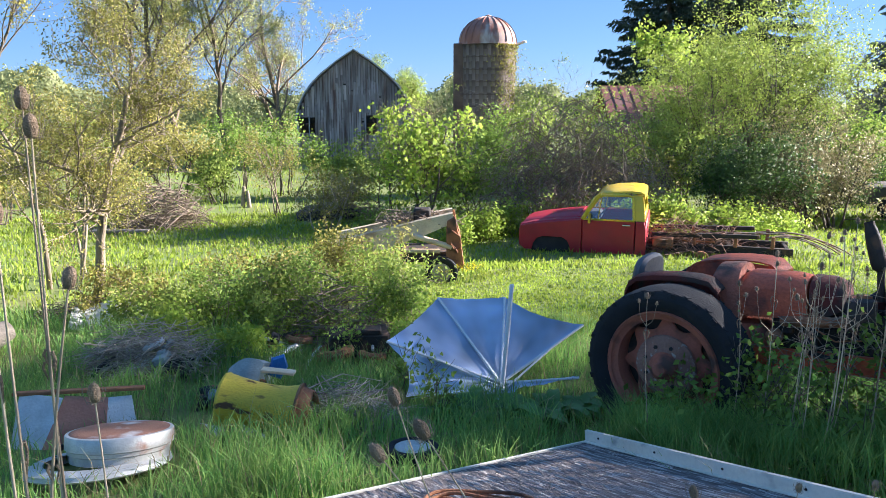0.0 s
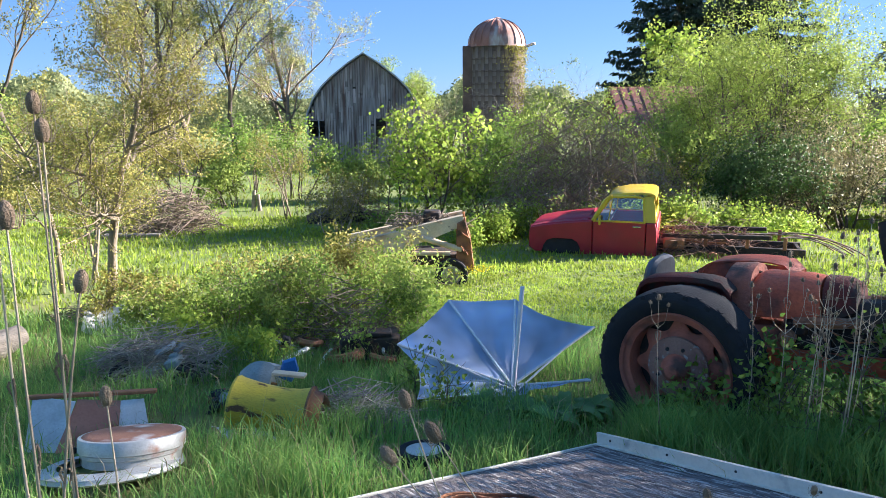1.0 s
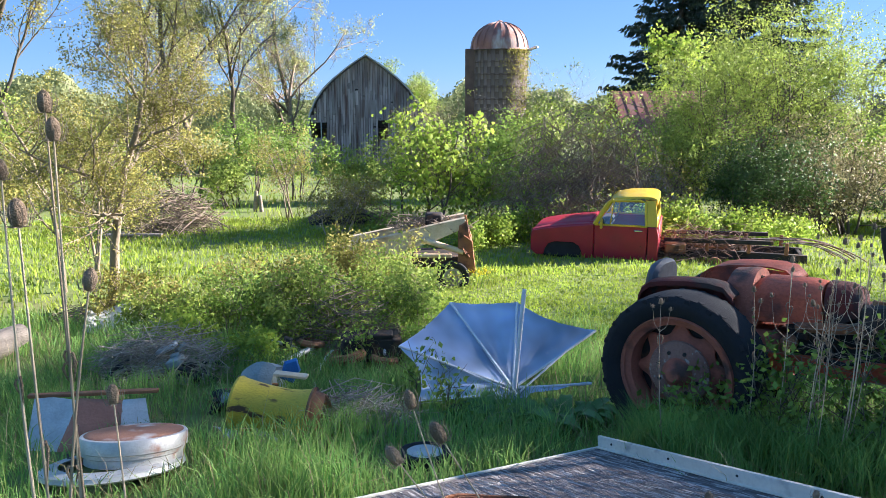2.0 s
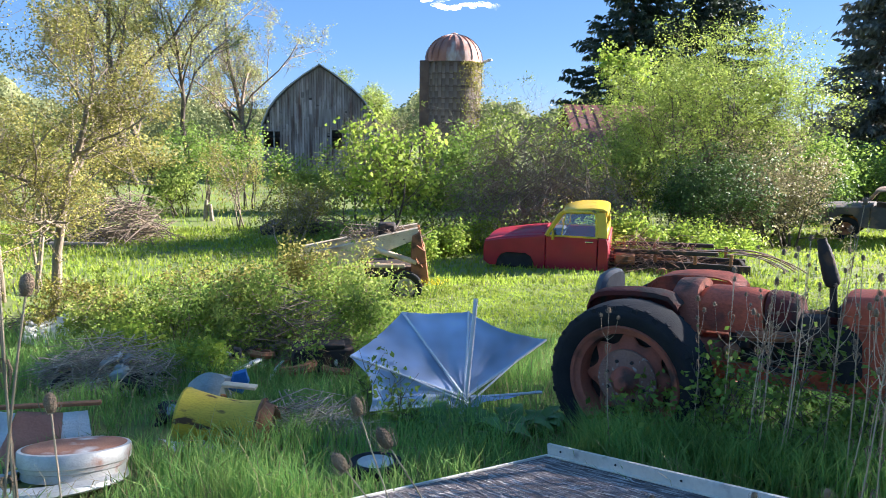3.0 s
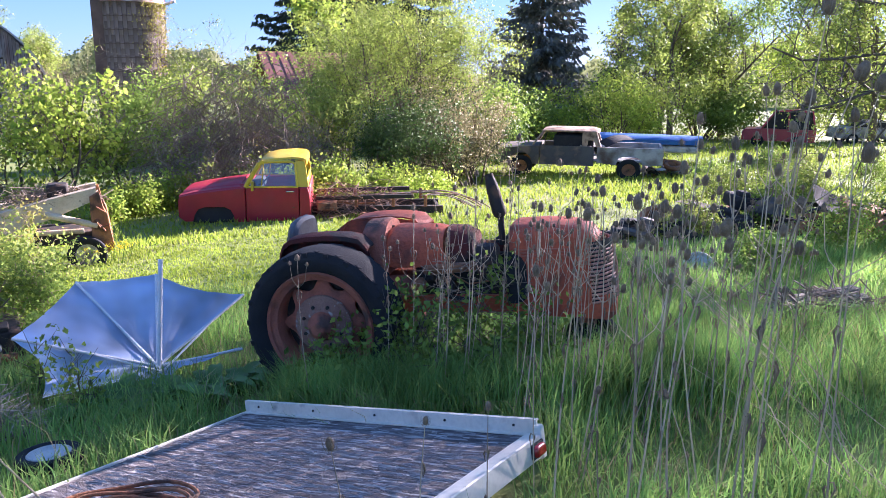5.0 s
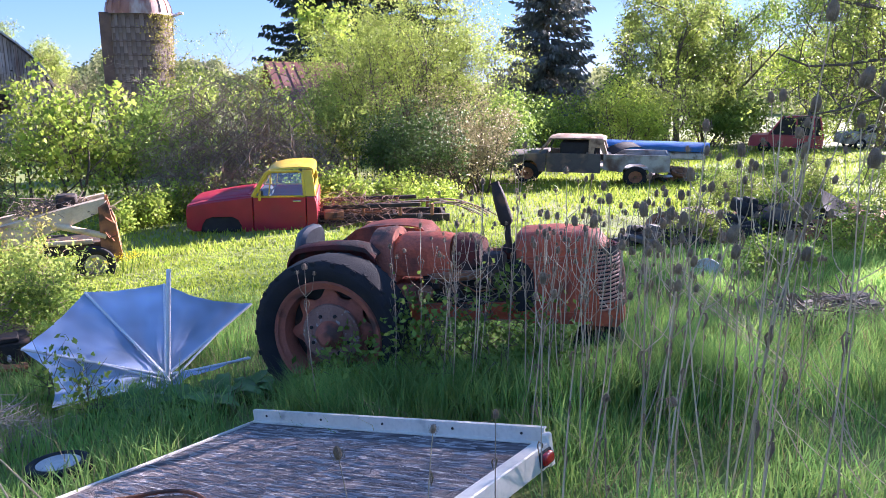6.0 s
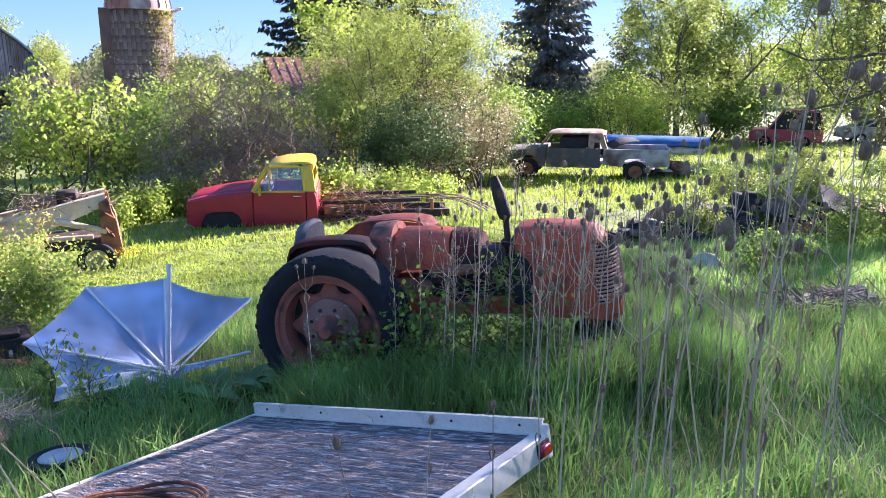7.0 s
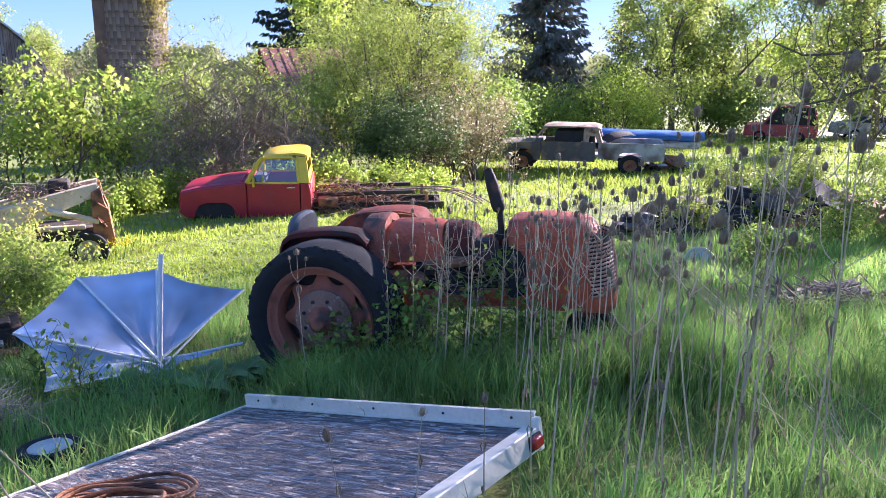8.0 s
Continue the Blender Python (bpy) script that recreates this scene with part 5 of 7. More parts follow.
# ---- the two-coloured pickup cab ----
def pickup():
    t = thing("pickup_truck", "red and yellow pickup cab on a bare rusty frame, without wheels", "pickup", (1.97, 16.98, land(2, 16.5) + 0.06), rz=-17.5)
    t.scale = (1.025, 1, 1)
    Wd = 0.96
    fo = [(0.0, 0.13), (0.0, 0.47), (0.03, 0.56), (0.30, 0.62), (0.80, 0.69), (1.30, 0.745), (1.335, 0.74), (1.335, -0.01), (1.12, -0.01), (1.11, 0.14), (1.05, 0.27), (0.93, 0.34), (0.50, 0.34), (0.37, 0.29),
          (0.29, 0.16), (0.26, 0.03), (0.12, 0.03)]
    for s in (-1, 1):
        part("front_fender", MB().prism(fo, 0.05, pose(0, s * (Wd - 0.02), 0), 0.018), M_REDPAINT, t, "faded red front fender")
        part("fender_top", MB().loft([[(x, s * (Wd - 0.03), z), (x, s * (Wd - 0.06), z + 0.035), (x, s * 0.70, z + 0.05), (x, s * 0.70, z), (x, s * 0.8, z - 0.03)] for x, z in
                                      [(0.02, 0.54), (0.3, 0.61), (0.8, 0.68), (1.32, 0.735)]]), M_REDPAINT, t)
        # solid black box stands for the shade under the empty arch
        part("wheel_well", MB().box((0.69, s * 0.74, 0.17), (0.88, 0.36, 0.38), b=0.05), M_BLACK, t, "black box for the shade in the empty wheel well")
        door = [(1.345, 0.02), (1.345, 0.735), (2.415, 0.745), (2.42, 0.02), (2.40, -0.01), (1.37, -0.01)]
        d = part("door", MB().prism(door, 0.05, pose(0, s * (Wd - 0.015), 0), 0.016), M_REDPAINT, t, "faded red door")
        fr = MB()
        P = lambda x, z: (x, s * (Wd - 0.035 - 0.17 * (z - 0.74)), z)
        fr.tube([P(1.36, 0.75), P(1.64, 1.22), P(1.72, 1.265), P(2.25, 1.28), P(2.36, 1.24), P(2.39, 0.75)], 0.03, 8)
        fr.tube([P(1.36, 0.755), P(2.39, 0.755)], 0.018, 6)
        fr.tube([P(1.66, 0.76), P(1.72, 1.25)], 0.012, 6)
        part("window_frame", fr, M_YELPAINT, d, "yellow window frame")
        g = MB().add([P(1.40, 0.76), P(2.37, 0.76), P(2.33, 1.24), P(1.70, 1.25)], [(0, 1, 2, 3)])
        gl = part("window_glass", g, M_GLASS, d)
        gl.visible_shadow = False
        part("door_handle", MB().box((2.24, s * (Wd + 0.03), 0.66), (0.17, 0.03, 0.03), b=0.01), M_CHROME, d)
        trim = MB().box((1.88, s * (Wd + 0.012), 0.745), (1.06, 0.012, 0.014), b=0.003)
        part("belt_trim", trim, M_YELPAINT, d)
        # rear cab pillar and lower corner
        part("cab_corner", MB().prism([(2.43, -0.01), (2.43, 0.745), (2.60, 0.745), (2.64, 0.60), (2.65, 0.0)], 0.06, pose(0, s * (Wd - 0.02), 0), 0.02), M_REDPAINT, t)
        part("rear_pillar", MB().loft([[P(2.40, 0.75), P(2.61, 0.75), (2.61, s * (Wd - 0.14), 0.75), (2.40, s * (Wd - 0.12), 0.75)],
                                       [P(2.38, 1.10), P(2.575, 1.10), (2.575, s * (Wd - 0.22), 1.10), (2.38, s * (Wd - 0.2), 1.10)],
                                       [P(2.35, 1.29), P(2.54, 1.29), (2.54, s * (Wd - 0.26), 1.29), (2.35, s * (Wd - 0.24), 1.29)]]), M_YELPAINT, t, "yellow rear pillar")
        part("windscreen_pillar", MB().tube([P(1.33, 0.75), P(1.46, 0.98), P(1.61, 1.23), P(1.70, 1.29)], 0.036, 8), M_YELPAINT, t, "yellow windscreen pillar")
        mir = part("mirror", MB().box((1.50, s * (Wd + 0.14), 0.80), (0.05, 0.12, 0.20), b=0.02), M_YELPAINT, t, "yellow door mirror")
        part("mirror_arm", MB().tube([(1.52, s * (Wd + 0.0), 0.70), (1.51, s * (Wd + 0.13), 0.72)], 0.012, 6), M_CHROME, mir)
    hood = MB()
    rings = []
    for x, z in [(0.015, 0.545), (0.05, 0.60), (0.35, 0.665), (0.80, 0.735), (1.18, 0.79), (1.25, 0.795)]:
        rings.append([(x, -0.74, z - 0.02), (x, -0.70, z + 0.01), (x, -0.3, z + 0.035), (x, 0, z + 0.04), (x, 0.3, z + 0.035), (x, 0.70, z + 0.01), (x, 0.74, z - 0.02), (x, 0.7, z - 0.06),
                      (x, -0.7, z - 0.06)])
    part("hood", hood.loft(rings), M_REDPAINT, t, "faded dull red hood")
    part("cowl", MB().box((1.30, 0, 0.76), (0.16, 1.62, 0.08), b=0.02), M_REDPAINT, t)
    part("grille_panel", MB().box((0.03, 0, 0.36), (0.05, 1.80, 0.30), b=0.02), M_REDPAINT, t)
    for s in (-1, 1):
        # black disc on the panel, painted as the dark of an empty socket
        part("headlight_hole", MB().lathe([(0.0, 0.0), (0.09, 0.0), (0.10, 0.01), (0.10, 0.02)], 20, pose(0.0, s * 0.72, 0.38, 0, -90, 0)), M_BLACK, t)
    roof = []
    for x, z, w in [(1.64, 1.275, 0.70), (1.72, 1.325, 0.74), (1.95, 1.375, 0.76), (2.3, 1.40, 0.76), (2.50, 1.385, 0.75), (2.58, 1.34, 0.73), (2.585, 1.27, 0.72)]:
        roof.append([(x, -w - 0.05, z - 0.07), (x, -w - 0.03, z - 0.03), (x, -w + 0.08, z), (x, 0, z + 0.02), (x, w - 0.08, z), (x, w + 0.03, z - 0.03), (x, w + 0.05, z - 0.07), (x, w - 0.05, z - 0.08),
                     (x, -w + 0.05, z - 0.08)])
    part("roof", MB().loft(roof), M_YELPAINT, t, "yellow cab roof")
    part("back_wall", MB().box((2.62, 0, 0.37), (0.05, 1.82, 0.76), b=0.02), M_REDPAINT, t)
    part("back_wall_top", MB().box((2.58, 0, 0.83), (0.05, 1.6, 0.16), b=0.02).box((2.56, 0, 1.24), (0.04, 1.5, 0.12), b=0.02), M_YELPAINT, t)
    rg = part("rear_window", MB().add([(2.58, -0.66, 0.9), (2.58, 0.66, 0.9), (2.55, 0.62, 1.2), (2.55, -0.62, 1.2)], [(0, 1, 2, 3)]), M_GLASS, t)
    rg.visible_shadow = False
    ws = part("windscreen", MB().add([(1.34, -0.80, 0.80), (1.34, 0.80, 0.80), (1.63, 0.68, 1.24), (1.63, -0.68, 1.24)], [(0, 1, 2, 3)]), M_GLASS, t)
    ws.visible_shadow = False
    part("floor_pan", MB().box((1.95, 0, 0.02), (1.3, 1.75, 0.05)), M_BLACK, t)
    part("bench_seat", MB().box((2.15, 0, 0.32), (0.5, 1.5, 0.22), b=0.06).box((2.42, 0, 0.62), (0.16, 1.5, 0.5), b=0.06), M_BLACK, t, "dark bench seat")
    part("dashboard", MB().box((1.48, 0, 0.66), (0.26, 1.6, 0.2), b=0.05), M_BLACK, t)
    part("steering_wheel", MB().tube([(1.68 + 0.11 * math.cos(a), -0.40 + 0.19 * math.sin(a) , 0.80 + 0.15 * math.cos(a)) for a in np.linspace(0, 6.2832, 25)], 0.014, 8, cap=False)
         .tube([(1.5, -0.4, 0.68), (1.68, -0.4, 0.80)], 0.02, 8), M_WOOD, t, "pale steering wheel")
    # bare frame behind the cab
    for s in (-1, 1):
        part("frame_rail", MB().box((4.05, s * 0.42, 0.16), (2.9, 0.07, 0.18), b=0.012), M_DARKMETAL, t, "dark rusty frame rail")
        part("wheel_hub", MB().lathe([(0.0, 0.05), (0.10, 0.05), (0.14, 0.02), (0.14, -0.05), (0.0, -0.05)], 20, pose(3.75, s * 0.78, 0.02, 90)), M_RUST, t)
        part("leaf_spring", MB().tube([(3.15, s * 0.55, 0.05), (3.5, s * 0.55, -0.03), (3.75, s * 0.55, -0.05), (4.0, s * 0.55, -0.03), (4.4, s * 0.55, 0.08)], 0.03, 6), M_DARKMETAL, t)
        part("upper_rail", MB().box((3.8, s * 0.55, 0.36), (2.1, 0.05, 0.09), b=0.01, m=pose(0, 0, 0, 0, -1.5, 0)), M_DARKMETAL, t, "dark bed support rail")
        for x in (2.95, 3.6, 4.4, 5.1):
            part("bed_bracket", MB().box((x, s * 0.5, 0.36), (0.07, 0.06, 0.26), b=0.01), M_RUST, t)
    part("battery_tray", MB().box((2.98, -0.6, 0.30), (0.42, 0.34, 0.22), b=0.03), M_RUST, t, "rusty side box")
    for x in (2.9, 3.4, 4.3, 5.4):
        part("cross_member", MB().box((x, 0, 0.17), (0.08, 0.8, 0.12), b=0.01), M_DARKMETAL, t)
    part("rear_axle", MB().tube([(3.75, -0.75, 0.0), (3.75, -0.15, 0.0), (3.75, 0, 0.0), (3.75, 0.15, 0.0), (3.75, 0.75, 0.0)], [0.05, 0.06, 0.14, 0.06, 0.05], 14), M_DARKMETAL, t)
    part("fuel_hose", MB().tube([(2.7, -0.3, 0.3), (3.1, -0.5, 0.38), (3.5, -0.35, 0.28), (4.0, -0.5, 0.33)], 0.02, 6).tube([(2.7, 0.1, 0.35), (3.3, -0.2, 0.42), (3.9, 0.1, 0.3)], 0.02, 6), M_RUST, t)
    return t


pickup()


def plank_load():
    """Boards and bent pipes left on and behind the bare frame."""
    r = random.Random(4)
    x0, y0 = 5.8, 15.95
    z0 = land(6, 16) + 0.34
    for k in range(2):
        solo("plank", MB().box((0, 0, 0), (r.uniform(1.2, 2.2), 0.14, 0.035), b=0.005), M_DARKMETAL, "dark rusty plank lying on the truck frame", "plank",
             (x0 + r.uniform(-0.6, 0.8), y0 + r.uniform(-0.3, 0.3), z0 + 0.02 + k * 0.037), rz=r.uniform(-14, 2), group="planks on the frame", rx=r.uniform(-3, 3))
    for k in range(7):
        b = Vector((7.0 + r.uniform(-0.3, 0.3), 15.5 + r.uniform(-0.4, 0.4), land(7, 16) + 0.5))
        pts = [b + Vector((s * 1.5, -0.2 * s * (k - 3) * 0.3, -0.55 * s * s + 0.12 * s)) for s in np.linspace(0, 1, 8)]
        solo("bent_pipe", MB().tube(pts, 0.014, 7), M_WOOD if k % 2 else M_DRYCANE, "bent rusty pipe drooping from the truck frame", "pipe", group="bent pipes")


plank_load()
stick_heap("cane_heap", "dry rusty-brown canes tangled over the truck frame", (5.5, 15.7), 1.5, 0.4, 0.75, 300, 42, (0.004, 0.009), (0.4, 1.3), M_DRYCANE)
stick_heap("cane_heap", "dry rusty-brown canes tangled over the truck frame", (4.95, 15.6), 0.5, 0.35, 0.8, 120, 43, (0.004, 0.009), (0.4, 1.0), M_DRYCANE)


# ---- the flat trailer ----
def trailer():
    t = thing("flat_trailer", "low flatbed trailer with a weathered plywood deck and white rails", "trailer")
    X, Y, Z = Vector((.511, -.829, .22)).normalized(), Vector((.856, .509, -.07)), Vector((-.053, .224, .973))
    Z = X.cross(Y).normalized()
    Y = Z.cross(X)
    m = Matrix((X, Y, Z)).transposed().to_4x4()
    m.translation = (0.99, 4.71, 0.485)
    t.matrix_world = m
    L, Wd = 3.1, 2.168
    # the deck: two sheets with lifted, broken plies at the surface
    for k in range(2):
        d = MB().box((Wd / 2, -L * (0.25 + 0.5 * k), -0.012), (Wd - 0.012, L / 2 - 0.004, 0.022), b=0.003)
        part("deck_board", d, M_DECK, t, "black and grey weathered plywood")
    r = np.random.default_rng(8)
    chips = MB()
    for k in range(2600):
        x, y = r.uniform(0.03, Wd - 0.05), -r.uniform(0.03, L - 0.05)
        l, w, h = r.uniform(0.02, 0.14), r.uniform(0.002, 0.007), r.uniform(0.001, 0.003)
        a = r.normal(0, 0.12)
        c, s = math.cos(a) * l / 2, math.sin(a) * l / 2
        chips.add([(x - c, y - s - w / 2, 0.0), (x + c, y + s - w / 2, 0.0), (x + c, y + s + w / 2, h), (x - c, y - s + w / 2, h), (x - c, y - s + w, 0), (x + c, y + s + w, 0)],
                  [(0, 1, 2, 3), (3, 2, 5, 4)])
    tagged(part("splinter_layer", chips, M_DECKCHIP, t, "raised pale plywood splinters", smooth=0), kind="stuff")
    part("end_rail", MB().prism([(-0.03, 0.002), (0.0, 0.002), (0.0, -0.02), (0.012, -0.02), (0.012, 0.07), (0.028, 0.072), (0.028, 0.08), (0.0, 0.08), (0.0, 0.008), (-0.03, 0.008)], Wd + 0.03,
                                pose(Wd / 2, 0, 0, 0, 0, 90)), M_WHITEAL, t, "white angle rail with bolts")
    for x in (0.12, 0.62, 1.12, 1.62, 2.05):
        part("bolt", MB().lathe([(0.0, 0.006), (0.006, 0.006), (0.008, 0.0)], 8, pose(x, -0.0015, 0.045, 90)), M_DARKMETAL, t)
    part("side_rail", MB().box((-0.01, -L / 2, -0.02), (0.02, L, 0.06), b=0.004), M_WHITEAL, t, "white edge rail")
    fr = MB().box((Wd + 0.022, -L / 2 - 0.01, -0.045), (0.035, L, 0.12), b=0.006).box((Wd - 0.01, -L / 2 - 0.01, 0.008), (0.06, L, 0.010), b=0.003)
    part("side_beam", fr, M_WHITEAL, t, "white painted side beam")
    part("end_cap", MB().box((Wd + 0.022, 0.0, -0.03), (0.045, 0.05, 0.17), b=0.008), M_WHITEAL, t)
    lamp = part("tail_lamp", MB().box((Wd + 0.046, -0.075, -0.045), (0.016, 0.115, 0.075), b=0.006), M_BLACK, t, "dark lamp housing")
    lens = MB().loft([[(Wd + 0.052 + d, -0.075 + (0.050 - i) * math.copysign(abs(math.cos(a)) ** 0.5, math.cos(a)), -0.045 + (0.031 - i) * math.copysign(abs(math.sin(a)) ** 0.5, math.sin(a)))
                       for a in np.linspace(0, 2 * math.pi, 24, endpoint=False)] for d, i in ((0, 0), (0.014, 0.001), (0.021, 0.007), (0.023, 0.016))])
    part("lens", lens, M_TAIL, lamp, "red tail lamp lens")
    for y in (-0.4, -1.5, -2.6):
        part("cross_beam", MB().box((Wd / 2, y, -0.065), (Wd - 0.05, 0.05, 0.08), b=0.006), M_RUST, t)
    for s in (0.25, Wd - 0.25):
        part("skid", MB().box((s, -L / 2, -0.17), (0.07, L * 0.95, 0.13), b=0.01), M_RUST, t)
    return m


M_DECKCHIP = mat("pale_plywood_splinters", (0.42, 0.39, 0.37), (0.26, 0.23, 0.22), 0.9, island=0.4)
deck_m = trailer()


def cable_coil():
    r = np.random.default_rng(4)
    mb = MB()
    path = []
    for k in range(10 * 32):
        a, f = k * 2 * math.pi / 32, k / 32
        rx, ry = 0.30 + 0.055 * math.sin(f * 2.4), 0.18 + 0.045 * math.sin(f * 3.1 + 1)
        path.append((0.03 * math.sin(f * 1.7) + rx * math.cos(a), 0.03 * math.cos(f * 2.2) + ry * math.sin(a), 0.014 + 0.009 * f + 0.014 * math.sin(2 * a + f) ** 2))
    mb.tube(path + [(0.5, 0.1, 0.02), (0.75, 0.05, 0.012)], 0.0095, 7)
    ob = solo("cable_coil", mb, M_RUST, "coil of thick rusty cable lying on the trailer deck", "cable")
    ob.matrix_world = deck_m @ pose(0.92, -1.50, 0.004, 0, 0, 22)


cable_coil()


# ---- the broken umbrella ----
def umbrella():
    t = thing("patio_umbrella", "broken pale blue patio umbrella collapsed open on the grass", "umbrella")
    H = Vector((0.55, 6.62, 0.16))
    tips = [Vector(p) for p in ((-0.34, 6.25, 0.16), (-0.52, 6.53, 0.60), (-0.05, 7.33, 0.80), (0.64, 7.42, 0.78), (1.39, 7.04, 0.60), (1.27, 6.52, 0.25))]
    low = Vector((0.52, 6.30, 0.10))

    def panel(a, b, sag, fold=0.0):
        """Cloth between two ribs: the free edge hangs in, the middle bellies."""
        mb, n, k = MB(), 14, 10
        vs, fs = [], []
        out = (a - H).cross(b - H).normalized()
        for i in range(n + 1):
            u = i / n
            for j in range(k + 1):
                v = j / k
                edge = a.lerp(b, v)
                edge = edge.lerp(H, sag * 4 * v * (1 - v))
                p = H.lerp(edge, u)
                p = p + out * (0.02 * math.sin(math.pi * v) * u + fold * math.sin(9 * v + 5 * u) * 0.02 + 0.006 * math.sin(23 * v) * u)
                vs.append(p)
        for i in range(n):
            for j in range(k):
                fs.append((i * (k + 1) + j, i * (k + 1) + j + 1, (i + 1) * (k + 1) + j + 1, (i + 1) * (k + 1) + j))
        m = len(vs)
        vs += [p - out * 0.003 for p in vs]
        fs += [tuple(x + m for x in f[::-1]) for f in fs]
        return mb.add(vs, fs)

    for k, (a, b) in enumerate(zip(tips[:-2], tips[1:-1])):
        part("cloth_panel", panel(a, b, (0.12, 0.02, 0.01, 0.06)[k], 1.0 if k == 0 else 0.15), M_FABRIC, t, smooth=60)
    part("cloth_panel", panel(tips[0], low, 0.18, 1.0), M_FABRIC, t, smooth=60)
    part("cloth_panel", panel(low, tips[5], 0.25, 1.0), M_FABRIC, t, smooth=60)
    for p in tips[1:]:
        n = Vector((0, -0.03, 0.005))
        part("rib", MB().tube([H + n, H.lerp(p, 0.5) + n * 1.2, p + n], 0.013, 8), M_POLE, t, "white steel rib")
    for p, f in ((tips[2], 0.55), (tips[4], 0.6), (tips[1], 0.5)):
        q = H.lerp(p, f)
        part("strut", MB().tube([H + Vector((0.03, -0.12, -0.02)), q + Vector((0, -0.05, 0.01))], 0.010, 8), M_POLE, t)
    part("mast", MB().tube([(0.555, 6.55, 0.10), (0.60, 6.62, 0.6), (0.645, 6.70, 1.10)], 0.021, 12), M_POLE, t, "white mast")
    part("runner_hub", MB().lathe([(0.022, -0.05), (0.05, -0.04), (0.055, 0.0), (0.05, 0.04), (0.022, 0.05)], 16, Matrix.Translation(H)), M_POLE, t)


umbrella()


# ---- scrap in the foreground ----
def vent_cap():
    x, y = -2.30, 4.62
    t = thing("vent_cap", "round galvanised bin lid with a rust-stained top", "metal lid", (x, y, land(x, y) + 0.12), rx=-14, ry=-3)
    t.scale = (1, 1, 0.82)
    part("flange", MB().lathe([(0.34, 0.02), (0.40, 0.025), (0.455, 0.0), (0.46, -0.03), (0.465, -0.035), (0.45, -0.05), (0.34, -0.05)], 56, pose(-0.02, -0.02, -0.035)), M_GALV, t, "wide galvanised flange")
    part("ring", MB().lathe([(0.315, -0.02), (0.315, 0.04), (0.33, 0.05), (0.332, 0.08), (0.345, 0.09), (0.345, 0.19), (0.34, 0.198), (0.32, 0.202), (0.31, 0.18), (0.31, -0.02)], 56,
                            pose(0.10, 0.03, 0.0, 0, 2, 0)), M_GALV, t, "galvanised ring wall")
    part("lid_top", MB().lathe([(0.325, 0.195), (0.315, 0.205), (0.27, 0.211), (0.12, 0.218), (0.0, 0.22)], 56, pose(0.10, 0.03, 0.0, 0, 2, 0)), M_RUSTTOP, t, "rust-stained lid")
    part("latch", MB().box((-0.225, -0.13, 0.11), (0.03, 0.05, 0.05), b=0.008).tube([(-0.27, -0.14, 0.08), (-0.24, -0.19, 0.06), (-0.20, -0.23, 0.07)], 0.006, 6), M_DARKMETAL, t)


vent_cap()


def sheet_box():
    x, y = -2.92, 5.35
    t = thing("metal_hopper", "bent sheet-metal hopper with a rusty inner panel", "scrap metal", (x, y, land(x, y)), rz=8)
    side = MB().add([(-0.34, -0.25, 0.0), (-0.10, -0.30, 0.0), (-0.02, 0.02, 0.33), (-0.36, 0.10, 0.36), (-0.34, -0.26, -0.01), (-0.10, -0.31, -0.01), (-0.02, 0.01, 0.325), (-0.36, 0.09, 0.355)],
                    [(0, 1, 2, 3), (4, 5, 6, 7), (0, 1, 5, 4), (1, 2, 6, 5), (2, 3, 7, 6), (3, 0, 4, 7)])
    part("side_sheet", side, M_GALV, t, "dull galvanised sheet", smooth=0)
    mid = MB().add([(-0.09, -0.28, 0.06), (0.34, -0.24, 0.05), (0.30, 0.06, 0.30), (-0.02, 0.06, 0.33), (-0.09, -0.29, 0.05), (0.34, -0.25, 0.04), (0.30, 0.05, 0.29), (-0.02, 0.05, 0.32)],
                   [(0, 1, 2, 3), (4, 5, 6, 7), (0, 1, 5, 4), (1, 2, 6, 5), (2, 3, 7, 6), (3, 0, 4, 7)])
    part("rusty_panel", mid, M_RUSTTOP2, t, "rust-red panel", smooth=0)
    r = MB().add([(0.33, -0.2, 0.05), (0.55, -0.12, 0.10), (0.47, 0.08, 0.30), (0.30, 0.06, 0.30), (0.33, -0.21, 0.04), (0.55, -0.13, 0.09), (0.47, 0.07, 0.29), (0.30, 0.05, 0.29)],
                 [(0, 1, 2, 3), (4, 5, 6, 7), (0, 1, 5, 4), (1, 2, 6, 5), (2, 3, 7, 6), (3, 0, 4, 7)])
    part("end_sheet", r, M_WHITE, t, "peeling white sheet", smooth=0)
    part("rim_bar", MB().box((0.08, 0.09, 0.355), (0.98, 0.05, 0.03), b=0.006), M_RUST, t, "rusty rim bar")


M_RUSTTOP2 = mat("rust_red_sheet", (0.42, 0.19, 0.12), (0.34, 0.14, 0.09), 0.75, scale=4, fine=40, stain=(0.26, 0.10, 0.06), stain_at=0.6)
sheet_box()


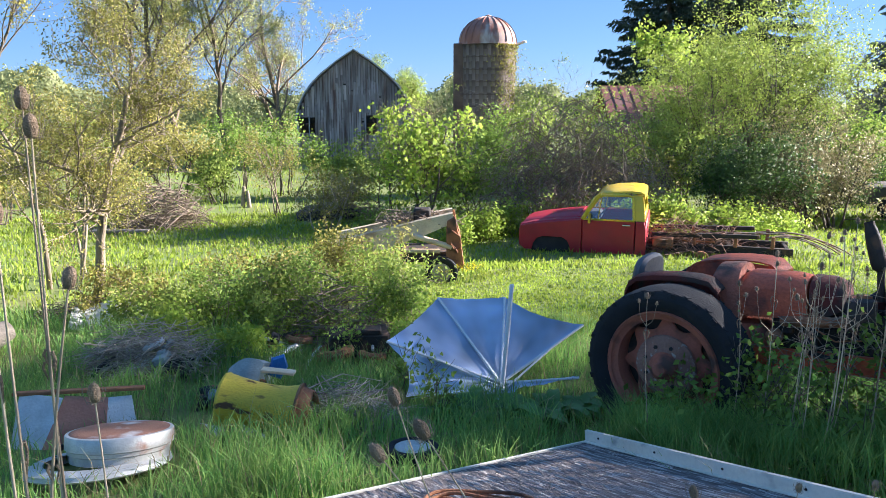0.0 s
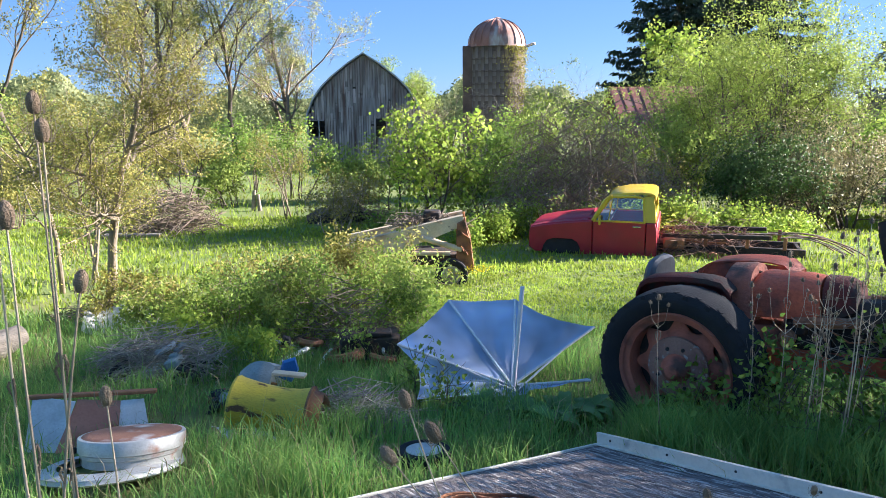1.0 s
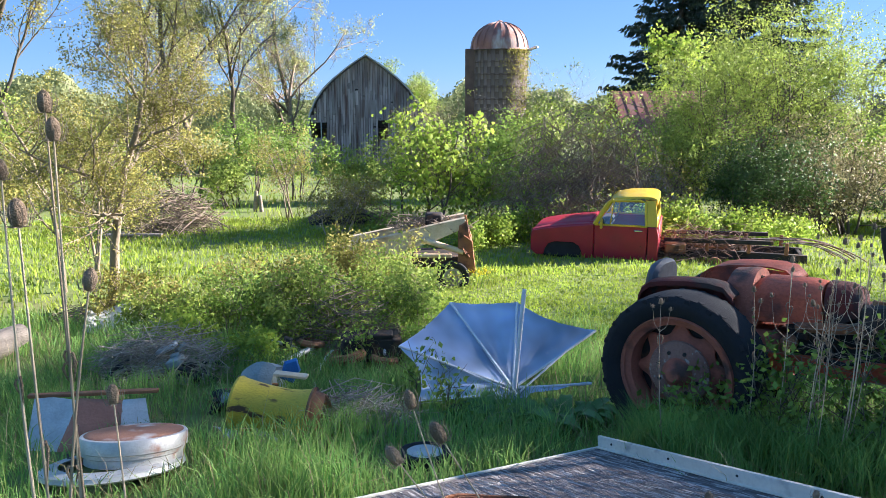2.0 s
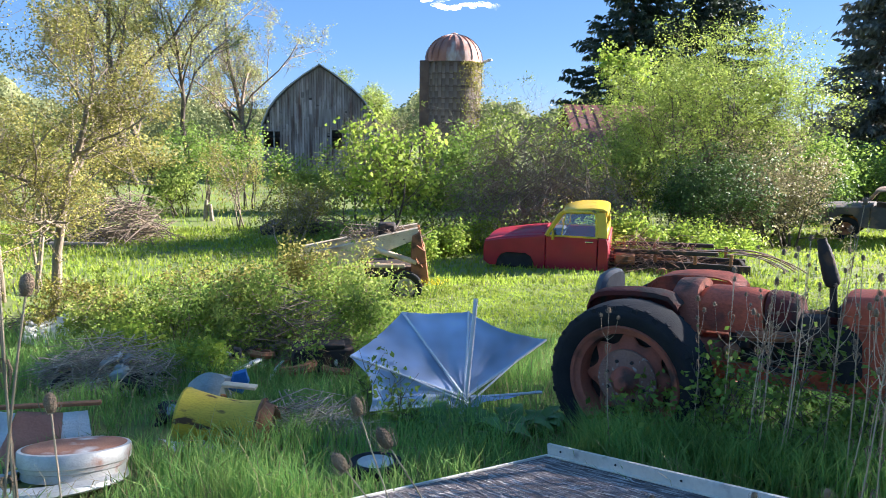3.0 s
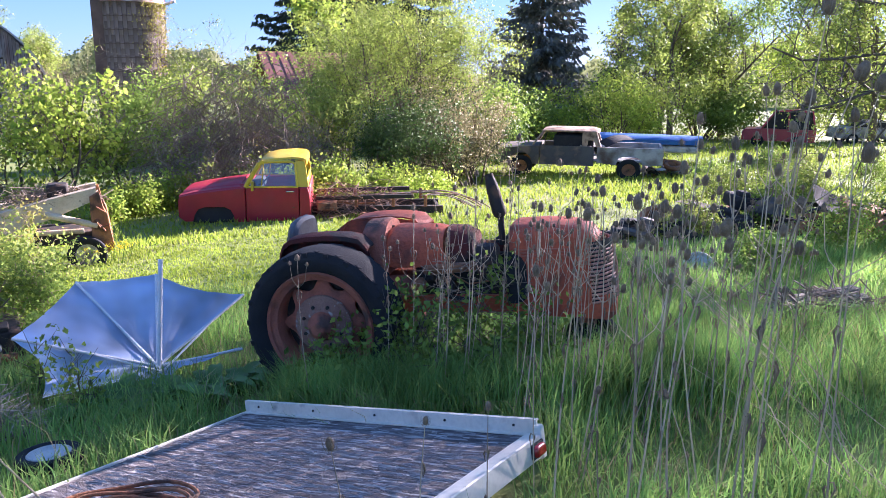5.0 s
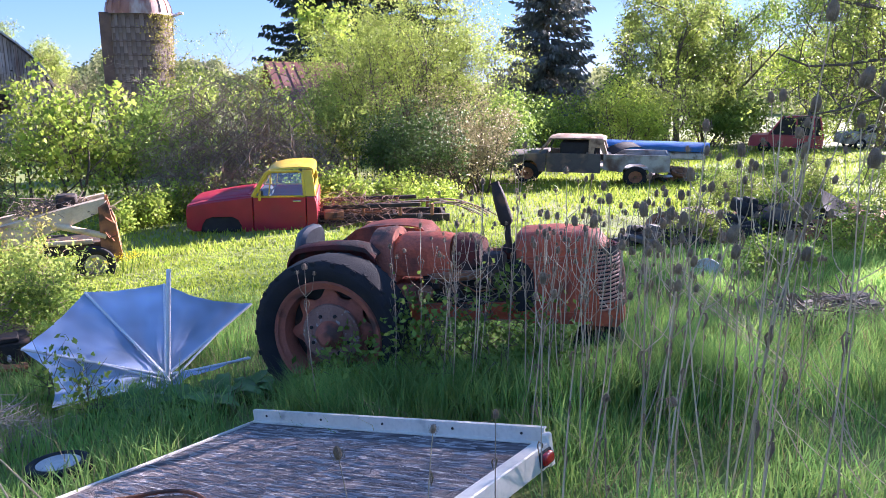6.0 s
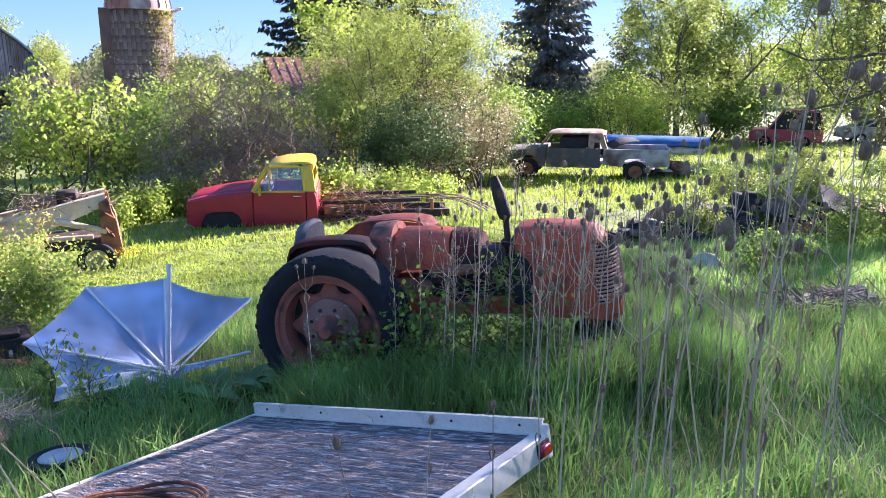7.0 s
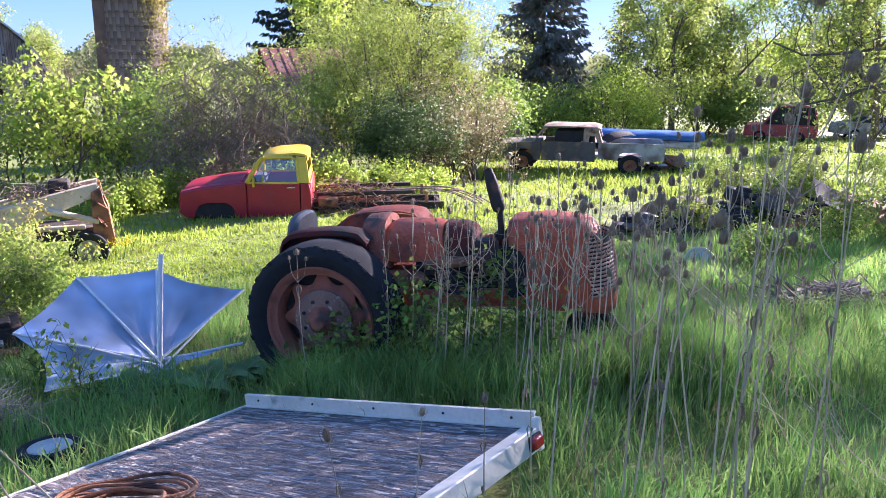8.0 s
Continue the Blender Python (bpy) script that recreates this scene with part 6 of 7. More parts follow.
def drum():
    x, y = -1.83, 5.73
    t = thing("yellow_drum", "dented yellow steel funnel drum with a rusty open end", "drum", (x, y, land(x, y) + 0.23), rz=-4, ry=7)
    turn = pose(0, 0, 0, 0, 90, 0)
    prof = [(0.0, 0.02), (0.20, 0.0), (0.225, 0.01), (0.232, 0.03), (0.222, 0.05), (0.205, 0.15), (0.19, 0.26), (0.183, 0.36), (0.182, 0.44), (0.188, 0.53), (0.205, 0.61), (0.212, 0.625), (0.212, 0.64),
            (0.20, 0.63), (0.18, 0.53), (0.174, 0.40)]
    part("shell", MB().lathe(prof, 56, turn), M_DRUM, t, "chipped yellow enamel shell")
    part("rusty_end", MB().lathe([(0.195, 0.635), (0.225, 0.64), (0.23, 0.66), (0.20, 0.665), (0.18, 0.75), (0.17, 0.76), (0.15, 0.7), (0.15, 0.62)], 40, turn), M_RUST, t, "torn rusty flange")
    jag = MB()
    r = random.Random(6)
    for k in range(9):
        a = r.uniform(0, 6.28)
        m = Matrix.Translation((r.uniform(0.70, 0.80), 0.15 * math.cos(a), 0.15 * math.sin(a))) @ Euler((r.uniform(0, 3), r.uniform(0, 3), r.uniform(0, 3))).to_matrix().to_4x4()
        jag.prism([(-0.05, -0.03), (0.06, -0.02), (0.04, 0.05), (-0.03, 0.03)], 0.006, m)
    part("torn_plates", jag, M_RUST, t)


drum()


def scrap(kind, label, at, seed, mats, n, rx, ry, h, size=(0.1, 0.4), group="scrap pieces"):
    """Loose scrap: bent plates, pipes and blocks that lie on one another; each is a thing of its own."""
    r = random.Random(seed)
    for k in range(n):
        a, f = r.uniform(0, 6.28), r.random() ** 0.5
        x, y = at[0] + rx * f * math.cos(a), at[1] + ry * f * math.sin(a)
        z = land(x, y) + 0.05 + h * (1 - f) * r.random()
        s = r.uniform(*size)
        m = mats[k % len(mats)]
        c = k % 4
        mb = MB()
        if c == 0:
            w = r.uniform(0.4, 0.8) * s
            rings = [[(-s / 2 + s * u, -w / 2, 0.12 * s * math.sin(u * 3 + k)), (-s / 2 + s * u, w / 2, 0.12 * s * math.sin(u * 3 + k) + 0.05 * s), (-s / 2 + s * u, w / 2, 0.12 * s * math.sin(u * 3 + k) + 0.05 * s - 0.006),
                      (-s / 2 + s * u, -w / 2, 0.12 * s * math.sin(u * 3 + k) - 0.006)] for u in np.linspace(0, 1, 7)]
            mb.loft(rings)
            nm = "bent_plate"
        elif c == 1:
            mb.tube([(-s, 0, 0), (-s * 0.3, 0.05 * s, 0.1 * s), (s * 0.4, 0, 0.06 * s), (s, 0.1 * s, -0.03)], s * 0.05 + 0.008, 8)
            nm = "scrap_pipe"
        elif c == 2:
            mb.lathe([(0.3 * s, -0.1 * s), (0.45 * s, -0.1 * s), (0.5 * s, 0), (0.45 * s, 0.1 * s), (0.3 * s, 0.1 * s), (0.27 * s, 0), (0.3 * s, -0.1 * s)], 20)
            nm = "scrap_ring"
        else:
            mb.box((0, 0, 0), (s, s * 0.55, s * 0.35), b=s * 0.06).box((s * 0.2, 0, s * 0.2), (s * 0.4, s * 0.3, s * 0.2), b=s * 0.04)
            nm = "scrap_block"
        solo(nm, mb, m, label, "scrap", (x, y, z), rz=r.uniform(0, 360), rx=r.uniform(-25, 25), ry=r.uniform(-20, 20), group=group)


stick_heap("twig_heap", "heap of dry twigs and leaves over dark scrap", (-3.12, 7.5), 0.78, 0.45, 0.52, 560, 31, (0.0018, 0.006), material=M_GREYTWIG)
scrap("scrap", "dark rusty scrap metal under the twig heap", (-3.1, 7.4), 32, [M_DARKMETAL, M_BLACK, M_GALV, M_TEAL, M_BLACK], 26, 0.62, 0.36, 0.40, (0.12, 0.28))
scrap("scrap", "scrap and torn sheeting beside the yellow drum", (-1.75, 6.35), 33, [M_TEAL, M_DARKMETAL, M_WHITE, M_BLACK, M_RUST], 18, 0.5, 0.25, 0.36, (0.12, 0.32))
scrap("scrap", "pale crumpled sheet scraps in front of the yellow drum", (-1.55, 5.42), 34, [M_WHITE, M_GALV, M_TEAL], 6, 0.34, 0.08, 0.06, (0.10, 0.22))
scrap("scrap", "rusty torn scrap at the open end of the drum", (-0.98, 5.85), 38, [M_RUST, M_DARKMETAL, M_WOOD, M_RUST], 9, 0.28, 0.16, 0.22, (0.10, 0.24))
solo("blue_bag", MB().prism([(-0.07, -0.1), (0.06, -0.12), (0.09, 0.02), (0.02, 0.12), (-0.08, 0.06)], 0.05, b=0.02), M_BLUE, "small bright blue plastic sack on the scrap", "sack",
     (-1.52, 6.45, land(-1.5, 6.4) + 0.36), rz=20, ry=20)
solo("teal_tarp", MB().loft([[(x, -0.16, 0.16 * math.sin(x * 6 + 1.3) - 0.1), (x, 0.0, 0.16 * math.sin(x * 6 + 1.3) + 0.03), (x, 0.2, 0.1 * math.sin(x * 6 + 1.3)), (x, 0.2, -0.12), (x, -0.16, -0.14)]
                             for x in np.linspace(-0.17, 0.17, 9)]), M_TEAL, "crumpled faded teal tarpaulin on the scrap", "tarpaulin", (-1.8, 6.4, land(-1.8, 6.4) + 0.26), rz=-10)
solo("plank", MB().box((0, 0, 0), (0.30, 0.09, 0.025), b=0.004), M_TANWOOD, "short tan board lying over the drum's scrap", "plank", (-1.45, 6.15, land(-1.5, 6.1) + 0.38), rz=-6, ry=4)
scrap("scrap", "dark metal scrap and blocks under the briars", (-1.5, 8.2), 35, [M_DARKMETAL, M_GALV, M_RUST, M_BLACK], 16, 1.0, 0.35, 0.45, (0.15, 0.5))
solo("steel_box", MB().box((0, 0, 0.16), (0.7, 0.4, 0.28), b=0.03).box((0.1, -0.1, 0.32), (0.3, 0.2, 0.06), b=0.02), M_DARKMETAL, "dark rusty steel box under the briars", "steel box",
     (-0.98, 8.25, land(-1, 8.1)), rz=8)
stick_heap("twig_heap", "dry brown twig heap inside the briar mound", (-1.4, 8.7), 0.8, 0.4, 0.9, 300, 36)
stick_heap("twig_heap", "low mat of broken twigs beside the drum", (-0.9, 5.85), 0.55, 0.28, 0.34, 330, 37, (0.0018, 0.006), (0.25, 0.7), M_GREYTWIG)
stick_heap("brush_pile", "big pile of dry cut branches behind the apple tree", (-8.0, 20.5), 1.3, 0.8, 1.5, 420, 38, (0.006, 0.013), (0.8, 1.9))
stick_heap("twig_heap", "brown twig heap on top of the old loader", (-0.45, 12.95), 0.65, 0.3, 0.2, 150, 39, (0.004, 0.008), (0.3, 0.8), lift=0.98)


def wheel_shaped_pail():
    # a small lidded pail, built here from a tyre and a round plate
    x, y = -0.22, 4.95
    t = thing("tyre_wheel", "small pail in the grass, shaped as a tyre with a pale plate", "wheel", (x, y, land(x, y) + 0.04), rx=-6)
    part("tyre", tyre_mesh(0.2, 0.12, 0.62), M_TYRE, t).matrix_local = pose(0, 0, 0, 90)
    part("hub_plate", MB().lathe([(0.0, 0.05), (0.05, 0.05), (0.09, 0.03), (0.125, 0.055), (0.132, 0.05), (0.13, 0.03)], 32), M_GALV, t, "pale grey pail lid")


wheel_shaped_pail()
solo("log", MB().tube([(-0.3, 0, 0.0), (0.0, 0.03, 0.01), (0.35, 0.02, 0.05), (0.6, 0.0, 0.1)], [0.15, 0.17, 0.16, 0.12], 14), M_LOG, "thick grey rotting log in the grass", "log",
     (-5.35, 7.8, land(-5, 7.9) + 0.14), rz=70)
solo("tin_sheet", MB().loft([[(x, -0.2, 0.05 * math.sin(x * 9)), (x, 0.25, 0.22 + 0.05 * math.sin(x * 9 + 1)), (x, 0.25, 0.21 + 0.05 * math.sin(x * 9 + 1)), (x, -0.2, 0.05 * math.sin(x * 9) - 0.01)]
                             for x in np.linspace(-0.45, 0.45, 12)]), M_GALV, "crumpled shiny tin sheet under the apple tree", "tin sheet", (-4.55, 9.6, land(-4.5, 9.6) + 0.05), rz=18)
stick_heap("twig_heap", "twigs and scraps round the foot of the apple tree", (-5.0, 10.1), 0.7, 0.4, 0.3, 150, 41)


# ---- the rusted loader ----
def loader():
    t = thing("rusty_loader", "rusted farm loader with a tan boom half buried in brush", "loader", (0.05, 12.65, land(0, 12.6) - 0.09))
    boom = MB().loft([[(x, -0.09, z - h), (x, 0.09, z - h), (x, 0.09, z + h), (x, -0.09, z + h)] for x, z, h in [(-2.0, 0.62, 0.15), (-1.2, 0.80, 0.17), (-0.5, 1.0, 0.15), (0.12, 1.20, 0.09)]])
    part("boom", boom, M_TANWOOD, t, "tan rust-streaked boom")
    part("boom", MB().loft([[(x, 0.65, z - h), (x, 0.81, z - h), (x, 0.81, z + h), (x, 0.65, z + h)] for x, z, h in [(-2.0, 0.70, 0.12), (-1.2, 0.85, 0.14), (-0.5, 1.02, 0.12), (0.12, 1.18, 0.08)]]), M_TANWOOD, t)
    part("strut", MB().tube([(-0.62, -0.10, 0.92), (0.10, -0.12, 0.70)], 0.05, 12), M_TANWOOD, t, "tan hydraulic strut")
    part("strut", MB().tube([(-0.75, -0.05, 0.62), (-0.1, -0.06, 0.62)], 0.04, 12), M_TANWOOD, t)
    part("end_plate", MB().prism([(0.0, 0.30), (0.02, 1.16), (0.16, 1.24), (0.20, 1.02), (0.26, 0.86), (0.32, 0.35), (0.22, 0.26)], 0.10, pose(0, -0.10, 0), 0.02), M_RUST, t, "bright rusty end plate")
    part("end_plate", MB().prism([(0.0, 0.30), (0.02, 1.16), (0.16, 1.24), (0.20, 1.02), (0.26, 0.86), (0.32, 0.35), (0.22, 0.26)], 0.10, pose(0, 0.72, 0), 0.02), M_RUST, t)
    part("hose", MB().tube([(0.10, -0.17, 1.0), (0.24, -0.19, 0.9), (0.26, -0.2, 0.72), (0.14, -0.19, 0.68), (0.08, -0.18, 0.8), (0.2, -0.18, 0.62)], 0.018, 8), M_RUST, t)
    part("chassis", MB().box((-0.35, 0.3, 0.52), (0.9, 0.7, 0.22), b=0.03), M_DARKMETAL, t)
    part("counterweight", MB().box((-0.42, 0.3, 1.22), (0.30, 0.3, 0.22), b=0.03), M_DARKMETAL, t, "dark rusty box on top")
    for y in (-0.18, 0.85):
        w = part("wheel", tyre_mesh(0.29, 0.17, 0.58), M_TYRE, t, "worn grey tyre")
        w.location = (-0.08, y, 0.27)
        part("rim", MB().lathe([(0.03, -0.03), (0.10, -0.03), (0.15, -0.06), (0.17, -0.06), (0.17, 0.06), (0.15, 0.06), (0.10, 0.03), (0.03, 0.03)], 28, pose(0, 0, 0, 90)), M_GREYCAR, w, "dull grey rim")


loader()


def flowers():
    r = np.random.default_rng(17)
    x, y = 0.33, 12.5
    t = thing("flower_clump", "clump of bright yellow flowering mustard", "flowers", (x, y, land(x, y)))
    st = MB()
    heads = []
    for k in range(26):
        b = r.normal(0, 0.12, 2)
        h = r.uniform(0.2, 0.36)
        e = (b[0] * 1.5, b[1] * 1.5, h)
        st.tube([(b[0], b[1], 0), e], 0.004, 4)
        heads.append(e)
    part("stem_bunch", st, M_DOCK, t)
    pk = np.array(heads)[r.integers(0, len(heads), 500)] + r.normal(size=(500, 3)) * 0.025
    v, q = leaf_faces(pk, 0.022, r, 0, 0.9)
    part("blossom", cloud_mesh("blossom", v, q, M_FLOWER), None, t, "yellow blossoms")


flowers()


# ---- things far off in the field ----
def log_stack(label, at, n, L, seed, rad=0.09):
    r = random.Random(seed)
    for k in range(n):
        x, y = at[0] + r.uniform(-0.3, 0.3), at[1] + (k % 4) * rad * 1.9 - 0.2
        solo("log", MB().tube([(-L / 2, 0, 0), (-L / 6, r.uniform(-.04, .04), 0.02), (L / 5, 0, 0.0), (L / 2, r.uniform(-.05, .05), 0.01)], [rad, rad * 1.05, rad, rad * 0.8], 10), M_LOG, label, "log",
             (x, y, land(x, y) + rad + (k // 4) * rad * 1.7), rz=r.uniform(-8, 8), group="logs")


log_stack("grey weathered log stacked in the field", (-8.4, 19.4), 2, 1.5, 51, 0.06)
solo("car_wreck_roof", MB().loft([[(x, -0.7, 0.0), (x, -0.6, h * 0.8), (x, 0, h), (x, 0.6, h * 0.8), (x, 0.7, 0.0)] for x, h in [(-1.1, 0.10), (-0.8, 0.35), (0.2, 0.50), (0.6, 0.42), (1.0, 0.10)]]),
     M_DARKMETAL, "dark rusty sheet-metal wreck in the long grass", "wreck", (-3.5, 23, land(-3.5, 23)), rz=12)
stick_heap("twig_heap", "grey brush heap over the dark wreck", (-2.9, 22.6), 1.1, 0.5, 1.0, 260, 52, (0.005, 0.011), (0.6, 1.5))
for k, (dx, h, a) in enumerate([(-0.12, 0.75, 4), (0.12, 0.6, -7)]):
    solo("fence_post", MB().tube([(0, 0, 0), (0.01, 0, h * 0.5), (0.02, 0.01, h)], [0.075, 0.07, 0.06], 10), M_WOOD, "short pale weathered fence post", "post", (-7.0 + dx, 26, land(-7, 26)), ry=a,
         group="fence posts")


def old_pickup():
    t = thing("old_pickup", "junked grey pickup with a charred dark front", "pickup", (13.45, 23.3, land(14, 22.5) + 0.05), rz=-38)
    side = [(0.0, 0.55), (0.05, 0.95), (1.25, 1.05), (1.30, 1.05), (1.30, 0.42), (1.12, 0.42), (1.05, 0.68), (0.9, 0.80), (0.6, 0.80), (0.42, 0.66), (0.36, 0.45), (0.05, 0.42)]
    for s in (-1, 1):
        part("front_fender", MB().prism(side, 0.06, pose(0, s * 0.9, 0), 0.02), M_DARKCAR, t, "charred dark fender")
        part("door", MB().prism([(1.32, 0.42), (1.32, 1.06), (2.92, 1.08), (2.92, 0.42)], 0.06, pose(0, s * 0.9, 0), 0.02), M_DARKCAR, t, "charred dark door")
        part("bed_side", MB().prism([(3.0, 0.55), (3.0, 1.08), (4.9, 1.10), (4.9, 0.55), (4.35, 0.5), (4.28, 0.72), (4.1, 0.82), (3.8, 0.82), (3.62, 0.72), (3.55, 0.5)], 0.07, pose(0, s * 0.92, 0), 0.02), M_GREYCAR, t,
             "dull grey bed side")
        part("pillar", MB().tube([(1.10, s * 0.86, 1.06), (1.40, s * 0.74, 1.55), (2.95, s * 0.74, 1.56), (3.1, s * 0.86, 1.06)], 0.035, 8), M_TANROOF, t)
        part("cab_panel", MB().prism([(2.55, 1.06), (2.55, 1.50), (2.62, 1.57), (2.98, 1.57), (3.08, 1.06), (2.98, 1.06), (2.90, 1.28), (2.72, 1.28), (2.70, 1.06)], 0.05, pose(0, s * 0.80, 0), 0.015), M_TANROOF, t, "rust-streaked tan cab side")
        for x in (0.75, 3.95):
            w = part("wheel", tyre_mesh(0.36, 0.2, 0.55), M_TYRE, t)
            w.location = (x, s * 0.82, 0.34)
            part("rim", MB().lathe([(0.03, -0.04), (0.12, -0.04), (0.19, -0.07), (0.2, 0.07), (0.12, 0.04), (0.03, 0.04)], 24, pose(0, 0, 0, 90)), M_RUST, w)
    part("hood", MB().loft([[(x, -0.85, z - 0.04), (x, -0.6, z + 0.02), (x, 0.6, z + 0.02), (x, 0.85, z - 0.04), (x, 0.8, z - 0.1), (x, -0.8, z - 0.1)] for x, z in [(0.02, 0.95), (0.6, 1.03), (1.3, 1.08)]]), M_DARKCAR, t)
    part("roof", MB().loft([[(x, -0.72, z - 0.06), (x, -0.5, z), (x, 0.5, z), (x, 0.72, z - 0.06), (x, 0.6, z - 0.08), (x, -0.6, z - 0.08)] for x, z in [(1.35, 1.57), (1.55, 1.63), (2.85, 1.64), (3.05, 1.58)]]), M_TANROOF, t,
         "rusty tan roof")
    part("bed_floor", MB().box((3.7, 0, 0.62), (2.4, 1.7, 0.06)).box((4.88, 0, 0.82), (0.06, 1.75, 0.5)).box((2.52, 0, 0.85), (0.06, 1.75, 0.5)), M_GREYCAR, t)
    # black boxes fill the cab so that its windows look dark inside
    part("cab_interior", MB().box((2.25, 0, 0.95), (1.1, 1.4, 0.95), b=0.05).box((2.85, 0, 1.0), (0.08, 1.5, 0.6), b=0.03), M_BLACK, t)
    g = part("windscreen", MB().add([(1.12, -0.82, 1.08), (1.12, 0.82, 1.08), (1.42, 0.7, 1.54), (1.42, -0.7, 1.54)], [(0, 1, 2, 3)]), M_GLASS, t)
    g.visible_shadow = False
    part("bumper", MB().box((-0.06, 0, 0.5), (0.12, 1.8, 0.16), b=0.04), M_CHROME, t)
    t.scale = (1.14, 1.1, 1.0)
    m = pose(13.45, 23.3, land(14, 22.5) + 0.05, 0, 0, -38)
    scrap("scrap", "scrap heaped on and behind the grey pickup", (18.4, 19.8), 61, [M_WHITE, M_BLACK, M_RUST, M_GREYCAR], 14, 0.9, 0.8, 0.9, (0.4, 1.1))
    for k, (x, z, a) in enumerate([(3.1, 1.0, 14), (3.9, 1.02, -10)]):
        ob = solo("metal_sheet", MB().loft([[(u, -0.4, 0.2 * math.sin(u * 2 + k)), (u, 0.4, 0.2 * math.sin(u * 2 + k) + 0.1), (u, 0.4, 0.2 * math.sin(u * 2 + k) + 0.08), (u, -0.4, 0.2 * math.sin(u * 2 + k) - 0.02)]
                                           for u in np.linspace(-0.7, 0.7, 8)]), M_BLACK if k else M_WHITE, "bent body panel thrown on the pickup bed", "panel")
        ob.matrix_world = m @ pose(x, 0.1, z, 0, a, 20 * k)


old_pickup()


def blue_boat():
    t = thing("covered_boat", "long low boat trailer under a bright blue tarpaulin", "covered boat", (21.2, 24.6, land(21, 24) + 0.22), rz=-40)
    part("tarpaulin", MB().loft([[(x, -w, 0.62), (x, -w * 1.02, 0.80), (x, -w * 0.8, 0.90 + 0.008 * math.sin(x * 4)), (x, 0, 0.95 + 0.012 * math.sin(x * 3)), (x, w * 0.8, 0.90), (x, w * 1.02, 0.80), (x, w, 0.62)]
                                 for x, w in zip(np.linspace(-2.2, 2.2, 16), [0.5, 0.7, 0.8] + [0.85] * 10 + [0.8, 0.7, 0.6])]), M_BLUE, t, "bright blue tarpaulin")
    part("hull", MB().box((0, 0, 0.42), (4.1, 1.4, 0.28), b=0.08), M_WHITE, t)
    for s in (-1, 1):
        part("wheel", tyre_mesh(0.28, 0.16, 0.55), M_TYRE, t).location = (0.3, s * 0.75, 0.28)


blue_boat()


def van(name, label, at, rz, paint, length, height, seed):
    t = thing(name, label, "car", (at[0], at[1], land(*at)), rz=rz)
    L, H = length, height
    low = [(0.0, 0.35), (0.02, 0.75), (0.15, 0.95), (0.95, 1.02), (L, 1.02), (L, 0.35)]
    part("body", MB().prism(low, 1.78, None, 0.08), paint, t)
    part("roof", MB().prism([(1.62, H - 0.14), (2.0, H), (L - 0.6, H), (L - 0.25, H - 0.14)], 1.5, None, 0.06), paint, t)
    part("cabin_glass", MB().prism([(1.0, 1.0), (1.66, H - 0.10), (L - 0.28, H - 0.10), (L - 0.05, 1.0)], 1.56, None, 0.05), M_BLACK, t, "dark side windows")
    for x0, x1 in ((1.0, 1.64), (2.35, 2.3), (3.2, 3.15), (L - 0.04, L - 0.25)):
        for s in (-1, 1):
            part("pillar", MB().tube([(x0, s * 0.84, 1.0), (x1, s * 0.74, H - 0.08)], 0.05, 6), paint, t)
    for s in (-1, 1):
        for x in (0.85, L - 0.9):
            part("wheel", tyre_mesh(0.33, 0.2, 0.58), M_TYRE, t).location = (x, s * 0.82, 0.33)
        part("tail_light", MB().box((L - 0.02, s * 0.76, 0.88), (0.06, 0.14, 0.22), b=0.02), M_TAIL, t)
        part("headlight", MB().box((0.03, s * 0.7, 0.75), (0.06, 0.25, 0.14), b=0.02), M_CHROME, t)
    return t


van("minivan", "dark red minivan parked among the trees", (33.4, 30.9), -50, M_VAN, 3.7, 2.05, 1)
van("car", "pale silver car parked beyond the minivan", (39.6, 30), -30, M_GREYCAR, 4.2, 1.4, 2)
scrap("scrap", "dark engine parts and scrap under the briars", (11.2, 10.9), 71, [M_BLACK, M_DARKMETAL, M_BLACK, M_DARKCAR, M_DARKMETAL, M_RUST, M_BLACK], 46, 2.2, 0.9, 1.0, (0.3, 0.85))
part("wheel_rim", MB().lathe([(0.02, 0.0), (0.05, 0.02), (0.19, 0.0), (0.235, 0.03), (0.25, 0.02), (0.25, -0.06), (0.2, -0.06)], 40, pose(0, 0, 0, 60, 0, 0)), M_GALV,
     thing("chrome_wheel", "dull chrome wheel cover lying against the scrap", "wheel cover", (8.4, 8.2, land(8.4, 8.2) + 0.02), rz=-30))
stick_heap("vine_tangle", "dry brown vine tangle draped over the engine side", (2.75, 4.95), 0.55, 0.25, 1.2, 170, 83, (0.002, 0.004), (0.3, 0.8))
stick_heap("twig_heap", "grey tangle of rotting boards and twigs in the grass", (7.0, 5.1), 0.9, 0.35, 0.22, 260, 81, (0.006, 0.016), (0.4, 1.1))
for k in range(5):
    solo("rotten_board", MB().box((0, 0, 0), (1.3, 0.13, 0.03), b=0.006), M_LOG, "rotting grey board in the grass", "board", (6.8 + 0.12 * k, 4.8 + 0.13 * k, land(7, 5) + 0.10 + 0.02 * k), rz=-35 + 9 * k,
         group="rotten boards", rx=4)
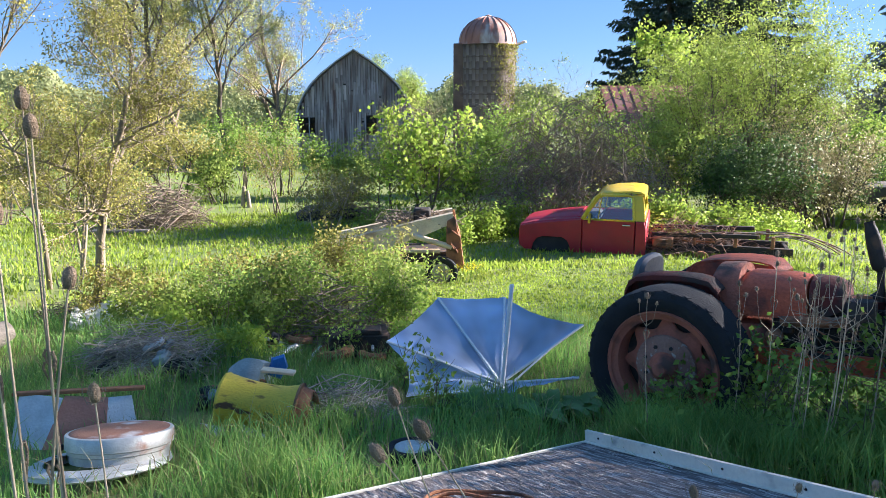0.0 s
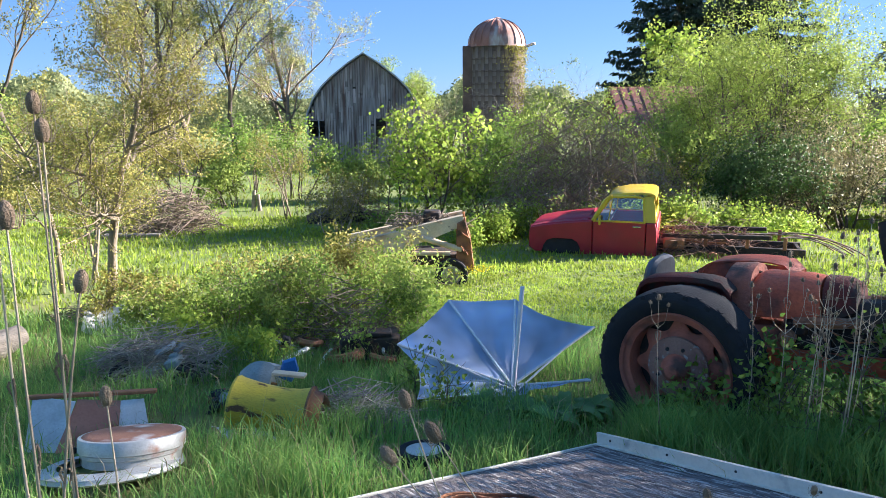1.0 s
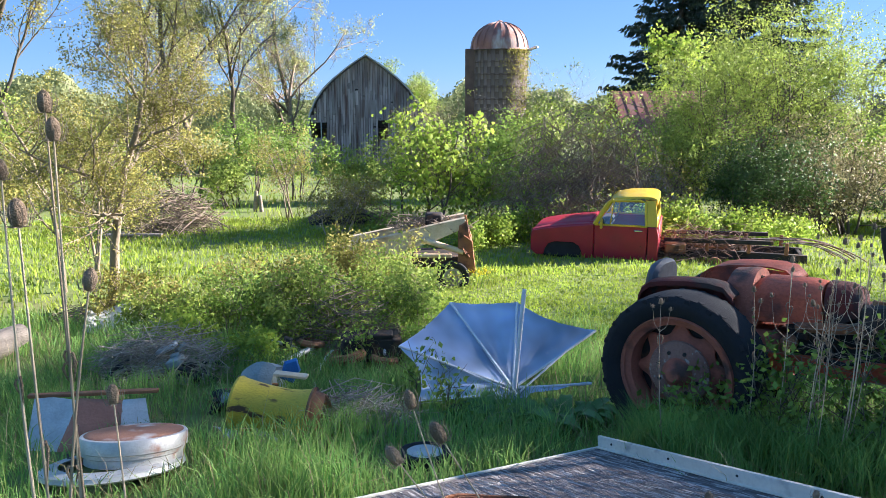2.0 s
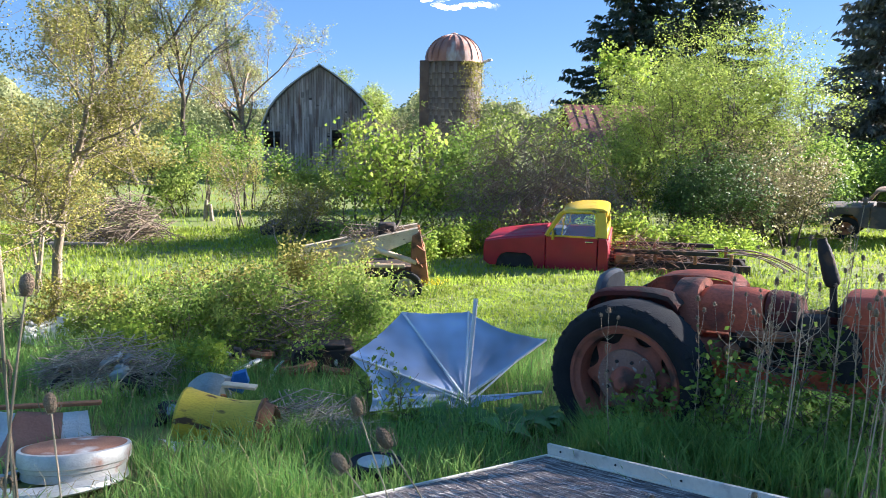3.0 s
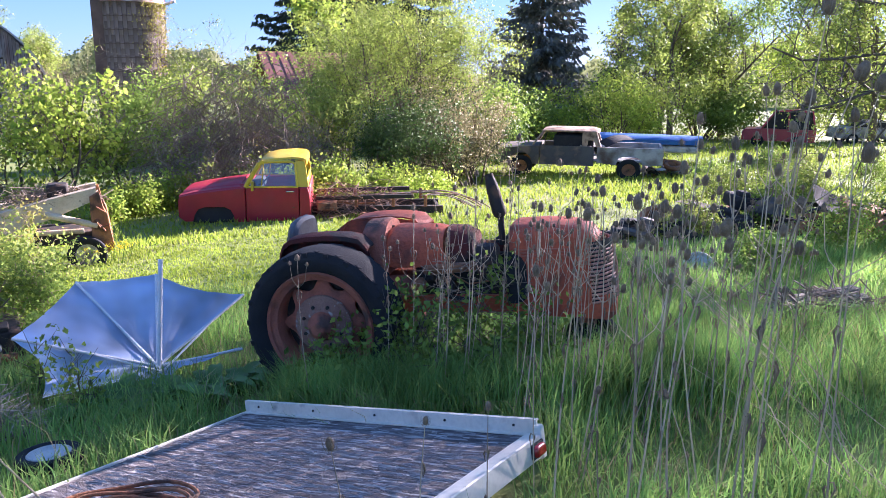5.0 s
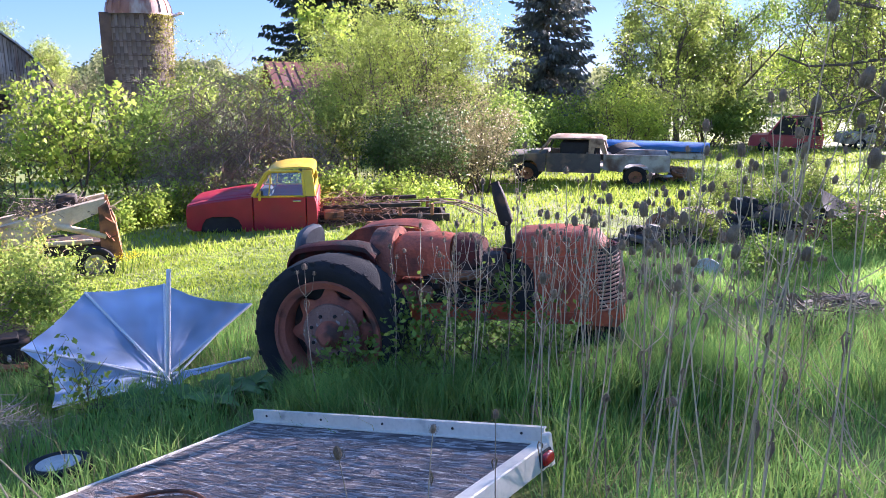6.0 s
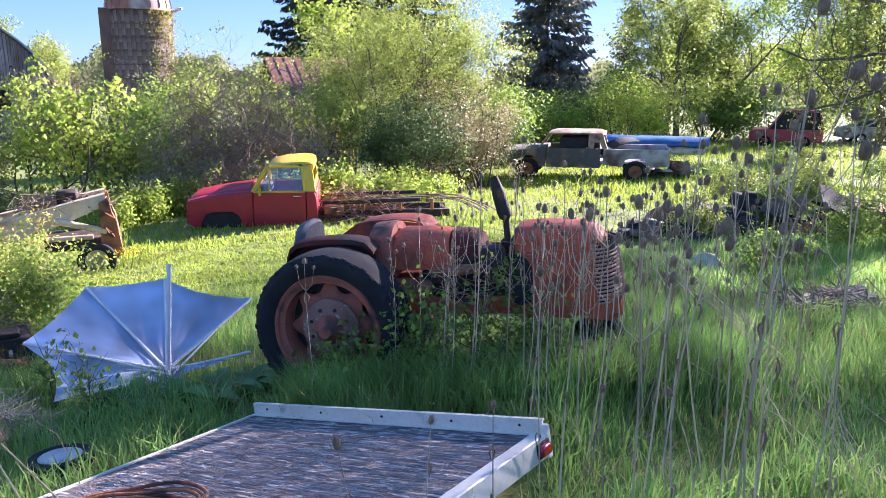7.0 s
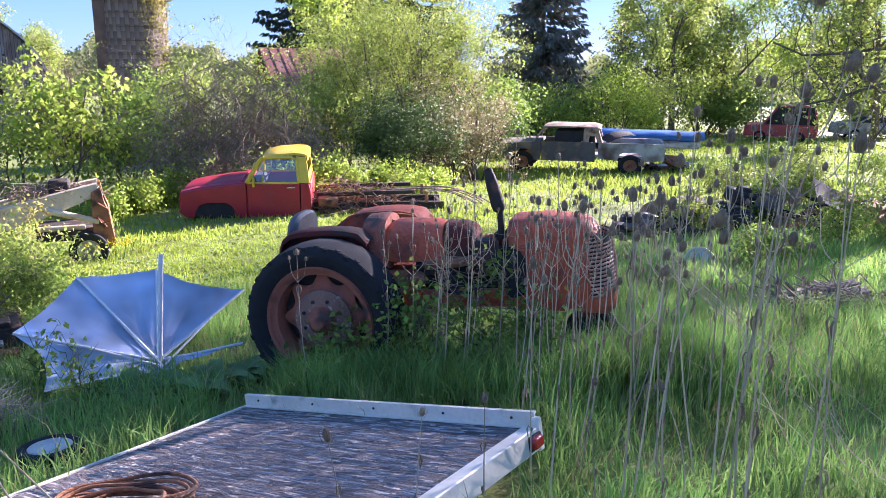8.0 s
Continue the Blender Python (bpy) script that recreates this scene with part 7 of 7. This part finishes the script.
for i, (x, y, h, m, n) in enumerate([(10.2, 10.3, 1.2, M_LF_WILLOW, 3500), (12.6, 10.8, 1.5, M_LF_MID, 5000), (9.2, 7.6, 0.9, M_LF_MID, 2500), (12.0, 8.0, 1.6, M_LF_MID, 4500), (9.6, 5.6, 1.1, M_LF_MAPLE, 2600),
                                     (13.8, 12.8, 1.6, M_LF_WILLOW, 4500), (20.8, 14.4, 1.7, M_LF_MID, 5000), (15.4, 14.6, 1.5, M_LF_MID, 3500), (17.6, 14.0, 1.6, M_LF_WILLOW, 3500), (19.4, 16.4, 1.6, M_LF_MID, 3500), (22.5, 18.6, 1.8, M_LF_WILLOW, 4000), (15.2, 12.0, 1.3, M_LF_WILLOW, 4000)]):
    tree("bush", "thin briar bush among the scrap", (x, y), h, 0.014, n, 0.055, m, 160 + i, M_TWIG, stems=9, kids=5, splay=0.8, jitter=0.09, category="shrub", lift=0.0, wander=0.5)


scrap("scrap", "black scrap machinery heaped under the briars", (13.6, 9.6), 72, [M_BLACK, M_DARKMETAL, M_BLACK, M_RUST], 22, 1.4, 0.8, 1.0, (0.4, 1.0))


def canes():
    """Bare arching canes on the face of the thicket behind the truck."""
    r = np.random.default_rng(91)
    mb = MB()
    for k in range(620):
        a = r.uniform(3.0, 6.4)
        f = r.uniform(0.25, 1.0)
        x0, y0 = 3.6 + 2.4 * f * math.cos(a), 20.4 + 1.5 * f * math.sin(a)
        z0 = land(x0, y0) + 3.2 * (1 - f * f) * r.uniform(0.3, 1.0) + r.uniform(0, 0.8)
        b = r.uniform(0, 6.28)
        L = r.uniform(0.6, 1.6)
        d = np.array([math.cos(b), 0.4 * math.sin(b), 0])
        mb.tube([(x0, y0, z0), (x0 + d[0] * L * 0.35, y0 + d[1] * L * 0.35, z0 + 0.22 * L), (x0 + d[0] * L * 0.75, y0 + d[1] * L * 0.75, z0 + 0.1 * L), (x0 + d[0] * L, y0 + d[1] * L, z0 - 0.35 * L)],
                [0.016, 0.013, 0.010, 0.005], 4)
    solo("cane_tangle", mb, M_TWIG, "tangle of bare grey arching briar canes", "briars", kind="stuff")


canes()


# ---- broad-leaved docks ----
def dock(at, size, seed, n=14):
    r = np.random.default_rng(seed)
    t = thing("dock_plant", "broad-leaved green dock plant in the grass", "weed", (at[0], at[1], land(*at)))
    for k in range(n):
        a = r.uniform(0, 6.28)
        L, W = size * r.uniform(0.6, 1.1), size * 0.15 * r.uniform(0.8, 1.2)
        lift = r.uniform(0.5, 1.1)
        vs, fs = [], []
        for i in range(8):
            u = i / 7
            w = W * (math.sin(math.pi * (0.12 + 0.86 * u)) ** 0.8) * (1 if i else 0.3)
            c = np.array([math.cos(a), math.sin(a), 0]) * L * u * 0.8 + np.array([0, 0, L * (lift * u - 0.75 * lift * u * u) + 0.02])
            s = np.array([-math.sin(a), math.cos(a), 0])
            wav = 0.02 * size * math.sin(9 * u + k)
            vs += [c + s * w + [0, 0, 0.25 * w + wav], c, c - s * w + [0, 0, 0.25 * w - wav]]
        for i in range(7):
            fs += [(3 * i, 3 * i + 1, 3 * i + 4, 3 * i + 3), (3 * i + 1, 3 * i + 2, 3 * i + 5, 3 * i + 4)]
        part("leaf", MB().add(vs, fs), M_DOCK, t, smooth=80)


for k, (x, y, s) in enumerate([(0.48, 5.95, 0.42), (0.72, 5.85, 0.36), (0.25, 6.05, 0.36), (0.95, 6.0, 0.34), (2.55, 4.25, 0.40), (2.8, 4.1, 0.36), (2.35, 4.55, 0.34), (0.02, 6.1, 0.32),
                               (1.15, 6.15, 0.3)]):
    dock((x, y), s * 1.3, 200 + k)


# ---- teasels ----
def head_mesh():
    prof = [(0.0, -0.5), (0.22, -0.48), (0.38, -0.38), (0.47, -0.18), (0.5, 0.0), (0.48, 0.2), (0.40, 0.38), (0.26, 0.52), (0.10, 0.6), (0.0, 0.62)]
    mb = MB().lathe([(r * 0.043, z * 0.065) for r, z in prof], 10)
    return mb.mesh("seed_head", M_HEAD, 60)


def spine_mesh():
    mb, r = MB(), random.Random(3)
    prof = [(0.22, -0.46), (0.38, -0.38), (0.47, -0.18), (0.5, 0.0), (0.48, 0.2), (0.40, 0.38), (0.26, 0.52), (0.10, 0.6)]
    for k in range(105):
        f = r.uniform(0, 6.99)
        i = int(f)
        rr = (prof[i][0] * (1 - f + i) + prof[i + 1][0] * (f - i)) * 0.043
        z = (prof[i][1] * (1 - f + i) + prof[i + 1][1] * (f - i)) * 0.065
        a = r.uniform(0, 6.28)
        c, s = math.cos(a), math.sin(a)
        L = 0.0095
        mb.add([(rr * c - s * 0.0006, rr * s + c * 0.0006, z), (rr * c + s * 0.0009, rr * s - c * 0.0009, z), ((rr + L) * c, (rr + L) * s, z + L * 0.8)], [(0, 1, 2)])
    for k in range(9):
        a = k * 0.698 + 0.2
        c, s = math.cos(a), math.sin(a)
        h = r.uniform(0.03, 0.075)
        mb.tube([(0.008 * c, 0.008 * s, -0.031), (0.028 * c, 0.028 * s, -0.030), (0.038 * c, 0.038 * s, -0.015 + h * 0.3), (0.036 * c, 0.036 * s, h - 0.02)], [0.0016, 0.0014, 0.001, 0.0005], 4)
    return mb.mesh("spines", M_SPINE, 0)


HEAD, SPINES = head_mesh(), spine_mesh()


def add_head(t, p, d, s):
    h = part("seed_head", HEAD, None, t, "brown bristly seed head")
    q = Vector(d).to_track_quat("Z", "Y").to_matrix().to_4x4()
    h.matrix_local = Matrix.Translation(Vector(p) + Vector(d) * 0.03 * s) @ q @ Matrix.Diagonal((s, s, s, 1))
    part("bristle_coat", SPINES, None, h)


def teasel(head, base, seed, pairs=2, s=1.0, thick=0.0075, bow=0.05, top=True):
    """A dry teasel: a ribbed stem with a head at the top and opposite pairs of side stems with smaller heads."""
    r = np.random.default_rng(seed)
    bz = land(*base)
    t = thing("teasel", "dry brown teasel stalk with bristly seed heads", "teasel", (base[0], base[1], bz), group="teasels")
    H = Vector((head[0] - base[0], head[1] - base[1], head[2] - bz))
    n = 9
    bw = Vector((r.normal(0, bow), r.normal(0, bow), 0))
    pts = [H * (i / n) + bw * math.sin(math.pi * i / n) for i in range(n + 1)]
    d = (pts[-1] - pts[-2]).normalized()
    pts[-1] = pts[-1] - d * 0.03 * s
    part("stem", MB().tube(pts, [thick * (1.25 - 0.75 * i / n) for i in range(n + 1)], 7), M_STEM, t)
    add_head(t, pts[-1], d, s)
    for k in range(pairs):
        f = 0.80 - 0.17 * k + r.uniform(-0.03, 0.03)
        i = int(f * n)
        p = pts[i].lerp(pts[i + 1], f * n - i)
        a = r.uniform(0, 6.28)
        for g in (0, math.pi):
            if r.random() < 0.15:
                continue
            o = Vector((math.cos(a + g), math.sin(a + g), 0))
            L = H.length * (0.14 + 0.07 * k) * r.uniform(0.7, 1.3)
            e = p + o * L * 0.42 + Vector((0, 0, L * 0.95))
            m = p + o * L * 0.33 + Vector((0, 0, L * 0.38))
            part("side_stem", MB().tube([p, p.lerp(m, 0.6) + o * L * 0.05, m, e], [thick * 0.6, thick * 0.5, thick * 0.45, thick * 0.38], 5), M_STEM, t)
            add_head(t, e, (e - m).normalized(), s * r.uniform(0.55, 0.85))
    nodes = [0.80, 0.63, 0.46, 0.30] if pairs else [0.7, 0.4]
    for k in range(10 if pairs else 4):
        f = nodes[k % len(nodes)] + r.uniform(-0.02, 0.02)
        i = int(f * n)
        p = pts[i].lerp(pts[i + 1], f * n - i)
        a = r.uniform(0, 6.28)
        o = Vector((math.cos(a), math.sin(a), 0))
        L = r.uniform(0.012, 0.035)
        tuft = MB().tube([p, p + o * L * 0.5 + Vector((0, 0, L * 0.2)), p + o * L * 0.75 - Vector((0, 0, L * 0.5)), p + o * L * 0.5 - Vector((0, 0, L * 1.5)), p + o * L * 0.3 - Vector((0, 0, L * 2.2))],
                         [0.0015, 0.0035, 0.004, 0.0025, 0.0008], 5)
        part("withered_leaf", tuft, M_HEAD, t)
    return t


# by the bank's crest, close to the camera
teasel((-0.93, 1.66, 2.80), (-0.98, 1.80), 301, 0, 0.72, 0.0042, 0.03)
teasel((-0.90, 1.63, 2.74), (-1.00, 1.76), 302, 0, 0.75, 0.0042, 0.02)
teasel((-0.85, 1.38, 2.59), (-0.84, 1.40), 303, 0, 0.78, 0.0042, 0.01)
teasel((-0.85, 1.63, 2.40), (-0.98, 1.66), 304, 0, 0.75, 0.005, 0.05)
teasel((-0.87, 1.73, 2.08), (-0.88, 1.75), 305, 0, 0.72, 0.004, 0.01)
teasel((-1.17, 1.86, 2.63), (-1.18, 1.92), 306, 0, 0.75, 0.005, 0.02)
teasel((-0.05, 1.63, 2.03), (0.62, 1.62), 307, 0, 0.8, 0.0035, 0.04)
teasel((-0.16, 1.67, 1.95), (0.45, 1.62), 308, 0, 0.75, 0.0035, 0.04)
teasel((-0.13, 1.85, 2.02), (0.40, 1.75), 309, 0, 0.75, 0.0035, 0.04)
teasel((0.87, 2.34, 1.46), (0.93, 2.25), 310, 0, 0.7, 0.003, 0.03)
right_teasels = [
    (1.94, 2.09, 2.30, 2, 1.0), (2.52, 2.49, 2.35, 2, 1.1), (1.93, 2.71, 1.89, 1, 1.0), (1.86, 2.27, 2.23, 1, 0.95), (1.98, 1.33, 2.76, 1, 1.0), (2.54, 1.92, 2.67, 2, 1.1),
    (2.37, 2.85, 2.20, 2, 0.95), (2.34, 3.33, 2.04, 2, 0.95), (2.52, 2.22, 2.48, 2, 1.0), (2.84, 2.33, 2.69, 2, 1.0), (2.70, 2.61, 2.55, 2, 1.0), (2.08, 1.35, 2.55, 0, 1.0),
    (2.21, 1.64, 2.35, 1, 1.0), (2.06, 1.79, 2.26, 1, 1.15), (2.22, 2.19, 2.23, 2, 1.0), (2.32, 2.37, 2.21, 2, 1.0), (2.28, 2.62, 2.03, 2, 0.95), (2.99, 4.13, 2.16, 3, 0.9),
    (2.88, 4.48, 2.30, 3, 0.9), (1.41, 4.92, 1.47, 1, 0.8), (1.9, 2.18, 1.55, 0, 0.7), (2.1, 2.03, 1.56, 0, 0.7), (1.26, 2.39, 1.45, 0, 0.7), (1.53, 2.39, 1.46, 0, 0.7),
    (2.45, 4.6, 1.95, 2, 0.8), (2.2, 4.75, 1.8, 2, 0.8), (2.75, 4.05, 1.9, 2, 0.85), (2.95, 3.8, 1.95, 2, 0.85), (2.05, 4.95, 1.55, 1, 0.75), (3.2, 3.4, 2.1, 2, 0.9), (2.6, 3.2, 2.2, 2, 0.9),
    (3.0, 2.9, 2.4, 2, 0.95), (3.3, 2.6, 2.5, 2, 0.95), (2.9, 2.0, 2.6, 2, 1.0), (1.99, 1.46, 2.93, 0, 1.0), (2.65, 3.7, 1.95, 2, 0.85), (3.5, 3.1, 2.2, 2, 0.9), (3.9, 2.9, 2.3, 2, 0.9),
]
more_rng = np.random.default_rng(55)
for k in range(30):
    u = more_rng.uniform(0, 1)
    x, y = 2.15 + 1.7 * u + more_rng.normal(0, 0.15), 4.75 - 1.5 * u + more_rng.normal(0, 0.2)
    right_teasels.append((x, y, land(x, y) + more_rng.uniform(1.1, 1.85), 2, more_rng.uniform(0.6, 0.9)))
tr_rng = np.random.default_rng(77)
for k, (x, y, z, p, s) in enumerate(right_teasels):
    lean = tr_rng.normal(0, 0.07, 2)
    teasel((x, y, z), (x + lean[0], y + lean[1]), 320 + k, p, s * 0.76, 0.0031 if y < 1.7 or z < 2 else 0.0041, 0.05)


def fallen_stalks(label, p, q, n, seed, spread=0.10, rad=0.0035):
    """A sheaf of broken stalks leaning over from p down to q."""
    r = np.random.default_rng(seed)
    for k in range(n):
        a = np.array(p) + r.normal(0, spread, 3) * [1, 1, 0.5]
        b = np.array(q) + r.normal(0, spread, 3) * [1, 1, 0]
        b[2] = land(b[0], b[1]) + 0.01
        m = (a + b) / 2 + r.normal(0, 0.04, 3) + [0, 0, 0.05]
        w = rad * r.uniform(0.6, 1.3)
        o = solo("fallen_stalk", MB().tube([b - b, (a + 3 * m) / 4 * 0.5 + b * 0.5 - b, m - b, a - b], [w, w, w * 0.8, w * 0.4], 5), M_STEM, label, "dry stalk", tuple(b), group="fallen stalks")


fallen_stalks("broken dry teasel stalk leaning in the grass", (4.22, 4.55, 1.30), (4.93, 3.71, 0.48), 9, 401)
fallen_stalks("broken dry teasel stalk leaning in the grass", (3.21, 2.42, 1.34), (3.18, 1.97, 0.85), 5, 402, 0.16, 0.003)
fallen_stalks("broken dry teasel stalk leaning in the grass", (3.71, 3.09, 1.45), (3.84, 2.25, 0.79), 6, 403, 0.22, 0.003)


# ---- a wisp of cloud ----
def cloud_mat():
    m = bpy.data.materials.new("thin_cloud")
    m.use_nodes = True
    n, l = m.node_tree.nodes, m.node_tree.links
    tc, ns, mr, tr = n.new("ShaderNodeTexCoord"), n.new("ShaderNodeTexNoise"), n.new("ShaderNodeMapRange"), n.new("ShaderNodeBsdfTransparent")
    df, tl, ad, ms = n.new("ShaderNodeBsdfDiffuse"), n.new("ShaderNodeBsdfTranslucent"), n.new("ShaderNodeAddShader"), n.new("ShaderNodeMixShader")
    ns.inputs["Scale"].default_value, ns.inputs["Detail"].default_value = 0.045, 6.0
    l.new(tc.outputs["Object"], ns.inputs["Vector"])
    mr.inputs[1].default_value, mr.inputs[2].default_value = 0.42, 0.75
    l.new(ns.outputs["Fac"], mr.inputs[0])
    df.inputs["Color"].default_value = tl.inputs["Color"].default_value = (0.45, 0.45, 0.45, 1)
    l.new(df.outputs[0], ad.inputs[0])
    l.new(tl.outputs[0], ad.inputs[1])
    l.new(mr.outputs[0], ms.inputs[0])
    l.new(tr.outputs[0], ms.inputs[1])
    l.new(ad.outputs[0], ms.inputs[2])
    l.new(ms.outputs[0], n["Material Output"].inputs["Surface"])
    return m


def cloud(at, sx, sz, seed):
    """A small flat cloud of overlapping puffs with frayed edges."""
    r = random.Random(seed)
    mb = MB()
    for k in range(7):
        c = Vector((r.uniform(-1, 1) * sx, r.uniform(-8, 8), r.uniform(-1, 1) * sz * 0.4))
        a, b = sx * r.uniform(0.2, 0.45), sz * r.uniform(0.3, 0.6)
        prof = [(a * math.cos(u), b * math.sin(u)) for u in np.linspace(-1.5, 1.5, 9)]
        mb.lathe(prof, 18, Matrix.Translation(c))
    ob = solo("backdrop_cloud", mb, M_WISP, "small thin white wisp of cloud", "cloud", at, kind="structure")
    ob.visible_shadow = False


M_WISP = cloud_mat()
cloud((56, 898, 128), 26, 7, 1)
cloud((88, 896, 131), 15, 6, 2)
cloud((30, 900, 136), 14, 4, 3)
